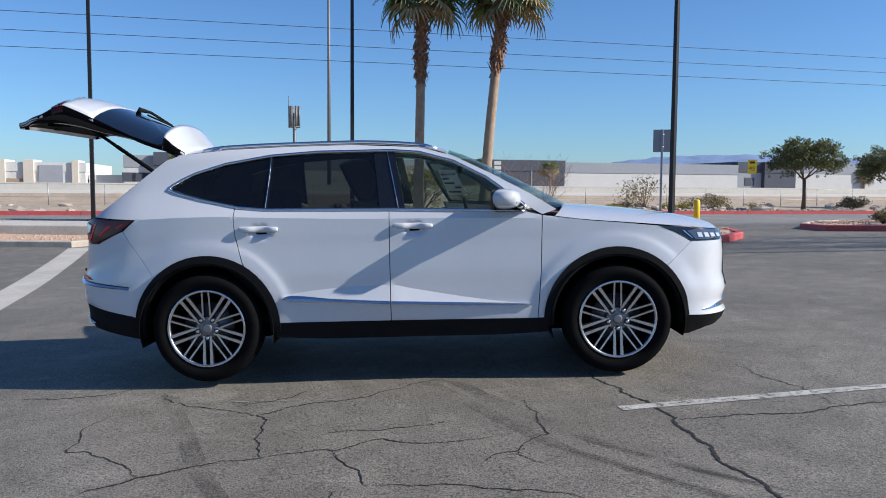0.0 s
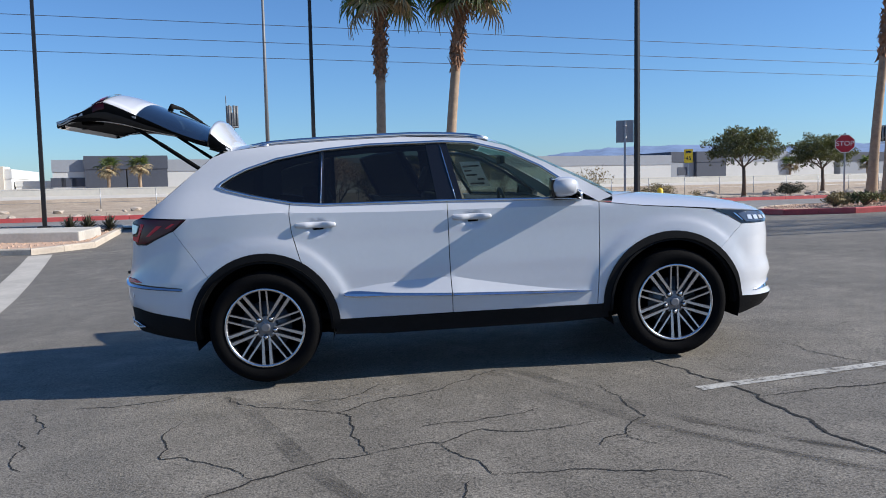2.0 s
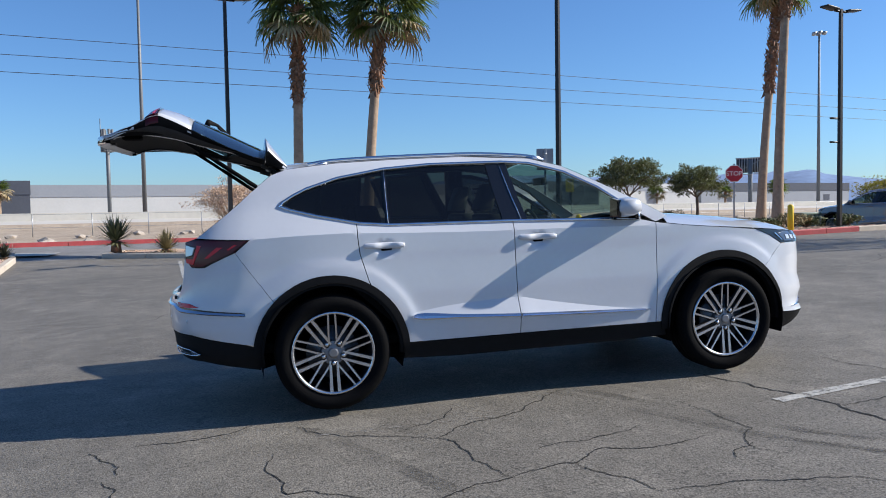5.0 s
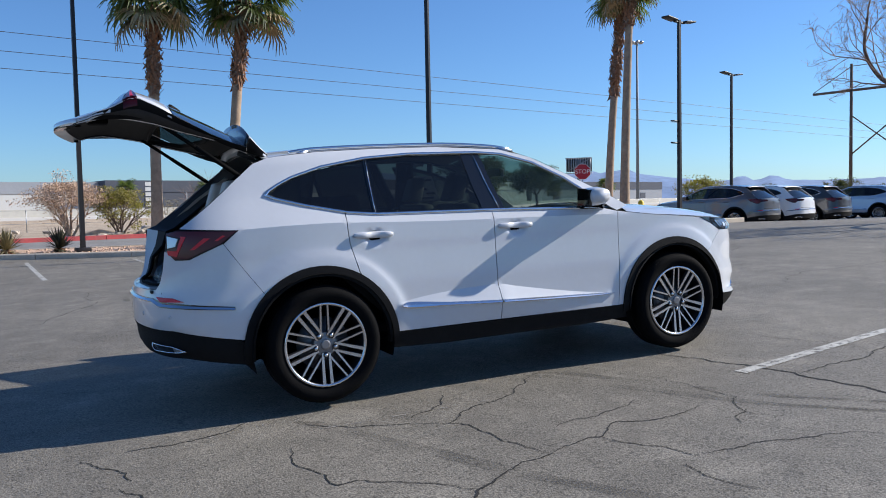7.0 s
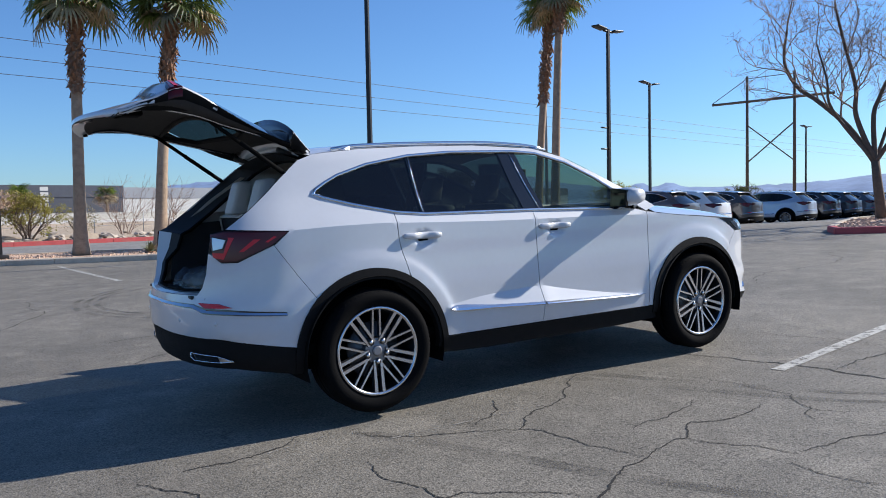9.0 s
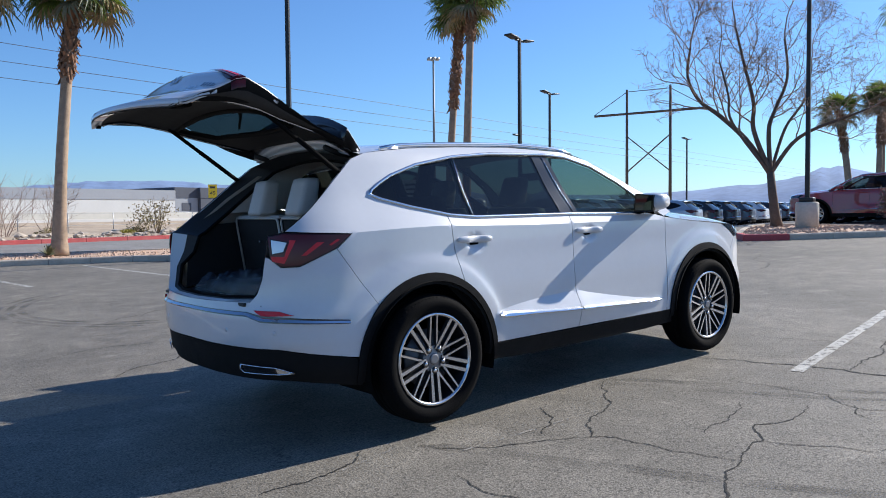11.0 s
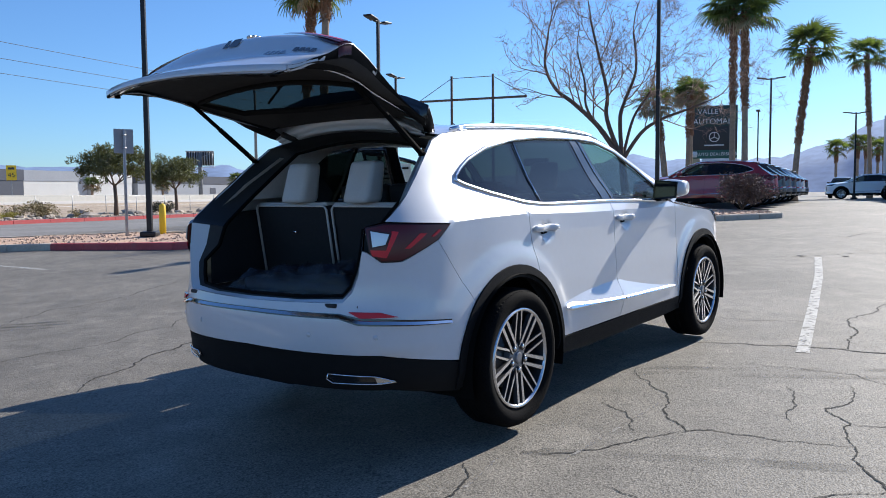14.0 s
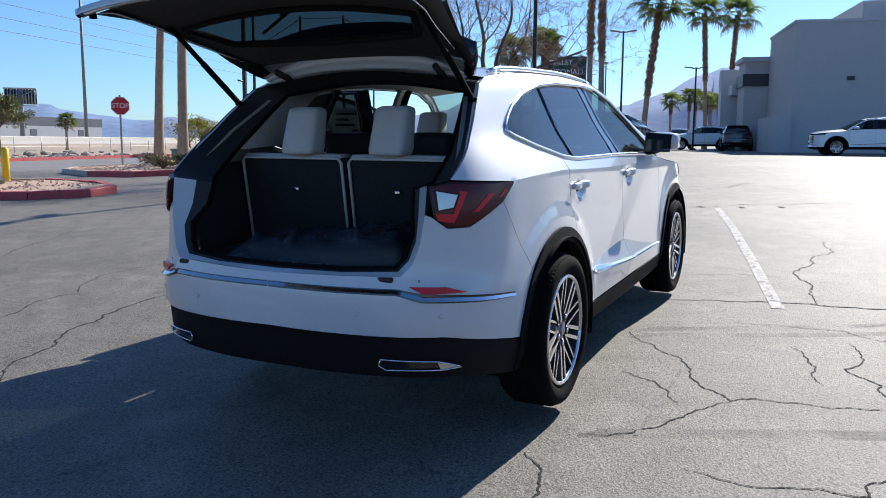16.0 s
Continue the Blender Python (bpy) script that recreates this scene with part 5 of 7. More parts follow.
LAMPS = [(-10.8, 18.8, 7.6, 12, False), (-2.6, 18.3, 7.4, 12, False), (6.08, 14.25, 7.6, 40, False), (25.8, 23.2, 7.1, 14, False), (43.8, 10.1, 7.1, -70, False), (53.7, 7.4, 5.7, -70, False), (18.25, 6.4, 9.2, 14, True), (62, 16, 7.0, 14, False), (49.5, 30.9, 6.6, 14, False)]
for x, y, h, tr, con in LAMPS:
    lamp_post(x, y, h, tr, con, extra=.12 if y > 12 and x < 8 or con else 0)


br = lamp_post(15.93, 15.55, 6.85, 14)
for z in (2.72, 3.45):
    part("bracket", box_bm(-.46, 0, -.02, .02, z, z + .05), BRONZE, br)


def sign_post(name, x, y, h, face_turn, board, label, category):
    z = zg(x, y)
    root = empty(name, pose(x, y, z, 0, 0, face_turn), label, category)
    part("post", box_bm(-.03, .03, -.03, .03, -.05, h, bevel=.006), GALV, root)
    board(root, h)
    return root


def stop_board(root, h):
    r = .34
    bm = bmesh.new()
    add_tube(bm, [(0, -.045, h - .38), (0, -.035, h - .38)], [r, r], 8)
    bmesh.ops.rotate(bm, verts=bm.verts, cent=(0, 0, h - .38), matrix=Matrix.Rotation(radians(22.5), 3, "Y"))
    part("white_edge", bm, SIGNWHITE, root, smooth=False)
    bm = bmesh.new()
    add_tube(bm, [(0, -.049, h - .38), (0, -.046, h - .38)], [r * .94, r * .94], 8)
    bmesh.ops.rotate(bm, verts=bm.verts, cent=(0, 0, h - .38), matrix=Matrix.Rotation(radians(22.5), 3, "Y"))
    p = part("red_face", bm, SIGNRED, root, smooth=False)
    lettering("STOP", root, .24, (0, -.053, h - .38), SIGNWHITE)


def lettering(text, root, size, at, material, m=None, name="lettering", align="CENTER"):
    cu = bpy.data.curves.new(name, "FONT")
    cu.body, cu.size, cu.align_x, cu.align_y, cu.extrude = text, size, align, "CENTER", .002
    tmp = new("tmp_text", cu)
    dg = bpy.context.evaluated_depsgraph_get()
    me = bpy.data.meshes.new_from_object(tmp.evaluated_get(dg))
    bpy.data.objects.remove(tmp)
    me.transform(Matrix.Translation(at) @ (m or Matrix.Rotation(radians(90), 4, "X")))
    me.materials.clear()
    me.materials.append(material)
    ob = new(name, me)
    ob.parent = root
    return ob


def back_board(root, h):
    part("sign_board", box_bm(-.235, .235, .032, .042, h - .60, h, bevel=.0), SIGNBACK, root, smooth=False)
    bm = bmesh.new()
    for z in (h - .15, h - .47):
        add_box(bm, -.045, .045, -.034, .034, z - .02, z + .02)
    part("clamp", bm, GALV, root)


sign_post("stop_sign", 15.9, 21.2, 2.62, -30, stop_board, "red octagonal stop sign on a steel post", "stop sign")
sign_post("street_sign", 6.05, 15.2, 2.78, -15, back_board, "grey back of a rectangular road sign", "road sign")
sign_post("advisory_sign", 33.4, 80.6, 3.0, -25, lambda r, h: [part("sign_board", box_bm(-.46, .46, -.05, -.04, h - .95, h + .55, bevel=.0), SIGNYELLOW, r, smooth=False), part("bar", box_bm(-.28, .28, -.06, -.05, h + .12, h + .34), GLOSSBLACK, r), lettering("45", r, .64, (0, -.06, h - .44), GLOSSBLACK)], "yellow highway advisory sign with bars", "road sign")
bol = empty("bollard", pose(7.0, 15.1, zg(7, 15.1)), "yellow painted steel bollard on gravel", "bollard")
part("post", tube_bm([(0, 0, 0), (0, 0, .84), (0, 0, .88), (0, 0, .90)], [.085, .085, .06, .01], 16), SIGNYELLOW, bol)

copy_thing(bol, pose(12.85, 13.75, zg(12.85, 13.75) - .02))
cab = empty("utility_cabinet", pose(18.3, 20.4, zg(18.3, 20.4) + .1, 0, 0, 14), "green painted utility cabinet on a concrete pad", "cabinet")
UTILGREEN = mat("utility_green", (.16, .22, .17), .55, vary=.08, scale=5)
part("pad", box_bm(-.62, .62, -.45, .45, -.12, .06, bevel=.02), CONCRETE, cab)
part("body", box_bm(-.52, .52, -.36, .36, .06, .62, bevel=.015), UTILGREEN, cab)
part("lid", box_bm(-.55, .55, -.39, .39, .62, .70, bevel=.02), UTILGREEN, cab)
part("door_seam", box_bm(-.012, .012, -.364, -.359, .10, .60), BRONZE, cab)

# ---- plants ----
BARKP = mat("palm_bark", (.33, .24, .165), .9, vary=.35, scale=6, bump=.7, bump_scale=30)
BOOT = mat("palm_boots", (.24, .125, .07), .9, vary=.4, scale=9)
FROND = mat("palm_leaf", (.10, .13, .045), .45, vary=.3, scale=3, per_object=.35)
leafy(FROND)
DRYF = mat("dry_palm_leaf", (.34, .27, .15), .8, vary=.3, scale=3, per_object=.3)
BARK = mat("grey_bark", (.12, .085, .065), .9, vary=.3, scale=12, bump=.5, bump_scale=40)
OLIVE = leafy(mat("olive_leaf", (.085, .090, .042), .6, vary=.35, scale=2), .3)
TANTWIG = mat("tan_twig", (.50, .35, .24), .85, vary=.3, scale=3)
TWIG = mat("dry_twig", (.30, .20, .15), .85, vary=.3, scale=3)
SHRUB = mat("dry_shrub", (.26, .21, .10), .8, vary=.35, scale=4)
GREENSHRUB = mat("green_shrub", (.085, .10, .03), .7, vary=.35, scale=4)
PURPLESHRUB = mat("reddish_twig", (.13, .085, .07), .8, vary=.4, scale=5)
YELLOWSHRUB = leafy(mat("yellow_green_leaf", (.22, .19, .055), .7, vary=.35, scale=4))
DARKSHRUB = mat("dark_shrub", (.05, .05, .028), .75, vary=.35, scale=4)


def frond_mesh(seed, r=.95, n=22, stalk=.75):
    """A fan leaf: a stalk and narrow folded blades whose tips hang."""
    rnd = random.Random(seed)
    bm = bmesh.new()
    add_tube(bm, [(0, 0, 0), (stalk * .6, 0, .05), (stalk, 0, 0)], [.022, .016, .012], 4)
    for k in range(n):
        a = radians(-118 + 236 * k / (n - 1)) + rnd.uniform(-.05, .05)
        ln = r * rnd.uniform(.8, 1.08) * (1 - .25 * abs(k / (n - 1) - .5))
        d = Vector((math.cos(a), math.sin(a), 0))
        s = Vector((-d.y, d.x, 0))
        w = .040
        c = Vector((stalk, 0, 0))
        prof = [(0, .012, 0), (.4, w, -.02), (.72, w * .75, -.10 - rnd.uniform(0, .08)), (1.0, .006, -.30 - rnd.uniform(0, .22))]
        l = [c + d * ln * t * (1 - .12 * t) + s * ww + Vector((0, 0, z * ln)) for t, ww, z in prof]
        rr = [c + d * ln * t * (1 - .12 * t) - s * ww + Vector((0, 0, z * ln)) for t, ww, z in prof]
        m2 = [c + d * ln * t * (1 - .12 * t) + Vector((0, 0, z * ln - .02)) for t, ww, z in prof]
        add_grid(bm, [l, m2, rr])
    me = bpy.data.meshes.new("frond")
    bm.to_mesh(me)
    bm.free()
    me.materials.append(FROND)
    return me


FRONDS = [frond_mesh(i) for i in range(4)]
DRYM = [m.copy() for m in FRONDS[:2]]
for m in DRYM:
    m.materials.clear()
    m.materials.append(DRYF)


def palm(x, y, h, lean=(0, 0), r0=.20, seed=1, n=40, size=1.0, boots=.42, extra=0.0, dry_from=.88):
    """A fan palm: ringed trunk, a sleeve of old leaf bases, and a crown of fan leaves."""
    rnd = random.Random(seed)
    root = empty("palm_tree", pose(x, y, zg(x, y) + extra), "tall fan palm with shaggy brown upper trunk", "palm tree", "palms")

    def at(t):
        return Vector((lean[0] * t ** 1.5, lean[1] * t ** 1.5, h * t))
    pts, rad = [], []
    for k in range(40):
        t = k / 39
        pts.append(at(t))
        rad.append(r0 * (1 + .55 * math.exp(-t * 14) - .22 * t) * (1 + .03 * (k % 2)))
    part("trunk", tube_bm(pts, rad, 14), BARKP, root)
    bm = bmesh.new()
    for k in range(int(260 * boots / .42)):
        t = 1 - boots + boots * (k / (260 * boots / .42))
        a = k * 2.4
        p = at(t)
        rr = r0 * (1.0 + .18 * smooth01(1 - boots, 1 - boots + .1, t))
        d = Vector((math.cos(a), math.sin(a), 0))
        s = Vector((-d.y, d.x, 0))
        ln = rnd.uniform(.16, .30)
        b = p + d * rr * .75
        w = rnd.uniform(.05, .085)
        tip = b + d * rnd.uniform(.08, .17) + Vector((0, 0, ln * rnd.choice((1, .9, -.5))))
        v = [bm.verts.new(b + s * w), bm.verts.new(b - s * w), bm.verts.new(tip - s * w * .35), bm.verts.new(tip + s * w * .35), bm.verts.new(b + d * .05 + Vector((0, 0, ln * .4)))]
        bm.faces.new((v[0], v[1], v[4]))
        bm.faces.new((v[1], v[2], v[4]))
        bm.faces.new((v[2], v[3], v[4]))
        bm.faces.new((v[3], v[0], v[4]))
    part("leaf_base_sleeve", bm, BOOT, root, "shaggy brown old leaf bases", smooth=False)
    top = at(1.0)
    for k in range(n):
        t = k / n
        el = 76 - 112 * t + rnd.uniform(-9, 9)
        az = k * 137.5 + rnd.uniform(-12, 12)
        dry = t > dry_from
        ob = new("frond", rnd.choice(DRYM if dry else FRONDS))
        ob.parent = root
        s = size * rnd.uniform(.85, 1.12) * (1.0 if t > .1 else .75)
        ob.matrix_local = Matrix.Translation(top + Vector((0, 0, .12 - .35 * t))) @ Matrix.Rotation(radians(az), 4, "Z") @ Matrix.Rotation(radians(-el), 4, "Y") @ Matrix.Rotation(radians(rnd.uniform(-30, 30)), 4, "X") @ Matrix.Scale(s, 4)
    return root


palm(-0.58, 18.9, 7.35, (0.1, 0), 0.158, 11, 44, 1.0, 0.4, 0.12)
palm(1.45, 18.4, 7.25, (0.62, 0.1), 0.162, 12, 44, 1.0, 0.36, 0.12)
palm(15.6, 19.1, 8.6, (0.75, 0), 0.15, 13, 36, 0.9, 0.45, 0.1)
palm(15.2, 17.6, 8.7, (0.35, 0), 0.16, 14, 36, 0.9, 0.2, 0.1)
palm(36.8, 9.4, 9.6, (0.2, 0.2), 0.16, 15, 26, 1.2, 0.5, 0)
palm(37.3, 10.2, 10.0, (-0.1, 0), 0.155, 16, 26, 1.2, 0.5, 0)
palm(43.2, 8.6, 8.5, (0.1, -0.75), 0.165, 17, 23, 1.2, 0.62, 0)
palm(62, 7.85, 10.6, (0, 0.45), 0.155, 18, 20, 1.2, 0.5, 0)
palm(66, 6.75, 10.9, (0, -0.45), 0.165, 19, 20, 1.25, 0.5, 0)
palm(47, 17.6, 6.6, (0, 0.8), 0.22, 20, 28, 0.95, 0.4, 0, 0.5)
palm(52, 18, 7.6, (0.3, 0), 0.2, 21, 28, 0.95, 0.4, 0, 0.5)
palm(54, 18.6, 8.0, (0.2, 0), 0.2, 22, 28, 0.95, 0.4, 0, 0.5)


def leaf_cloud(bm, centre, radii, n, leaf, rnd, shell=.35, droop=0.0):
    for _ in range(n):
        while True:
            v = Vector((rnd.uniform(-1, 1), rnd.uniform(-1, 1), rnd.uniform(-1, 1)))
            if shell < v.length < 1:
                break
        p = Vector(centre) + Vector((v.x * radii[0], v.y * radii[1], v.z * radii[2]))
        a = Vector((rnd.uniform(-1, 1), rnd.uniform(-1, 1), rnd.uniform(-1, .6) - droop)).normalized()
        b = a.orthogonal().normalized()
        b = Matrix.Rotation(rnd.uniform(0, 6.28), 3, a) @ b
        s = leaf * rnd.uniform(.6, 1.3)
        q = [bm.verts.new(p + a * s), bm.verts.new(p + b * s * .4), bm.verts.new(p - a * s), bm.verts.new(p - b * s * .4)]
        bm.faces.new(q)


def branch(bm, p, d, length, r, depth, rnd, tips, gnarl=.35, seg=6):
    pts, rad = [p.copy()], [r]
    for k in range(5):
        d = (d + Vector((rnd.uniform(-1, 1), rnd.uniform(-1, 1), rnd.uniform(-.6, .9))) * gnarl * .38).normalized()
        p = p + d * length / 5
        pts.append(p.copy())
        rad.append(r * (1 - .42 * (k + 1) / 5))
        if depth > 0 and k in (1, 2, 3) and rnd.random() < (.8 if depth < 3 else .45):
            side = d.orthogonal().normalized()
            side = Matrix.Rotation(rnd.uniform(0, 6.28), 3, d) @ side
            branch(bm, p, (d * .7 + side * .75 + Vector((0, 0, .15))).normalized(), length * rnd.uniform(.5, .75), r * .5, depth - 1, rnd, tips, gnarl, max(3, seg - 1))
    add_tube(bm, pts, rad, seg)
    if depth > 0:
        for s in range(2):
            side = Matrix.Rotation(rnd.uniform(0, 6.28), 3, d) @ d.orthogonal().normalized()
            branch(bm, p, (d * .85 + side * .5 + Vector((0, 0, .08))).normalized(), length * rnd.uniform(.6, .8), r * .55, depth - 1, rnd, tips, gnarl, max(3, seg - 1))
    else:
        tips.append(p)


def olive_tree(x, y, h, w, seed):
    rnd = random.Random(seed)
    root = empty("tree", pose(x, y, zg(x, y)), "small dark green desert tree with rounded crown", "tree", "street trees")
    bm = bmesh.new()
    tips = []
    add_tube(bm, [(0, 0, -.05), (.03, 0, h * .2), (0, .05, h * .42)], [.16, .12, .10], 9)
    for k in range(5):
        a = k * 1.256 + rnd.uniform(-.3, .3)
        branch(bm, Vector((0, .05, h * .40)), Vector((math.cos(a) * .9, math.sin(a) * .9, .75)).normalized(), w * .30, .055, 2, rnd, tips, .4)
    part("trunk", bm, BARK, root)
    bm = bmesh.new()
    for t in tips:
        leaf_cloud(bm, t, (.30, .30, .22), 26, .10, rnd, 0, .2)
    for k in range(150):
        a, e = rnd.uniform(0, 6.28), rnd.uniform(-.5, 1.25)
        out = rnd.uniform(.35, 1.08) * (1 + .22 * noise.noise((math.cos(a) * 1.5, math.sin(a) * 1.5, seed)))
        rr = out * math.cos(e * .9)
        c = (math.cos(a) * rr * w / 2, math.sin(a) * rr * w / 2, h * .62 + math.sin(e) * h * (.34 if e > 0 else .16) * out)
        leaf_cloud(bm, c, (.38, .38, .25), 64, .080, rnd, 0, .35)
    for k in range(12):
        a = rnd.uniform(0, 6.28)
        rr = rnd.uniform(.6, 1.0) * w / 2
        for j in range(3):
            leaf_cloud(bm, (math.cos(a) * rr, math.sin(a) * rr, h * (.55 - .05 * j)), (.12, .12, .12), 9, .07, rnd, 0, .6)
    part("crown", bm, OLIVE, root, smooth=False)
    return root


olive_tree(22.4, 43.2, 4.7, 4.3, 3)
olive_tree(31.8, 50.6, 4.4, 4.2, 5)


def bare_tree(x, y):
    rnd = random.Random(24)
    root = empty("bare_tree", pose(x, y, zg(x, y) + .12), "leafless winter tree with forked trunk", "tree")
    bm = bmesh.new()
    tips = []
    add_tube(bm, [(.06, -.04, -.1), (.02, 0, .3), (-.05, .06, 1.0), (-.10, .10, 1.62)], [.20, .145, .125, .11], 10)
    f0 = Vector((-.10, .10, 1.58))
    thin = bmesh.new()
    def limb(*pts):
        """Limb points from the spread across, the height and the depth."""
        return [(a * .45 + c * .89, a * -.89 + c * .45, h) for a, h, c in pts]
    for pts, r in ((limb((-.85, 2.65, .1), (-1.65, 3.45, .3), (-2.25, 3.95, .4), (-2.6, 4.7, .3), (-2.5, 5.6, .1)), .095),
                   (limb((-.62, 2.9, -.1), (-.62, 3.7, -.3), (-.9, 4.9, -.4), (-1.15, 6.0, -.3)), .085),
                   (limb((-.20, 2.9, .2), (-.05, 3.5, .4), (.30, 4.5, .5), (.22, 5.7, .6)), .080),
                   (limb((.45, 2.45, -.1), (1.05, 2.85, -.2), (1.75, 3.1, -.2), (2.5, 3.4, 0)), .072),
                   (limb((-1.2, 3.1, -.5), (-1.3, 3.9, -.9), (-1.55, 4.9, -1.0)), .055),
                   (limb((.25, 3.0, .9), (.8, 3.9, 1.2), (1.0, 4.9, 1.3)), .055)):
        line = [f0] + [Vector(p) for p in pts]
        fine, rad = [], []
        for i in range(len(line) - 1):
            for j in range(5):
                t = j / 5
                p0, p1, p2, p3 = line[max(i - 1, 0)], line[i], line[i + 1], line[min(i + 2, len(line) - 1)]
                fine.append(.5 * (2 * p1 + (p2 - p0) * t + (2 * p0 - 5 * p1 + 4 * p2 - p3) * t * t + (3 * p1 - p0 - 3 * p2 + p3) * t ** 3))
        fine.append(line[-1])
        rad = [r * (1 - .62 * i / (len(fine) - 1)) for i in range(len(fine))]
        add_tube(bm, fine, rad, 8)
        for i in range(6, len(fine), 2):
            d = (fine[min(i + 1, len(fine) - 1)] - fine[i - 1]).normalized()
            side = Matrix.Rotation(rnd.uniform(0, 6.28), 3, d) @ d.orthogonal().normalized()
            branch(thin, fine[i], (d * .6 + side * .8 + Vector((0, 0, .25))).normalized(), rnd.uniform(.8, 1.25), rad[i] * .42, 2, rnd, tips, .7, 5)
        branch(thin, fine[-1], (fine[-1] - fine[-3]).normalized(), 1.1, rad[-1] * .8, 3, rnd, tips, .7, 5)
    part("trunk", bm, BARK, root, "dark forked trunk and limbs")
    part("branching", thin, TWIG, root, "thin brown branches")
    bm = bmesh.new()
    for t in tips:
        for k in range(3):
            d = Vector((rnd.uniform(-1, 1), rnd.uniform(-1, 1), rnd.uniform(-.5, 1))).normalized()
            m = t + d * rnd.uniform(.12, .28)
            add_tube(bm, [t, m, m + Vector((rnd.uniform(-.2, .2), rnd.uniform(-.2, .2), rnd.uniform(-.25, .2)))], [.0055, .004, .002], 3, cap=False)
    part("twig_haze", bm, TWIG, root, "fine brown twigs")
    return root


bare_tree(18.9, 7.7)


def bush(x, y, r, h, material, label, seed, leaf=.07, n=700, extra=0.0, twiggy=False):
    rnd = random.Random(seed)
    root = empty("bush", pose(x, y, zg(x, y) + extra), label, "bush", "bushes")
    bm = bmesh.new()
    if material == TWIG:
        for k in range(9):
            a, lean = rnd.uniform(0, 6.28), rnd.uniform(.1, .55)
            branch(bm, Vector((math.cos(a) * .1, math.sin(a) * .1, -.05)), Vector((math.cos(a) * lean, math.sin(a) * lean, 1)).normalized(), h * rnd.uniform(.42, .6), .022, 2, rnd, [], .4, 4)
        part("branching", bm, TWIG, root)
        return root
    for k in range(14):
        a = rnd.uniform(0, 6.28)
        rr = rnd.uniform(.3, .85) * r
        add_tube(bm, [(0, 0, 0), (math.cos(a) * rr * .5, math.sin(a) * rr * .5, h * .5), (math.cos(a) * rr, math.sin(a) * rr, h * rnd.uniform(.6, 1))], [.02, .012, .004], 4)
    part("stem_tangle", bm, BARK, root)
    bm = bmesh.new()
    for k in range(22):
        a = rnd.uniform(0, 6.28)
        rr = rnd.uniform(.1, .8) * r
        c = (math.cos(a) * rr, math.sin(a) * rr, h * rnd.uniform(.35, .9) * (1 - .25 * rr / r))
        leaf_cloud(bm, c, (r * .33, r * .33, h * .2), n // 22, leaf, rnd, 0, -.3 if twiggy else .1)
    part("foliage", bm, material, root, smooth=False)
    return root


def spiky(x, y, r, n, material, label, seed, extra=.12, stem=.35):
    """A rosette of stiff sword leaves."""
    rnd = random.Random(seed)
    root = empty("yucca", pose(x, y, zg(x, y) + extra), label, "plant", "sword-leaf plants")
    part("stem", tube_bm([(0, 0, 0), (0, 0, stem)], [.16, .13], 10), BOOT, root)
    bm = bmesh.new()
    for k in range(n):
        a, e = rnd.uniform(0, 6.28), rnd.uniform(-.35, 1.45)
        d = Vector((math.cos(a) * math.cos(e), math.sin(a) * math.cos(e), math.sin(e)))
        s = d.cross(Vector((0, 0, 1))).normalized() * .022
        c = Vector((0, 0, stem))
        ln = r * rnd.uniform(.75, 1.1)
        add_grid(bm, [[c + s, c + d * ln * .6 + s * .9, c + d * ln], [c - s, c + d * ln * .6 - s * .9, c + d * ln - s * .02]])
    part("leaves", bm, material, root, smooth=False)
    return root


YUCCA = mat("yucca_leaf", (.13, .135, .065), .55, vary=.3, scale=5)
spiky(-6.0, 19.6, .85, 260, YUCCA, "yucca with stiff grey-green sword leaves", 31)
spiky(-4.5, 19.0, .62, 180, SHRUB, "dry brown tuft of sword leaves", 32, stem=.1)
spiky(-3.2, 19.0, .62, 180, DARKSHRUB, "dark tuft of sword leaves", 33, stem=.1)
for i, (x, y) in enumerate(((-10.0, 18.6), (-9.4, 18.4), (-8.7, 18.2))):
    spiky(x, y, .45, 120, DARKSHRUB, "small dark tuft of sword leaves", 40 + i, stem=.05)
spiky(1.0, 17.7, .35, 70, YUCCA, "small grey-green sword-leaf plant", 44, stem=.05)
bush(20.0, 4.4, 1.0, 1.2, PURPLESHRUB, "rounded reddish-brown twiggy bush on the gravel island", 51, .045, 6000, .1, True)
bush(11.0, 37, 1.6, 2.2, SHRUB, "pale dry desert shrub on dirt", 53, .07, 900)
bush(15.0, 38, 1.1, 1.1, SHRUB, "rounded tan dry bush on dirt", 54, .05, 2200, 0, True)
bush(24.8, 42, 1.1, 1.0, DARKSHRUB, "rounded dark clipped bush on dirt", 55, .06, 2200)
for i, (x, y, s) in enumerate(((13, 15.3, .6), (14.2, 15.6, .7), (15.2, 16.2, .6), (12.3, 15.6, .5), (16.6, 16.0, .6), (13.4, 17.0, .6))):
    bush(x, y, s, s * .75, SHRUB if i % 2 else GREENSHRUB, "low straggling tan and green shrub", 60 + i, .05, 900, .1)

# ---- parked cars ----
parked = build_suv(WHITE2, False, False)
parked.matrix_world = pose(0, -400, 0)


def park(x, y, heading, body, label, i=0):
    c = copy_thing(parked, pose(x, y, zg(x, y), 0, 0, heading))
    tagged(c, label, "car", "parked cars")
    for o in c.children_recursive:
        if o.type == "MESH" and o.data.materials and o.data.materials[0] == WHITE2:
            o.material_slots[0].link = "OBJECT"
            o.material_slots[0].material = body
    return c


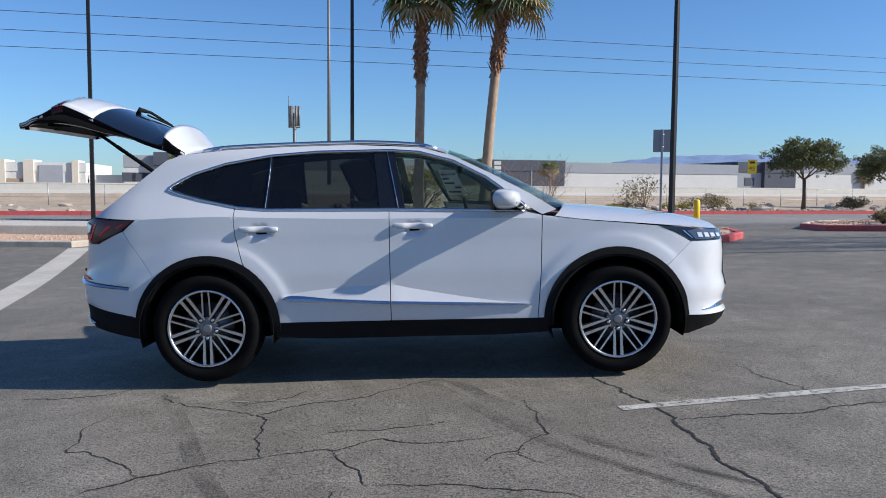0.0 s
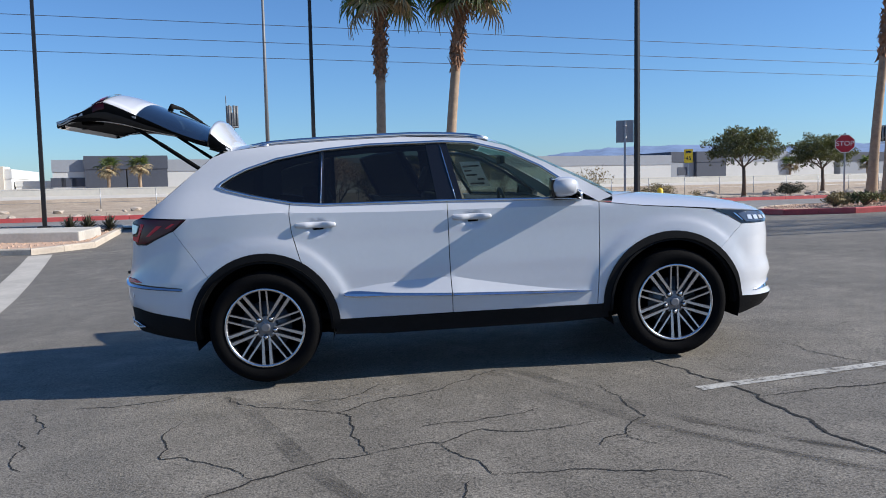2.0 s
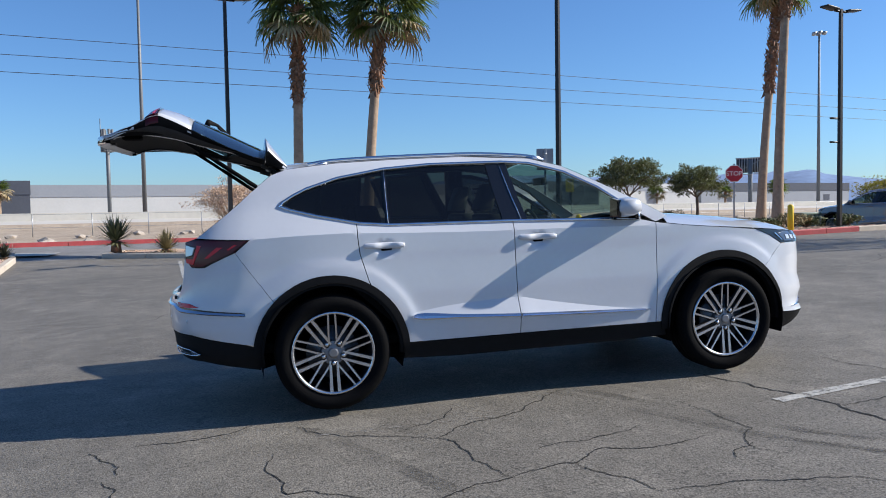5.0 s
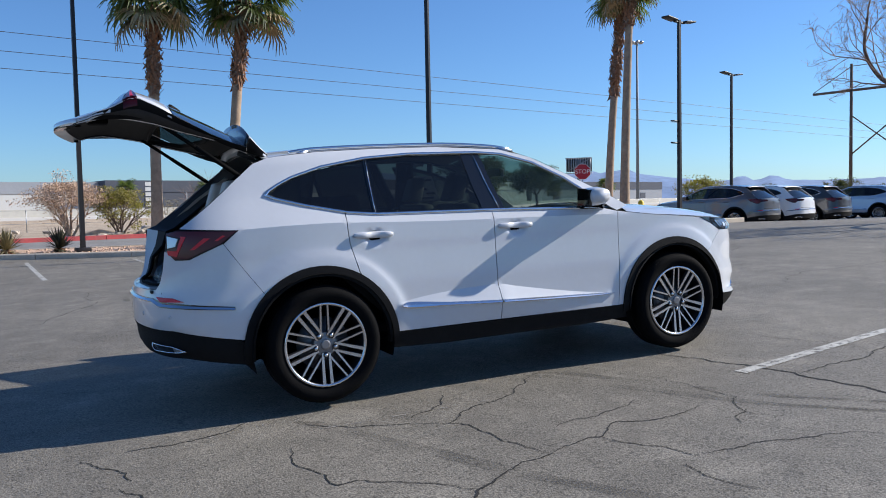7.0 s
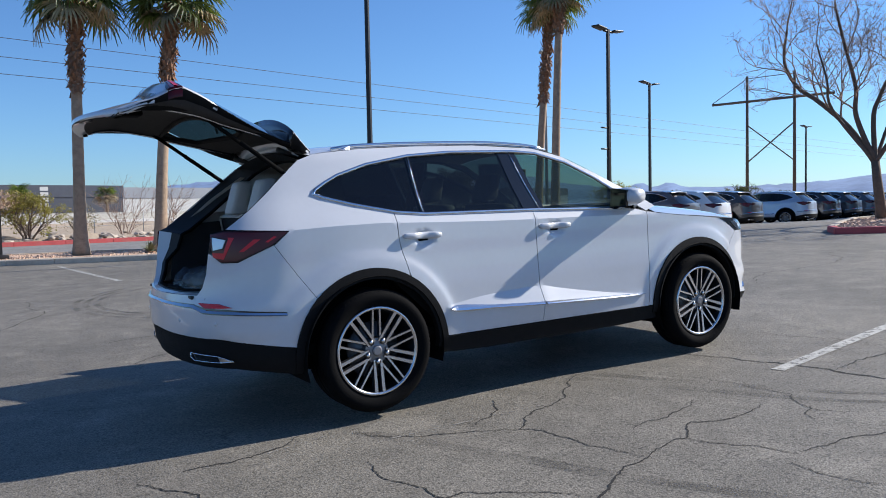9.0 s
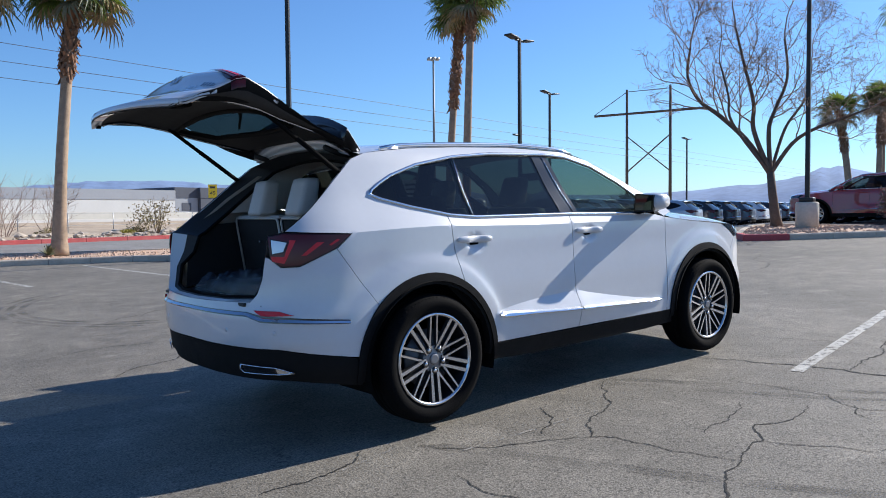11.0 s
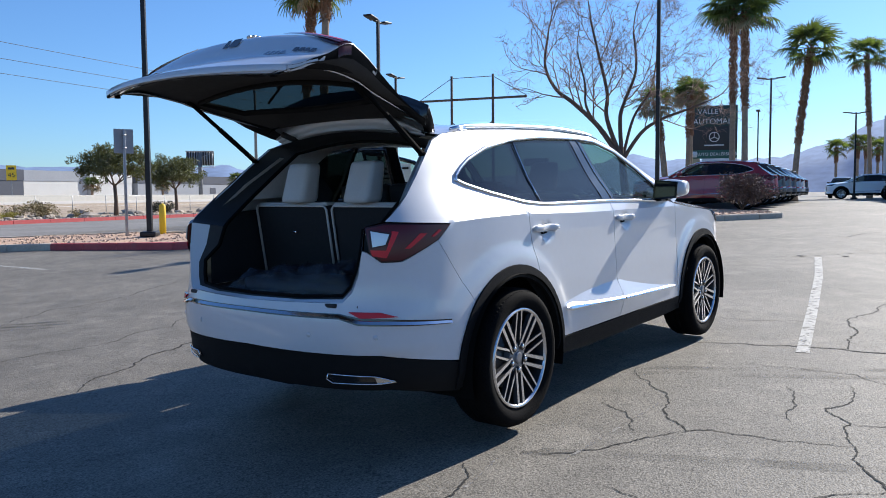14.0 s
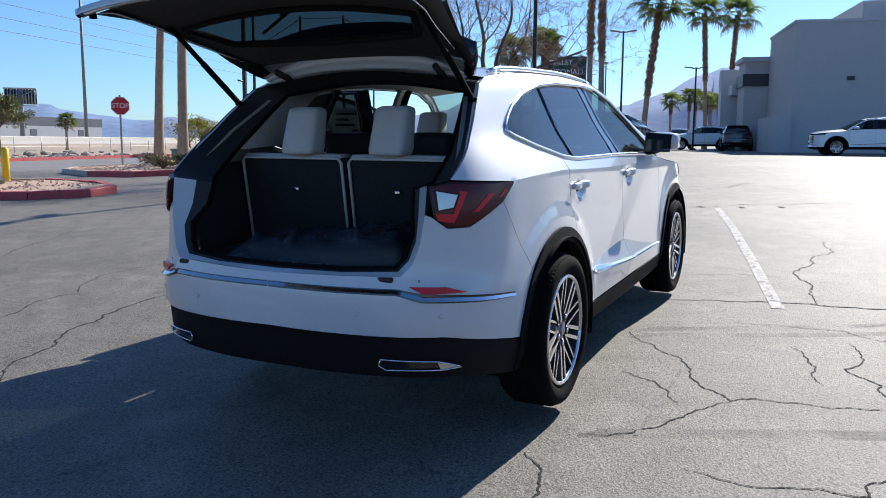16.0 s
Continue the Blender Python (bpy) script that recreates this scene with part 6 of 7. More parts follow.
HEAD = math.degrees(math.atan2(E2.y, E2.x))
row1 = [(-2.7, SILVER, "grey crossover parked in a row"), (0, WHITE2, "white crossover parked in a row"), (3.2, CHARCOAL, "charcoal crossover parked in a row"), (9.66, BLUEGREY, "silver-blue crossover beside an empty bay"), (13.1, BLACKP, "black crossover parked in a row"), (16.5, CHARCOAL, "charcoal crossover parked in a row"), (19.8, SILVER, "grey crossover parked in a row"), (23.0, WHITE2, "white crossover parked in a row"), (26.2, BLACKP, "black crossover parked in a row"), (29.4, SILVER, "grey crossover parked in a row"), (32.6, WHITE2, "white crossover parked in a row")]
for k, b, l in row1:
    park(22.96 + E1.x * k, 19.22 + E1.y * k, HEAD, b, l)
row2 = [(REDP, "dark red crossover parked at the end of a row"), (BLACKP, "black crossover parked in a row"), (SILVER, "grey crossover parked in a row"), (CHARCOAL, "charcoal crossover parked in a row"), (BLUEGREY, "silver-blue crossover parked in a row"), (WHITE2, "white crossover parked in a row"), (SILVER, "grey crossover parked in a row")]
for k, (b, l) in enumerate(row2):
    park(23.3 + .985 * 2.95 * k, 6.8 + .171 * 2.95 * k, HEAD, b, l)
park(36.5, -3.0, HEAD, WHITE2, "white crossover parked before the showroom")
park(52, 4.4, 10, BLACKP, "black crossover parked beside the showroom")
park(56, 7.2, HEAD, WHITE2, "white crossover parked near the palms")
park(66, 10.5, 190, CHARCOAL, "dark crossover parked far off")
for o in (parked, *parked.children_recursive):
    bpy.data.objects.remove(o)

# ---- showroom building ----
STUCCO = mat("grey_stucco", (.49, .475, .46), .9, vary=.05, scale=1.2, bump=.2, bump_scale=60)
STUCCO2 = mat("pale_grey_panel", (.52, .52, .53), .8, vary=.04, scale=1.0)
DARKBAND = mat("dark_fascia", (.03, .03, .033), .4)
bld = empty("showroom_building", pose(45.5, .7, .6, 0, 0, HEAD - 90), "grey stucco car showroom with flat parapets", "building")
part("wall", box_bm(0, 8, -24, 0, 0, 7.4), STUCCO, bld, smooth=False)
part("parapet", box_bm(-.06, 8.06, -24.06, .06, 7.4, 7.55), STUCCO2, bld, smooth=False)
part("upper_block", box_bm(3.2, 28, -26, -4.2, 7.2, 9.0), STUCCO, bld, smooth=False)
part("rear_wing", box_bm(8, 30, -24, -.4, 0, 6.6), STUCCO, bld, smooth=False)
part("low_wall", box_bm(-.3, 5, .01, 1.0, 0, 2.15), STUCCO, bld, smooth=False)
part("pier", box_bm(8.05, 11, -.4, 1.5, 0, 6.0), STUCCO, bld, smooth=False)
part("pier_band", box_bm(7.9, 11.1, -.4, 1.65, 4.4, 5.2), DARKBAND, bld, smooth=False)
part("pier_cap", box_bm(7.8, 11.2, -.4, 1.75, 6.0, 6.3), STUCCO2, bld, smooth=False)
part("canopy", box_bm(11, 14, -.4, 1.9, 4.0, 4.7), STUCCO2, bld, smooth=False)
part("glazing", box_bm(11, 13, -.4, .3, 0, 4.0), DARKBAND, bld, smooth=False)
part("entrance_slab", box_bm(13, 14.6, -.4, 2.4, 0, 5.9), STUCCO2, bld, smooth=False)
for yy in (-6, -12, -18):
    part("panel_joint", box_bm(-.012, 0, yy - .02, yy + .02, .2, 7.35), DARKBAND, bld, smooth=False)
part("wall_lamp", box_bm(-.12, 0, -3.2, -2.8, 4.2, 4.4, bevel=.02), DARKBAND, bld)
part("vent", box_bm(-.05, 0, -6.0, -5.4, 5.0, 5.4, bevel=.01), DARKBAND, bld)

# ---- highway, wall, far sheds ----
HWALL = mat("barrier_concrete", (.55, .52, .46), .85, vary=.08, scale=.3)
bw = empty("highway_barrier", Matrix(), "long pale concrete highway barrier", "barrier", kind="structure")
bm = bmesh.new()
rows = []
for p in range(-160, 221, 10):
    x, y = lot(p, 68)
    x2, y2 = lot(p, 68.5)
    z = zg(x, y)
    rows.append([(x, y, z - .3), (x, y, z + .62), (x2, y2, z + .62), (x2, y2, z - .3)])
part("wall", grid_bm(rows), HWALL, bw, smooth=False)

SHED = {"cream": mat("cream_wall", (.62, .56, .47), .9, vary=.05, scale=.3), "white": mat("white_shed_wall", (.60, .60, .58), .9, vary=.05, scale=.3), "grey": mat("grey_shed_band", (.32, .34, .37), .9, vary=.05, scale=.3), "tan": mat("tan_recess", (.36, .27, .18), .9, vary=.06, scale=.4), "dark": mat("dark_shed_wall", (.075, .085, .11), .8, vary=.1, scale=.3)}


def shed(p0, p1, q, h, wall, bandc, label, windows=0):
    root = empty("warehouse", Matrix.Translation((*lot(p0, q), .3)) @ Matrix.Rotation(radians(HEAD - 90), 4, "Z"), label, "building", "far warehouses")
    w = p1 - p0
    part("wall", box_bm(0, w, 0, 30, 0, h * .66), SHED[wall], root, smooth=False)
    part("parapet", box_bm(-.1, w + .1, -.1, 30, h * .66, h), SHED[bandc], root, smooth=False)
    for k in range(windows):
        x = (k + .5) * w / windows
        part("window", box_bm(x - 1.2, x + 1.2, -.08, .0, h * .25, h * .5), SHED["dark"], root, smooth=False)
    return root


mall = shed(-130, -28.6, 150, 4.8, "white", "white", "cream and white stucco store with square towers", 0)
for a, b in ((-60, -57.5), (-44.5, -41.6), (-38.7, -37.0), (-30.8, -29.7)):
    part("tower", box_bm(130 + a, 130 + b, -.5, 6, 0, 5.25, bevel=.03), SHED["cream"], mall, smooth=False)
part("grey_bay", box_bm(130 - 36.2, 130 - 32.3, -.25, 4, 0, 4.3), SHED["grey"], mall, smooth=False)
part("entrance", box_bm(130 - 41.6, 130 - 38.7, -.2, 0, 0, 1.9), SHED["tan"], mall, smooth=False)
for k in range(8):
    part("window", box_bm(20 + k * 8, 23 + k * 8, -.08, 0, .8, 2.4), SHED["dark"], mall, smooth=False)
shed(-28.3, -22.4, 152, 2.7, "white", "white", "low white outbuilding beyond the highway", 0)
shed(-22.1, -16.9, 150, 6.3, "white", "grey", "white office front with grey upper band", 3)
shed(-16.8, -10.0, 149, 6.9, "dark", "dark", "dark blue-grey warehouse front", 0)
shed(-9.8, -3.0, 149, 6.9, "dark", "dark", "dark blue-grey warehouse front", 0)
shed(-3.0, 39.8, 150, 6.2, "white", "grey", "long white warehouse with grey upper band", 0)
sh = shed(39.9, 61.8, 146, 6.4, "dark", "dark", "dark blue-grey painted warehouse with window strip", 0)
for k in range(5):
    part("window", box_bm(7.0, 8.4, -.12, .0, 1.6 + k * .95, 2.3 + k * .95), SHED["white"], sh, smooth=False)
part("wall_joint", box_bm(14.7, 14.95, -.06, 0, 0, 6.3), SHED["grey"], sh, smooth=False)
shed(62, 104, 150, 6.2, "white", "grey", "long white warehouse with grey upper band", 0)
shed(104, 110, 150, 6.9, "grey", "dark", "grey warehouse with dark parapet", 1)
shed(110.1, 118, 149, 6.9, "dark", "dark", "dark blue-grey warehouse front", 0)
shed(118.2, 136.8, 151, 6.9, "white", "grey", "white warehouse with grey upper band", 0)
shed(137, 150, 150, 6.4, "white", "white", "plain white warehouse beyond the highway", 0)
shed(152, 210, 150, 6.5, "grey", "dark", "grey warehouse with dark parapet", 3)
for k, (p, h) in enumerate(((-12.3, 4.6), (-7.4, 4.8), (41.6, 4.4), (56.2, 4.4), (128, 3.6), (150, 3.8))):
    palm(*lot(p, 140), h, (0, 0), .30, 240 + k, 24, 1.5, .35, 0, .5)

# ---- overhead wires and masts ----
WIRE = mat("dark_wire", (.03, .03, .035), .6)
for i, z in enumerate((10.15, 9.2, 8.35)):
    pts = [Vector((*lot(p, 39.8), z)) for p in range(-160, 221, 20)]
    w = part("power_line", tube_bm(pts, .018, 4), WIRE)
    tagged(w, "thin black overhead power line", "power line", "power lines")
for x, y, h, lab in ((-16.9, 114.6, 36, "tall thin steel highway mast"), (91.7, 113, 29.5, "tall highway light mast with ring of lamps")):
    r = empty("light_mast", pose(x, y, .4), lab, "mast", "highway masts")
    part("pole", tube_bm([(0, 0, 0), (0, 0, h)], [.32, .16], 10), GREYPOLE, r)
    for k in range(6):
        a = k * math.pi / 3
        part("lamp_head", box_bm(math.cos(a) * .9 - .25, math.cos(a) * .9 + .25, math.sin(a) * .9 - .25, math.sin(a) * .9 + .25, h - .4, h), GALV, r)
    part("lamp_ring", tube_bm([(.7 * math.cos(a), .7 * math.sin(a), h - .2) for a in np.linspace(0, 6.2832, 13)], .05, 5), GALV, r)
hf = empty("power_pylon", pose(89, 63, .5, 0, 0, -75), "dark H-frame power pylon with cross bracing", "pylon")
for s in (-3.1, 3.1):
    part("pole", tube_bm([(s, 0, 0), (s, 0, 17.5)], [.24, .18], 8), BARK, hf)
part("crossarm", box_bm(-8, 8, -.12, .12, 14.0, 14.3), BARK, hf)
part("brace", tube_bm([(-3.1, 0, 6), (3.1, 0, 11)], .09, 6), BARK, hf)
part("brace", tube_bm([(3.1, 0, 6), (-3.1, 0, 11)], .09, 6), BARK, hf)
part("tie", tube_bm([(-8, 0, 14.3), (-3.1, 0, 17.2), (3.1, 0, 17.2), (8, 0, 14.3)], .05, 5), BARK, hf)

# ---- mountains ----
# distance haze is put into the hills' blue base colour
HILL = mat("haze_blue_hills", (.15, .225, .37), 1.0, vary=.25, scale=.004)
RIDGE = crom([-180, -60, -40, -10, 8, 12, 15, 18, 22, 26, 30, 36, 37.6, 39, 42, 44, 45.2, 46.1, 47.2, 48, 50, 57, 59.4, 61.5, 63, 65, 66.8, 68, 70, 73.8, 78.5, 80.3, 82, 86, 95, 110, 180], [1, .5, .5, .5, .9, 1.8, 2.1, 2.3, 2.2, 1.95, 2.0, 2.05, 2.1, 1.8, 1.4, 1.2, 1.5, 1.2, 1.5, 1.2, 1.1, 1.3, 1.6, 1.7, 1.9, 2.6, 2.6, 2.25, 2.3, 2.2, 3.2, 4.1, 4.7, 5.2, 5, 3, 1])
rows = [[], [], [], []]
for k in range(721):
    az = -180 + k * .5
    e = max(.15, RIDGE(az) * (1 + .07 * noise.noise((az * .6, 3, 0)) + .07 * noise.noise((az * 2.1, 8, 0))))
    R = 2600
    s, c = math.sin(radians(az)), math.cos(radians(az))
    hgt = R * math.tan(radians(e))
    rows[0].append((s * R * .82, c * R * .82, -5))
    rows[1].append((s * R * .90, c * R * .90, hgt * (.45 + .2 * noise.noise((az * .8, 1, 0)))))
    rows[2].append((s * R, c * R, hgt))
    rows[3].append((s * R * 1.1, c * R * 1.1, -5))
tagged(part("backdrop", grid_bm(rows), HILL), "desert mountains coloured blue-grey for distance haze", "mountains", kind="structure")

# ---- cracks and tyre marks in the asphalt ----
CRACKM = mat("crack_filler", (.012, .0115, .011), .95, vary=.4, scale=20)


def crack(pts, w, seed):
    """A ragged split in the asphalt that follows a few points."""
    rnd = random.Random(seed)
    line = [Vector(p) for p in pts]
    for it in range(5):
        out = [line[0]]
        for a, b in zip(line, line[1:]):
            d = b - a
            n = Vector((-d.y, d.x))
            out += [a.lerp(b, .5) + n * rnd.uniform(-.13, .13), b]
        line = out
    rows = []
    m = len(line) - 1
    for i, p in enumerate(line):
        d = line[min(i + 1, m)] - line[max(i - 1, 0)]
        n = Vector((-d.y, d.x)).normalized() if d.length > 1e-9 else Vector((0, 1))
        ww = .72 * w * (.35 + .65 * math.sin(math.pi * min(1, max(0, (i + .5) / (m + 1)))) ** .5) * rnd.uniform(.45, 1.35)
        rows.append([(p.x + n.x * s * ww / 2, p.y + n.y * s * ww / 2, zg(p.x, p.y) + .003) for s in (-1, 1)])
    tagged(part("crack", grid_bm(rows), CRACKM), "ragged dark crack in the asphalt", "crack", "asphalt cracks", "structure")


crack([(0.22, -0.89), (-0.06, -1.09), (-0.29, -1.31), (-0.55, -1.41), (-0.94, -1.68), (-0.85, -1.79), (-0.83, -2.02), (-0.79, -2.26), (-0.73, -2.48)], 0.014, 200)
crack([(-0.73, -2.48), (-1.1, -2.61), (-1.19, -2.68), (-1.36, -2.81), (-1.48, -2.91)], 0.02, 201)
crack([(-0.73, -2.48), (-0.36, -2.39), (-0.12, -2.21), (0.0, -2.29), (0.46, -2.24)], 0.014, 202)
crack([(-0.38, -2.4), (-0.28, -2.61), (-0.14, -2.92)], 0.012, 205)
crack([(-1.69, -1.1), (-1.57, -1.32), (-1.37, -1.44), (-0.95, -1.69)], 0.013, 206)
crack([(-1.99, -0.94), (-2.13, -1.07), (-2.41, -1.13), (-2.55, -1.12), (-2.7, -1.13)], 0.016, 207)
crack([(-1.87, -1.6), (-1.91, -1.93), (-1.84, -2.18), (-1.82, -2.3), (-1.7, -2.3), (-1.53, -2.44), (-1.26, -2.71)], 0.013, 208)
crack([(0.25, -1.9), (-0.14, -2.06), (-0.47, -2.11)], 0.012, 209)
crack([(-0.68, -1.05), (-0.8, -1.27), (-1.08, -1.44)], 0.012, 210)
crack([(-2.93, -1.16), (-2.79, -1.39), (-2.7, -1.66)], 0.013, 212)
crack([(0.72, -1.5), (0.78, -1.79), (0.79, -2.21), (0.59, -2.53), (0.72, -2.69)], 0.011, 213)
crack([(-0.28, -2.96), (-0.32, -3.13), (-0.23, -3.39)], 0.011, 214)
crack([(0.64, -2.44), (0.42, -2.62)], 0.012, 215)
crack([(-0.12, -2.9), (0.06, -2.93), (0.26, -2.92), (0.39, -2.98), (0.6, -3.01), (0.78, -3.08), (0.85, -3.18)], 0.012, 216)
crack([(-2.76, -1.75), (-2.66, -2.11), (-2.52, -2.32)], 0.012, 217)
crack([(1.25, -0.84), (1.38, -1.26), (1.41, -1.5), (1.5, -1.73), (1.55, -1.98), (1.55, -2.33), (1.56, -2.61), (1.6, -2.85), (1.64, -3.09), (1.67, -3.25), (1.74, -3.8)], 0.028, 218)
crack([(1.56, -2.02), (1.9, -1.95), (2.5, -1.85), (3.71, -1.9), (4.9, -2.0)], 0.017, 204)
crack([(2.36, -0.68), (2.47, -1.21), (2.55, -1.38), (2.56, -1.8)], 0.013, 221)
crack([(0.4, 2.9), (-0.4, 2.93), (-1.15, 2.72), (-1.89, 2.41), (-2.33, 2.12)], 0.020, 222)
crack([(-2.9, 3.4), (-1.4, 3.5), (0.3, 4.1), (2.0, 4.0)], 0.014, 115)
crack([(-4.6, 4.2), (-3.3, 5.1), (-2.6, 6.9), (-2.7, 8.8)], 0.02, 116)
crack([(-2.0, 5.2), (-0.6, 5.9), (0.6, 6.1), (2.4, 7.2)], 0.018, 117)
crack([(5.2, 1.4), (6.6, 2.0), (8.2, 2.2), (10.2, 3.4)], 0.022, 119)
crack([(6.0, 4.6), (8.0, 5.2), (9.6, 6.6)], 0.024, 120)
crack([(7.7, 0.1), (8.4, -0.6), (9.0, -1.6), (9.8, -2.9), (11.5, -5.0)], 0.03, 121)
crack([(10.8, 0.6), (11.6, -0.1), (12.9, -0.4)], 0.03, 122)
for i, (x, y) in enumerate(((7.95, -.15), (8.1, -.75), (8.35, -1.3))):
    bm = bmesh.new()
    rnd = random.Random(i)
    ring = []
    for a in np.linspace(0, 6.28, 22, endpoint=False):
        k = .35 + .9 * abs(noise.noise((math.cos(a) * 1.6 + i * 5, math.sin(a) * 1.6, 3)))
        ring.append(bm.verts.new((x + .15 * k * math.cos(a) + .05 * math.sin(a), y + .10 * k * math.sin(a), zg(x, y) + .004)))
    bm.faces.new(ring)
    tagged(part("pothole", bm, CRACKM, smooth=False), "small dark broken patch in asphalt", "pothole", kind="structure")

MARK = bpy.data.materials.new("tyre_mark")
MARK.use_nodes = True
N, L = MARK.node_tree.nodes, MARK.node_tree.links
N["Principled BSDF"].inputs["Base Color"].default_value = (.05, .048, .045, 1)
N["Principled BSDF"].inputs["Roughness"].default_value = .8
nz = N.new("ShaderNodeTexNoise")
nz.inputs["Scale"].default_value, nz.inputs["Detail"].default_value = 2.2, 9
mr = N.new("ShaderNodeMapRange")
mr.inputs["From Min"].default_value, mr.inputs["From Max"].default_value = .38, .68
mr.inputs["To Max"].default_value = .34
L.new(N.new("ShaderNodeTexCoord").outputs["Object"], nz.inputs["Vector"])
L.new(nz.outputs["Fac"], mr.inputs["Value"])
L.new(mr.outputs[0], N["Principled BSDF"].inputs["Alpha"])
for pts in ([(.1, -.95), (.37, -1.53), (.58, -1.99), (.84, -2.47), (1.17, -2.86), (1.5, -3.25)], [(.28, -.95), (.55, -1.5), (.78, -1.95), (1.04, -2.4), (1.37, -2.78), (1.7, -3.1)], [(-1.66, -1.13), (-1.25, -2.06), (-1.01, -2.64), (-.7, -3.2)]):
    for o in (-.055, 0, .055):
        band("tyre_mark", [(x + o, y - o * .6) for x, y in pts], .035, MARK, "dark skid mark on the asphalt", "tyre mark", lift=.0025, step=.15)
for r0 in (1.7, 1.85, 2.0):
    band("tyre_mark", [(-.2 + r0 * math.cos(a), 7.0 + r0 * 1.3 * math.sin(a)) for a in np.linspace(1.9, 4.3, 14)], .09, MARK, "dark curved skid mark on asphalt", "tyre mark", lift=.0025, step=.3)

# ---- wrapped bundle in the boot ----
PLASTIC = bpy.data.materials.new("clear_plastic_film")
PLASTIC.use_nodes = True
N, L = PLASTIC.node_tree.nodes, PLASTIC.node_tree.links
b = N["Principled BSDF"]
b.inputs["Base Color"].default_value = (.035, .042, .055, 1)
b.inputs["Roughness"].default_value = .05
b.inputs["Specular IOR Level"].default_value = .8
film = N.new("ShaderNodeBsdfTransparent")
film.inputs["Color"].default_value = (.93, .95, .97, 1)
fold = N.new("ShaderNodeTexNoise")
fold.inputs["Scale"].default_value, fold.inputs["Detail"].default_value, fold.inputs["Distortion"].default_value = 9, 4, 1.2
L.new(N.new("ShaderNodeTexCoord").outputs["Object"], fold.inputs["Vector"])
crumple = N.new("ShaderNodeBump")
crumple.inputs["Strength"].default_value, crumple.inputs["Distance"].default_value = 1.0, .05
L.new(fold.outputs["Fac"], crumple.inputs["Height"])
L.new(crumple.outputs[0], b.inputs["Normal"])
half_seen = N.new("ShaderNodeMixShader")
half_seen.inputs[0].default_value = .42
L.new(film.outputs[0], half_seen.inputs[1])
L.new(b.outputs[0], half_seen.inputs[2])
L.new(half_seen.outputs[0], N["Material Output"].inputs["Surface"])
bun = empty("wrapped_floor_mats", suv.matrix_world @ pose(-2.13, -.10, .785), "dark floor mats wrapped in clear plastic", "floor mats")
part("mats", box_bm(-.17, .17, -.40, .40, 0, .075, bevel=.03), TRIM, bun)


def ridged(x, y, k):
    """Sharp folds: one where the noise crosses zero."""
    return (1 - min(1, abs(noise.noise((x, y, k))) * 2.4)) ** 2


rows = []
for i in range(41):
    row = []
    for j in range(90):
        u, v = i / 40 * 2 - 1, j / 89 * 2 - 1
        e = max(0, 1 - max(abs(u), abs(v)) ** 5)
        heap = .085 + .055 * smooth01(.1, -.75, v)
        z = e * (heap + .040 * ridged(u * 1.3 + v * .5, v * 2.6, 2) + .020 * ridged(u * 3.1, v * 5.5 + u, 6) + .008 * ridged(u * 6, v * 11, 9))
        row.append((u * .23 + .025 * noise.noise((v * 5, u, 1)), v * .50 + .03 * noise.noise((u * 4, v * 2, 7)), z + .006))
    rows.append(row)
part("plastic_wrap", grid_bm(rows), PLASTIC, bun, "crumpled clear plastic wrap")
tag = empty("paper_tag", suv.matrix_world @ pose(-2.33, -.05, .79, 0, 0, 8), "white paper tag on boot floor", "tag")
part("sheet", box_bm(-.02, .02, -.07, .07, 0, .003), SIGNWHITE, tag)

# ---- roadside sign of the dealers' row ----
sg = empty("pylon_sign", pose(64.05, 20.2, .75, 0, 0, -72), "dark pylon sign on two tan posts", "sign")
TANPOST = mat("tan_post", (.45, .36, .24), .8, vary=.1, scale=2)
for s in (-1.45, 1.45):
    part("post", box_bm(s - .3, s + .3, -.2, .2, 0, 3.5, bevel=.02), TANPOST, sg)
part("board", box_bm(-1.85, 1.85, -.25, .25, 4.1, 7.75, bevel=.04), DARKBAND, sg)
part("name_board", box_bm(-1.85, 1.85, -.28, .28, 6.1, 7.85, bevel=.03), mat("sign_dark_green", (.02, .055, .05), .5), sg)
part("lower_board", box_bm(-1.85, 1.85, -.28, .28, 3.4, 4.1, bevel=.03), mat("sign_green", (.03, .12, .09), .5), sg)
part("base_board", box_bm(-1.0, 1.85, -.27, .27, 2.6, 3.38, bevel=.03), SIGNWHITE, sg)
lettering("AUTOMALL", sg, .66, (0, -.29, 6.5), SIGNWHITE)
lettering("AUTO DEALERSHIPS", sg, .37, (.18, -.29, 3.74), SIGNWHITE)
part("badge_bar", box_bm(-1.75, -1.38, -.29, -.27, 3.5, 4.0), SIGNWHITE, sg)
part("badge_ring", tube_bm([(.40 * math.cos(a), -.27, 5.2 + .40 * math.sin(a)) for a in np.linspace(0, 2 * math.pi, 25)], .035, 6), SIGNWHITE, sg)
for a in (90, 210, 330):
    part("badge_spoke", tube_bm([(0, -.27, 5.2), (.40 * math.cos(radians(a)), -.27, 5.2 + .40 * math.sin(radians(a)))], .03, 5), SIGNWHITE, sg)
part("badge_bar", box_bm(-.8, .8, -.28, -.25, 4.45, 4.56), SIGNWHITE, sg)
lettering("VALLEY", sg, .60, (-.35, -.29, 7.33), SIGNWHITE)

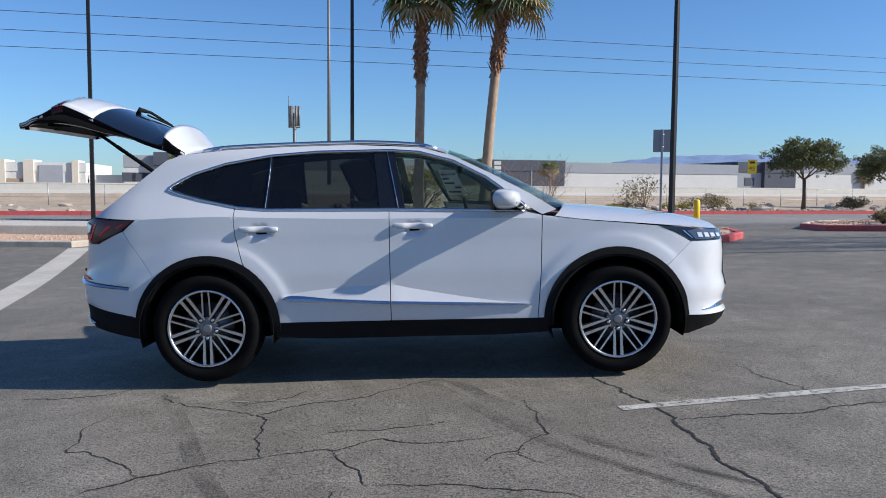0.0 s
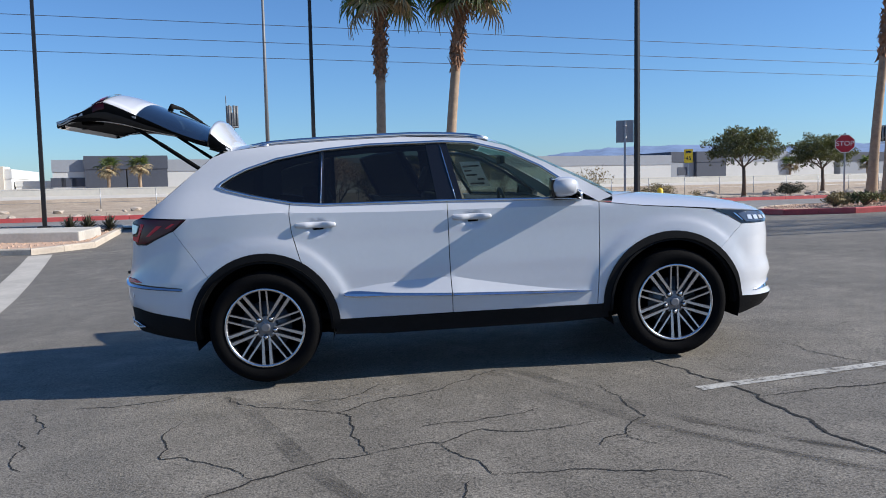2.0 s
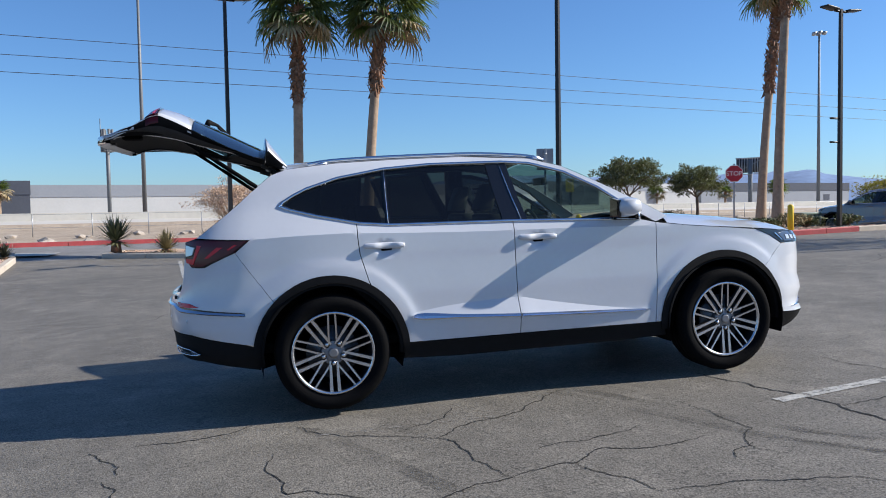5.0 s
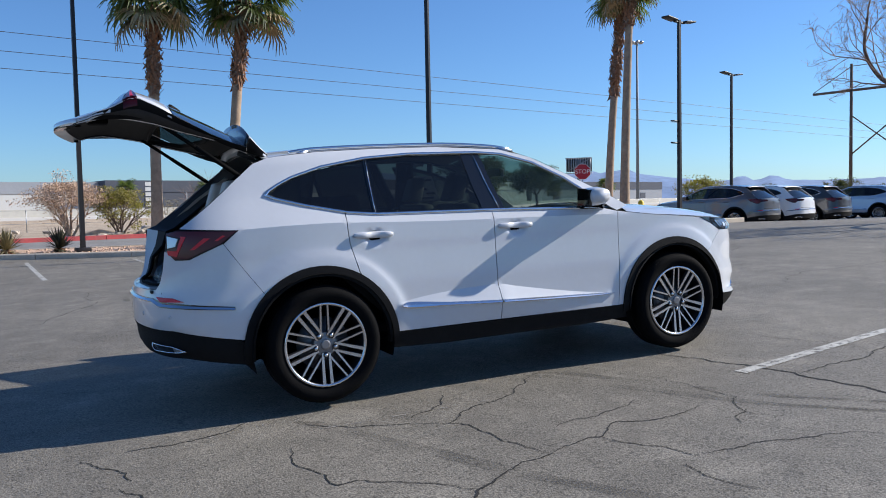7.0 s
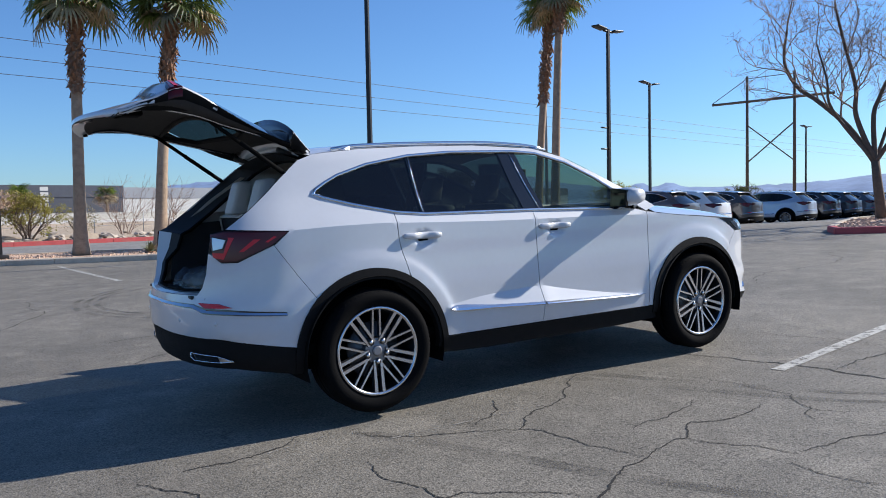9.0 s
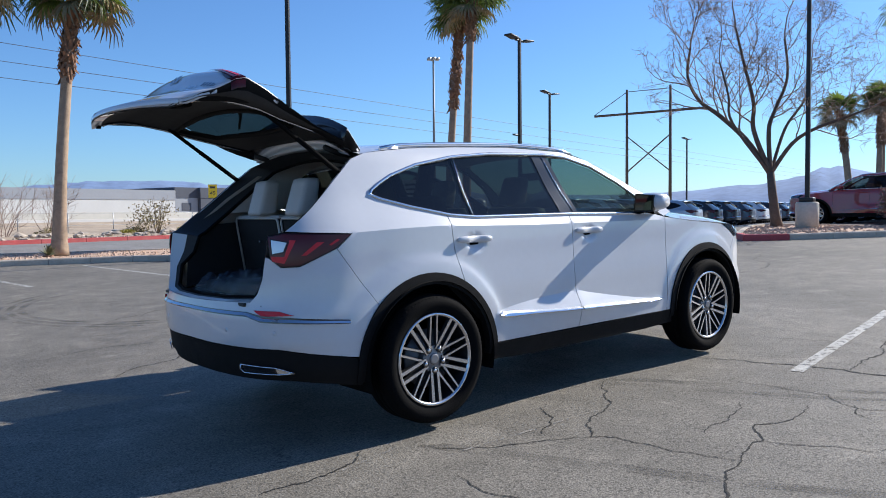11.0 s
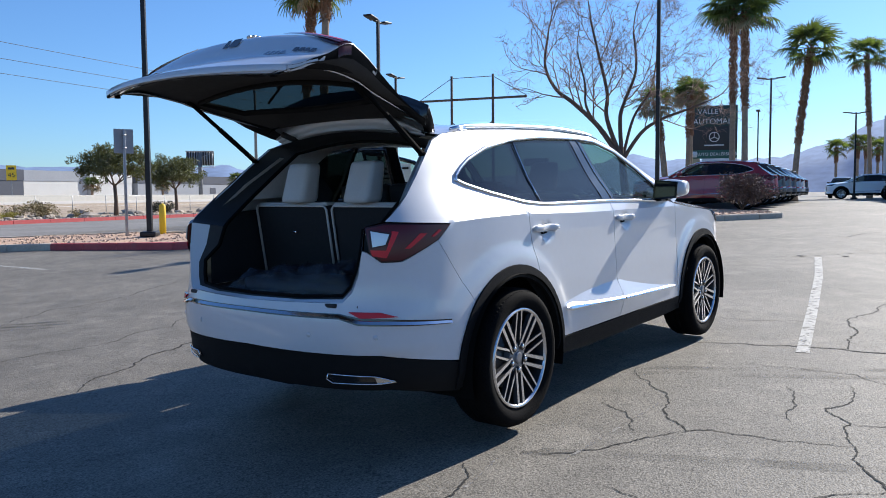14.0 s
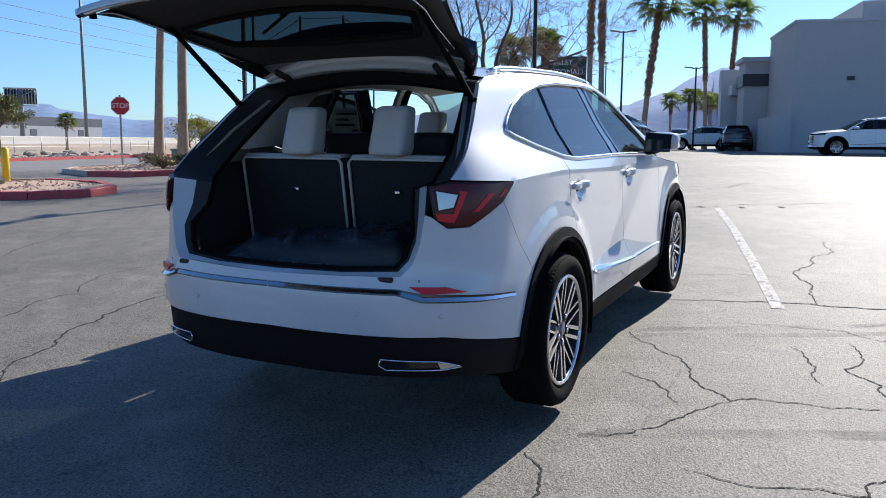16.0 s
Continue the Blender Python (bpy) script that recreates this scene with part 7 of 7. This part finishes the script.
# distant palms beyond the showroom
for i, (x, y, h) in enumerate(((96, 17, 6.5), (100, 15.5, 7.4), (104, 14.0, 6.8), (108, 16, 7.8), (112, 13.6, 7.2), (118, 15.5, 8), (124, 14, 8))):
    palm(x, y, h * .84, (0, 0), .17, 200 + i, 20, .95, .3)
palm(51, 67.5, 2.9, (0, 0), .14, 230, 22, .75, .3)

# ---- billboard, chain fence, rocks, shrubs beyond the street ----
bb = empty("billboard", pose(66.6, 95.2, -.1, 0, 0, -50), "dark slatted back of a highway billboard", "billboard")
part("post", tube_bm([(0, 0, 0), (0, 0, 7.6)], .30, 10), GREYPOLE, bb)
part("panel", box_bm(-1.95, 1.95, .1, .16, 5.75, 7.75), DARKBAND, bb)
for k in range(11):
    part("slat", box_bm(-1.92 + k * .36, -1.80 + k * .36, -.12, .08, 5.7, 7.8), GALV, bb)
part("brace", tube_bm([(-1.9, -.15, 5.75), (1.9, -.15, 7.7)], .05, 5), GALV, bb)
part("frame_bar", box_bm(-2.0, 2.0, -.16, -.1, 7.70, 7.85), GALV, bb)
part("catwalk", box_bm(-2.2, 2.2, -.9, -.3, 5.45, 5.55), GALV, bb)
fence = empty("chain_fence", Matrix(), "thin steel chain-link fence", "fence", kind="structure")
for k in range(-22, 26):
    x, y = lot(k * 3.2, 47)
    part("fence_post", tube_bm([(x, y, zg(x, y) - .1), (x, y, zg(x, y) + 1.3)], .03, 6), GALV, fence)
for z in (.5, 1.28):
    pts = [(*lot(p, 47), zg(*lot(p, 47)) + z) for p in range(-70, 81, 10)]
    part("fence_rail", tube_bm(pts, .015, 4), GALV, fence)
ROCK = mat("desert_rock", (.40, .34, .28), .9, vary=.35, scale=2.5, bump=.5, bump_scale=20)
rnd = random.Random(77)
rock_meshes = []
for k in range(5):
    bm = bmesh.new()
    bmesh.ops.create_icosphere(bm, subdivisions=1, radius=1.0)
    for v in bm.verts:
        v.co *= rnd.uniform(.6, 1.1)
        v.co.z *= .7
    me = bpy.data.meshes.new("rock")
    bm.to_mesh(me)
    bm.free()
    me.materials.append(ROCK)
    rock_meshes.append(me)
for k in range(240):
    p = rnd.uniform(-45, 60)
    q = 31.3 + abs(rnd.gauss(0, 1.6)) if k % 3 else rnd.uniform(40, 46)
    if 16 < p < 48 and k % 2:
        q = rnd.uniform(36, 41)
    x, y = lot(p, q)
    s = rnd.uniform(.12, .42) * (1.3 if 10 < p < 50 else 1)
    ob = new("rock", rnd.choice(rock_meshes))
    ob.matrix_world = Matrix.Translation((x, y, zg(x, y) + s * .2)) @ Matrix.Rotation(rnd.uniform(0, 6.28), 4, "Z") @ Matrix.Diagonal((s * rnd.uniform(.8, 1.4), s, s * rnd.uniform(.6, 1), 1))
    tagged(ob, "rough tan desert rock on dirt", "rock", "roadside rocks")
for i, (p, q, r, h, m, lab) in enumerate(((12, 33.6, 1.4, 2.6, TWIG, "leafless brown desert shrub on dirt"), (14.6, 34.6, 1.3, 2.7, TWIG, "leafless brown desert shrub on dirt"), (9.8, 33.4, 1.2, 1.7, SHRUB, "pale dry desert shrub on dirt"), (14, 33.5, .7, .6, SHRUB, "low tan dry tuft on dirt"), (19, 34, .8, .7, SHRUB, "low tan dry tuft on dirt"), (23, 34, 1.1, 1.0, SHRUB, "rounded tan dry bush on dirt"), (27, 33.8, .7, .6, SHRUB, "low tan dry tuft on dirt"), (20.8, 32.8, .55, .55, YELLOWSHRUB, "yellow dry grass tuft among rubble"), (22.0, 32.9, .6, .6, YELLOWSHRUB, "yellow dry grass tuft among rubble"), (17.6, 32.6, .6, .5, YELLOWSHRUB, "yellow dry grass tuft among rubble"), (-14, 34, .8, .8, GREENSHRUB, "low green desert bush on dirt"), (-24, 35, .8, .7, SHRUB, "low tan dry tuft on dirt"))):
    x, y = lot(p, q)
    bush(x, y, r, h, m, lab, 300 + i, .045, 900, 0, True)


def desert_tree(x, y, h, w, seed, label, leaf=YELLOWSHRUB, n=46, size=.05, bark=BARK):
    """A many-stemmed desert tree with a flat airy crown."""
    rnd = random.Random(seed)
    root = empty("desert_tree", pose(x, y, zg(x, y)), label, "tree", "desert trees")
    bm = bmesh.new()
    tips = []
    for k in range(5):
        a = k * 1.256 + rnd.uniform(-.4, .4)
        branch(bm, Vector((math.cos(a) * .06, math.sin(a) * .06, -.05)), Vector((math.cos(a) * .45, math.sin(a) * .45, 1)).normalized(), h * .50, .05 * h / 2, 2, rnd, tips, .45, 5)
    part("trunk", bm, bark, root)
    bm = bmesh.new()
    for t in tips:
        leaf_cloud(bm, t, (w * .10, w * .10, h * .07), 22, size * h / 2, rnd, 0, .1)
    for k in range(n):
        a, e = rnd.uniform(0, 6.28), rnd.uniform(0, 1.4)
        rr = rnd.uniform(.3, 1.0) * math.cos(e) * w / 2
        leaf_cloud(bm, (math.cos(a) * rr, math.sin(a) * rr, h * .62 + math.sin(e) * h * .30), (w * .11, w * .11, h * .08), 46, size * h / 2, rnd, 0, .1)
    part("crown", bm, leaf, root, smooth=False)
    return root


desert_tree(-.85, 33.0, 2.2, 2.5, 71, "yellow-green desert shrub tree with bare stems")
desert_tree(37.7, 38.2, 2.7, 3.4, 72, "yellow-green thorn tree beyond the street")
desert_tree(57, 50, 2.3, 2.0, 74, "small dusty desert tree beyond the street", OLIVE)
desert_tree(59.4, 44.2, 2.7, 2.0, 75, "small dusty desert tree beyond the street", OLIVE)
desert_tree(61.4, 42.0, 2.2, 1.8, 76, "small dusty desert tree beyond the street", OLIVE)

# leafless desert tree and rubble behind the street kerb
desert_tree(-2.9, 33.2, 2.55, 4.4, 81, "leafless tan desert tree with curved stems", TANTWIG, 150, .034, TANTWIG)
rnd = random.Random(91)
for k in range(150):
    p, q = rnd.uniform(5.5, 24), 31.3 + abs(rnd.gauss(0, 1.2))
    x, y = lot(p, q)
    s = rnd.uniform(.10, .26)
    ob = new("rock", rnd.choice(rock_meshes))
    ob.matrix_world = Matrix.Translation((x, y, zg(x, y) + s * .3 + rnd.uniform(0, .25))) @ Matrix.Rotation(rnd.uniform(0, 6.28), 4, "Z") @ Matrix.Diagonal((s * rnd.uniform(.8, 1.4), s, s * rnd.uniform(.6, 1), 1))
    tagged(ob, "pale rubble stone behind the kerb", "rock", "roadside rocks")
rubble = bmesh.new()
for k in range(900):
    p, q = rnd.uniform(12, 46), 31.25 + abs(rnd.gauss(0, .9))
    x, y = lot(p, q)
    s0 = rnd.uniform(.06, .20)
    vs = [rubble.verts.new((x + s0 * rnd.uniform(.6, 1.1) * math.cos(a), y + s0 * rnd.uniform(.6, 1.1) * math.sin(a), zg(x, y) - .02)) for a in (0, 1.26, 2.51, 3.77, 5.03)]
    ups = [rubble.verts.new((v.co.x * .6 + x * .4, v.co.y * .6 + y * .4, zg(x, y) + s0 * rnd.uniform(.7, 1.2))) for v in vs]
    for a in range(5):
        rubble.faces.new((vs[a], vs[(a + 1) % 5], ups[(a + 1) % 5], ups[a]))
    rubble.faces.new(ups)
tagged(part("rubble", rubble, ROCK, smooth=False), "pale broken rubble along the red kerb", "rubble", kind="stuff")
mound = []
for i in range(13):
    row = []
    for j in range(40):
        p, q = 4.5 + j * .52, 31.0 + i * .32
        x, y = lot(p, q)
        e = math.sin(math.pi * i / 12) * min(1, j / 4, (39 - j) / 4)
        row.append((x, y, zg(x, y) - .03 + e * (.30 + .22 * noise.noise((x * .8, y * .8, 4)))))
    mound.append(row)
tagged(part("dirt_mound", grid_bm(mound), DIRT), "low mound of dirt and rubble", "mound", kind="structure")

# antenna cluster over the far roofs
am = empty("antenna_mast", pose(-17.9, 92, .9), "dark telephone antenna mast with panel cluster", "mast")
part("pole", tube_bm([(0, 0, 0), (0, 0, 9.2)], .22, 8), GREYPOLE, am)
for k in range(6):
    a = k * math.pi / 3
    part("antenna_panel", box_bm(.55 * math.cos(a) - .13, .55 * math.cos(a) + .13, .55 * math.sin(a) - .1, .55 * math.sin(a) + .1, 7.4, 10.0), GREYPOLE, am)
part("whip", tube_bm([(-.7, 0, 7.4), (-.7, 0, 11.2)], .05, 5), GREYPOLE, am)
part("platform", tube_bm([(.7 * math.cos(a), .7 * math.sin(a), 7.5) for a in np.linspace(0, 6.2832, 13)], .06, 5), GREYPOLE, am)
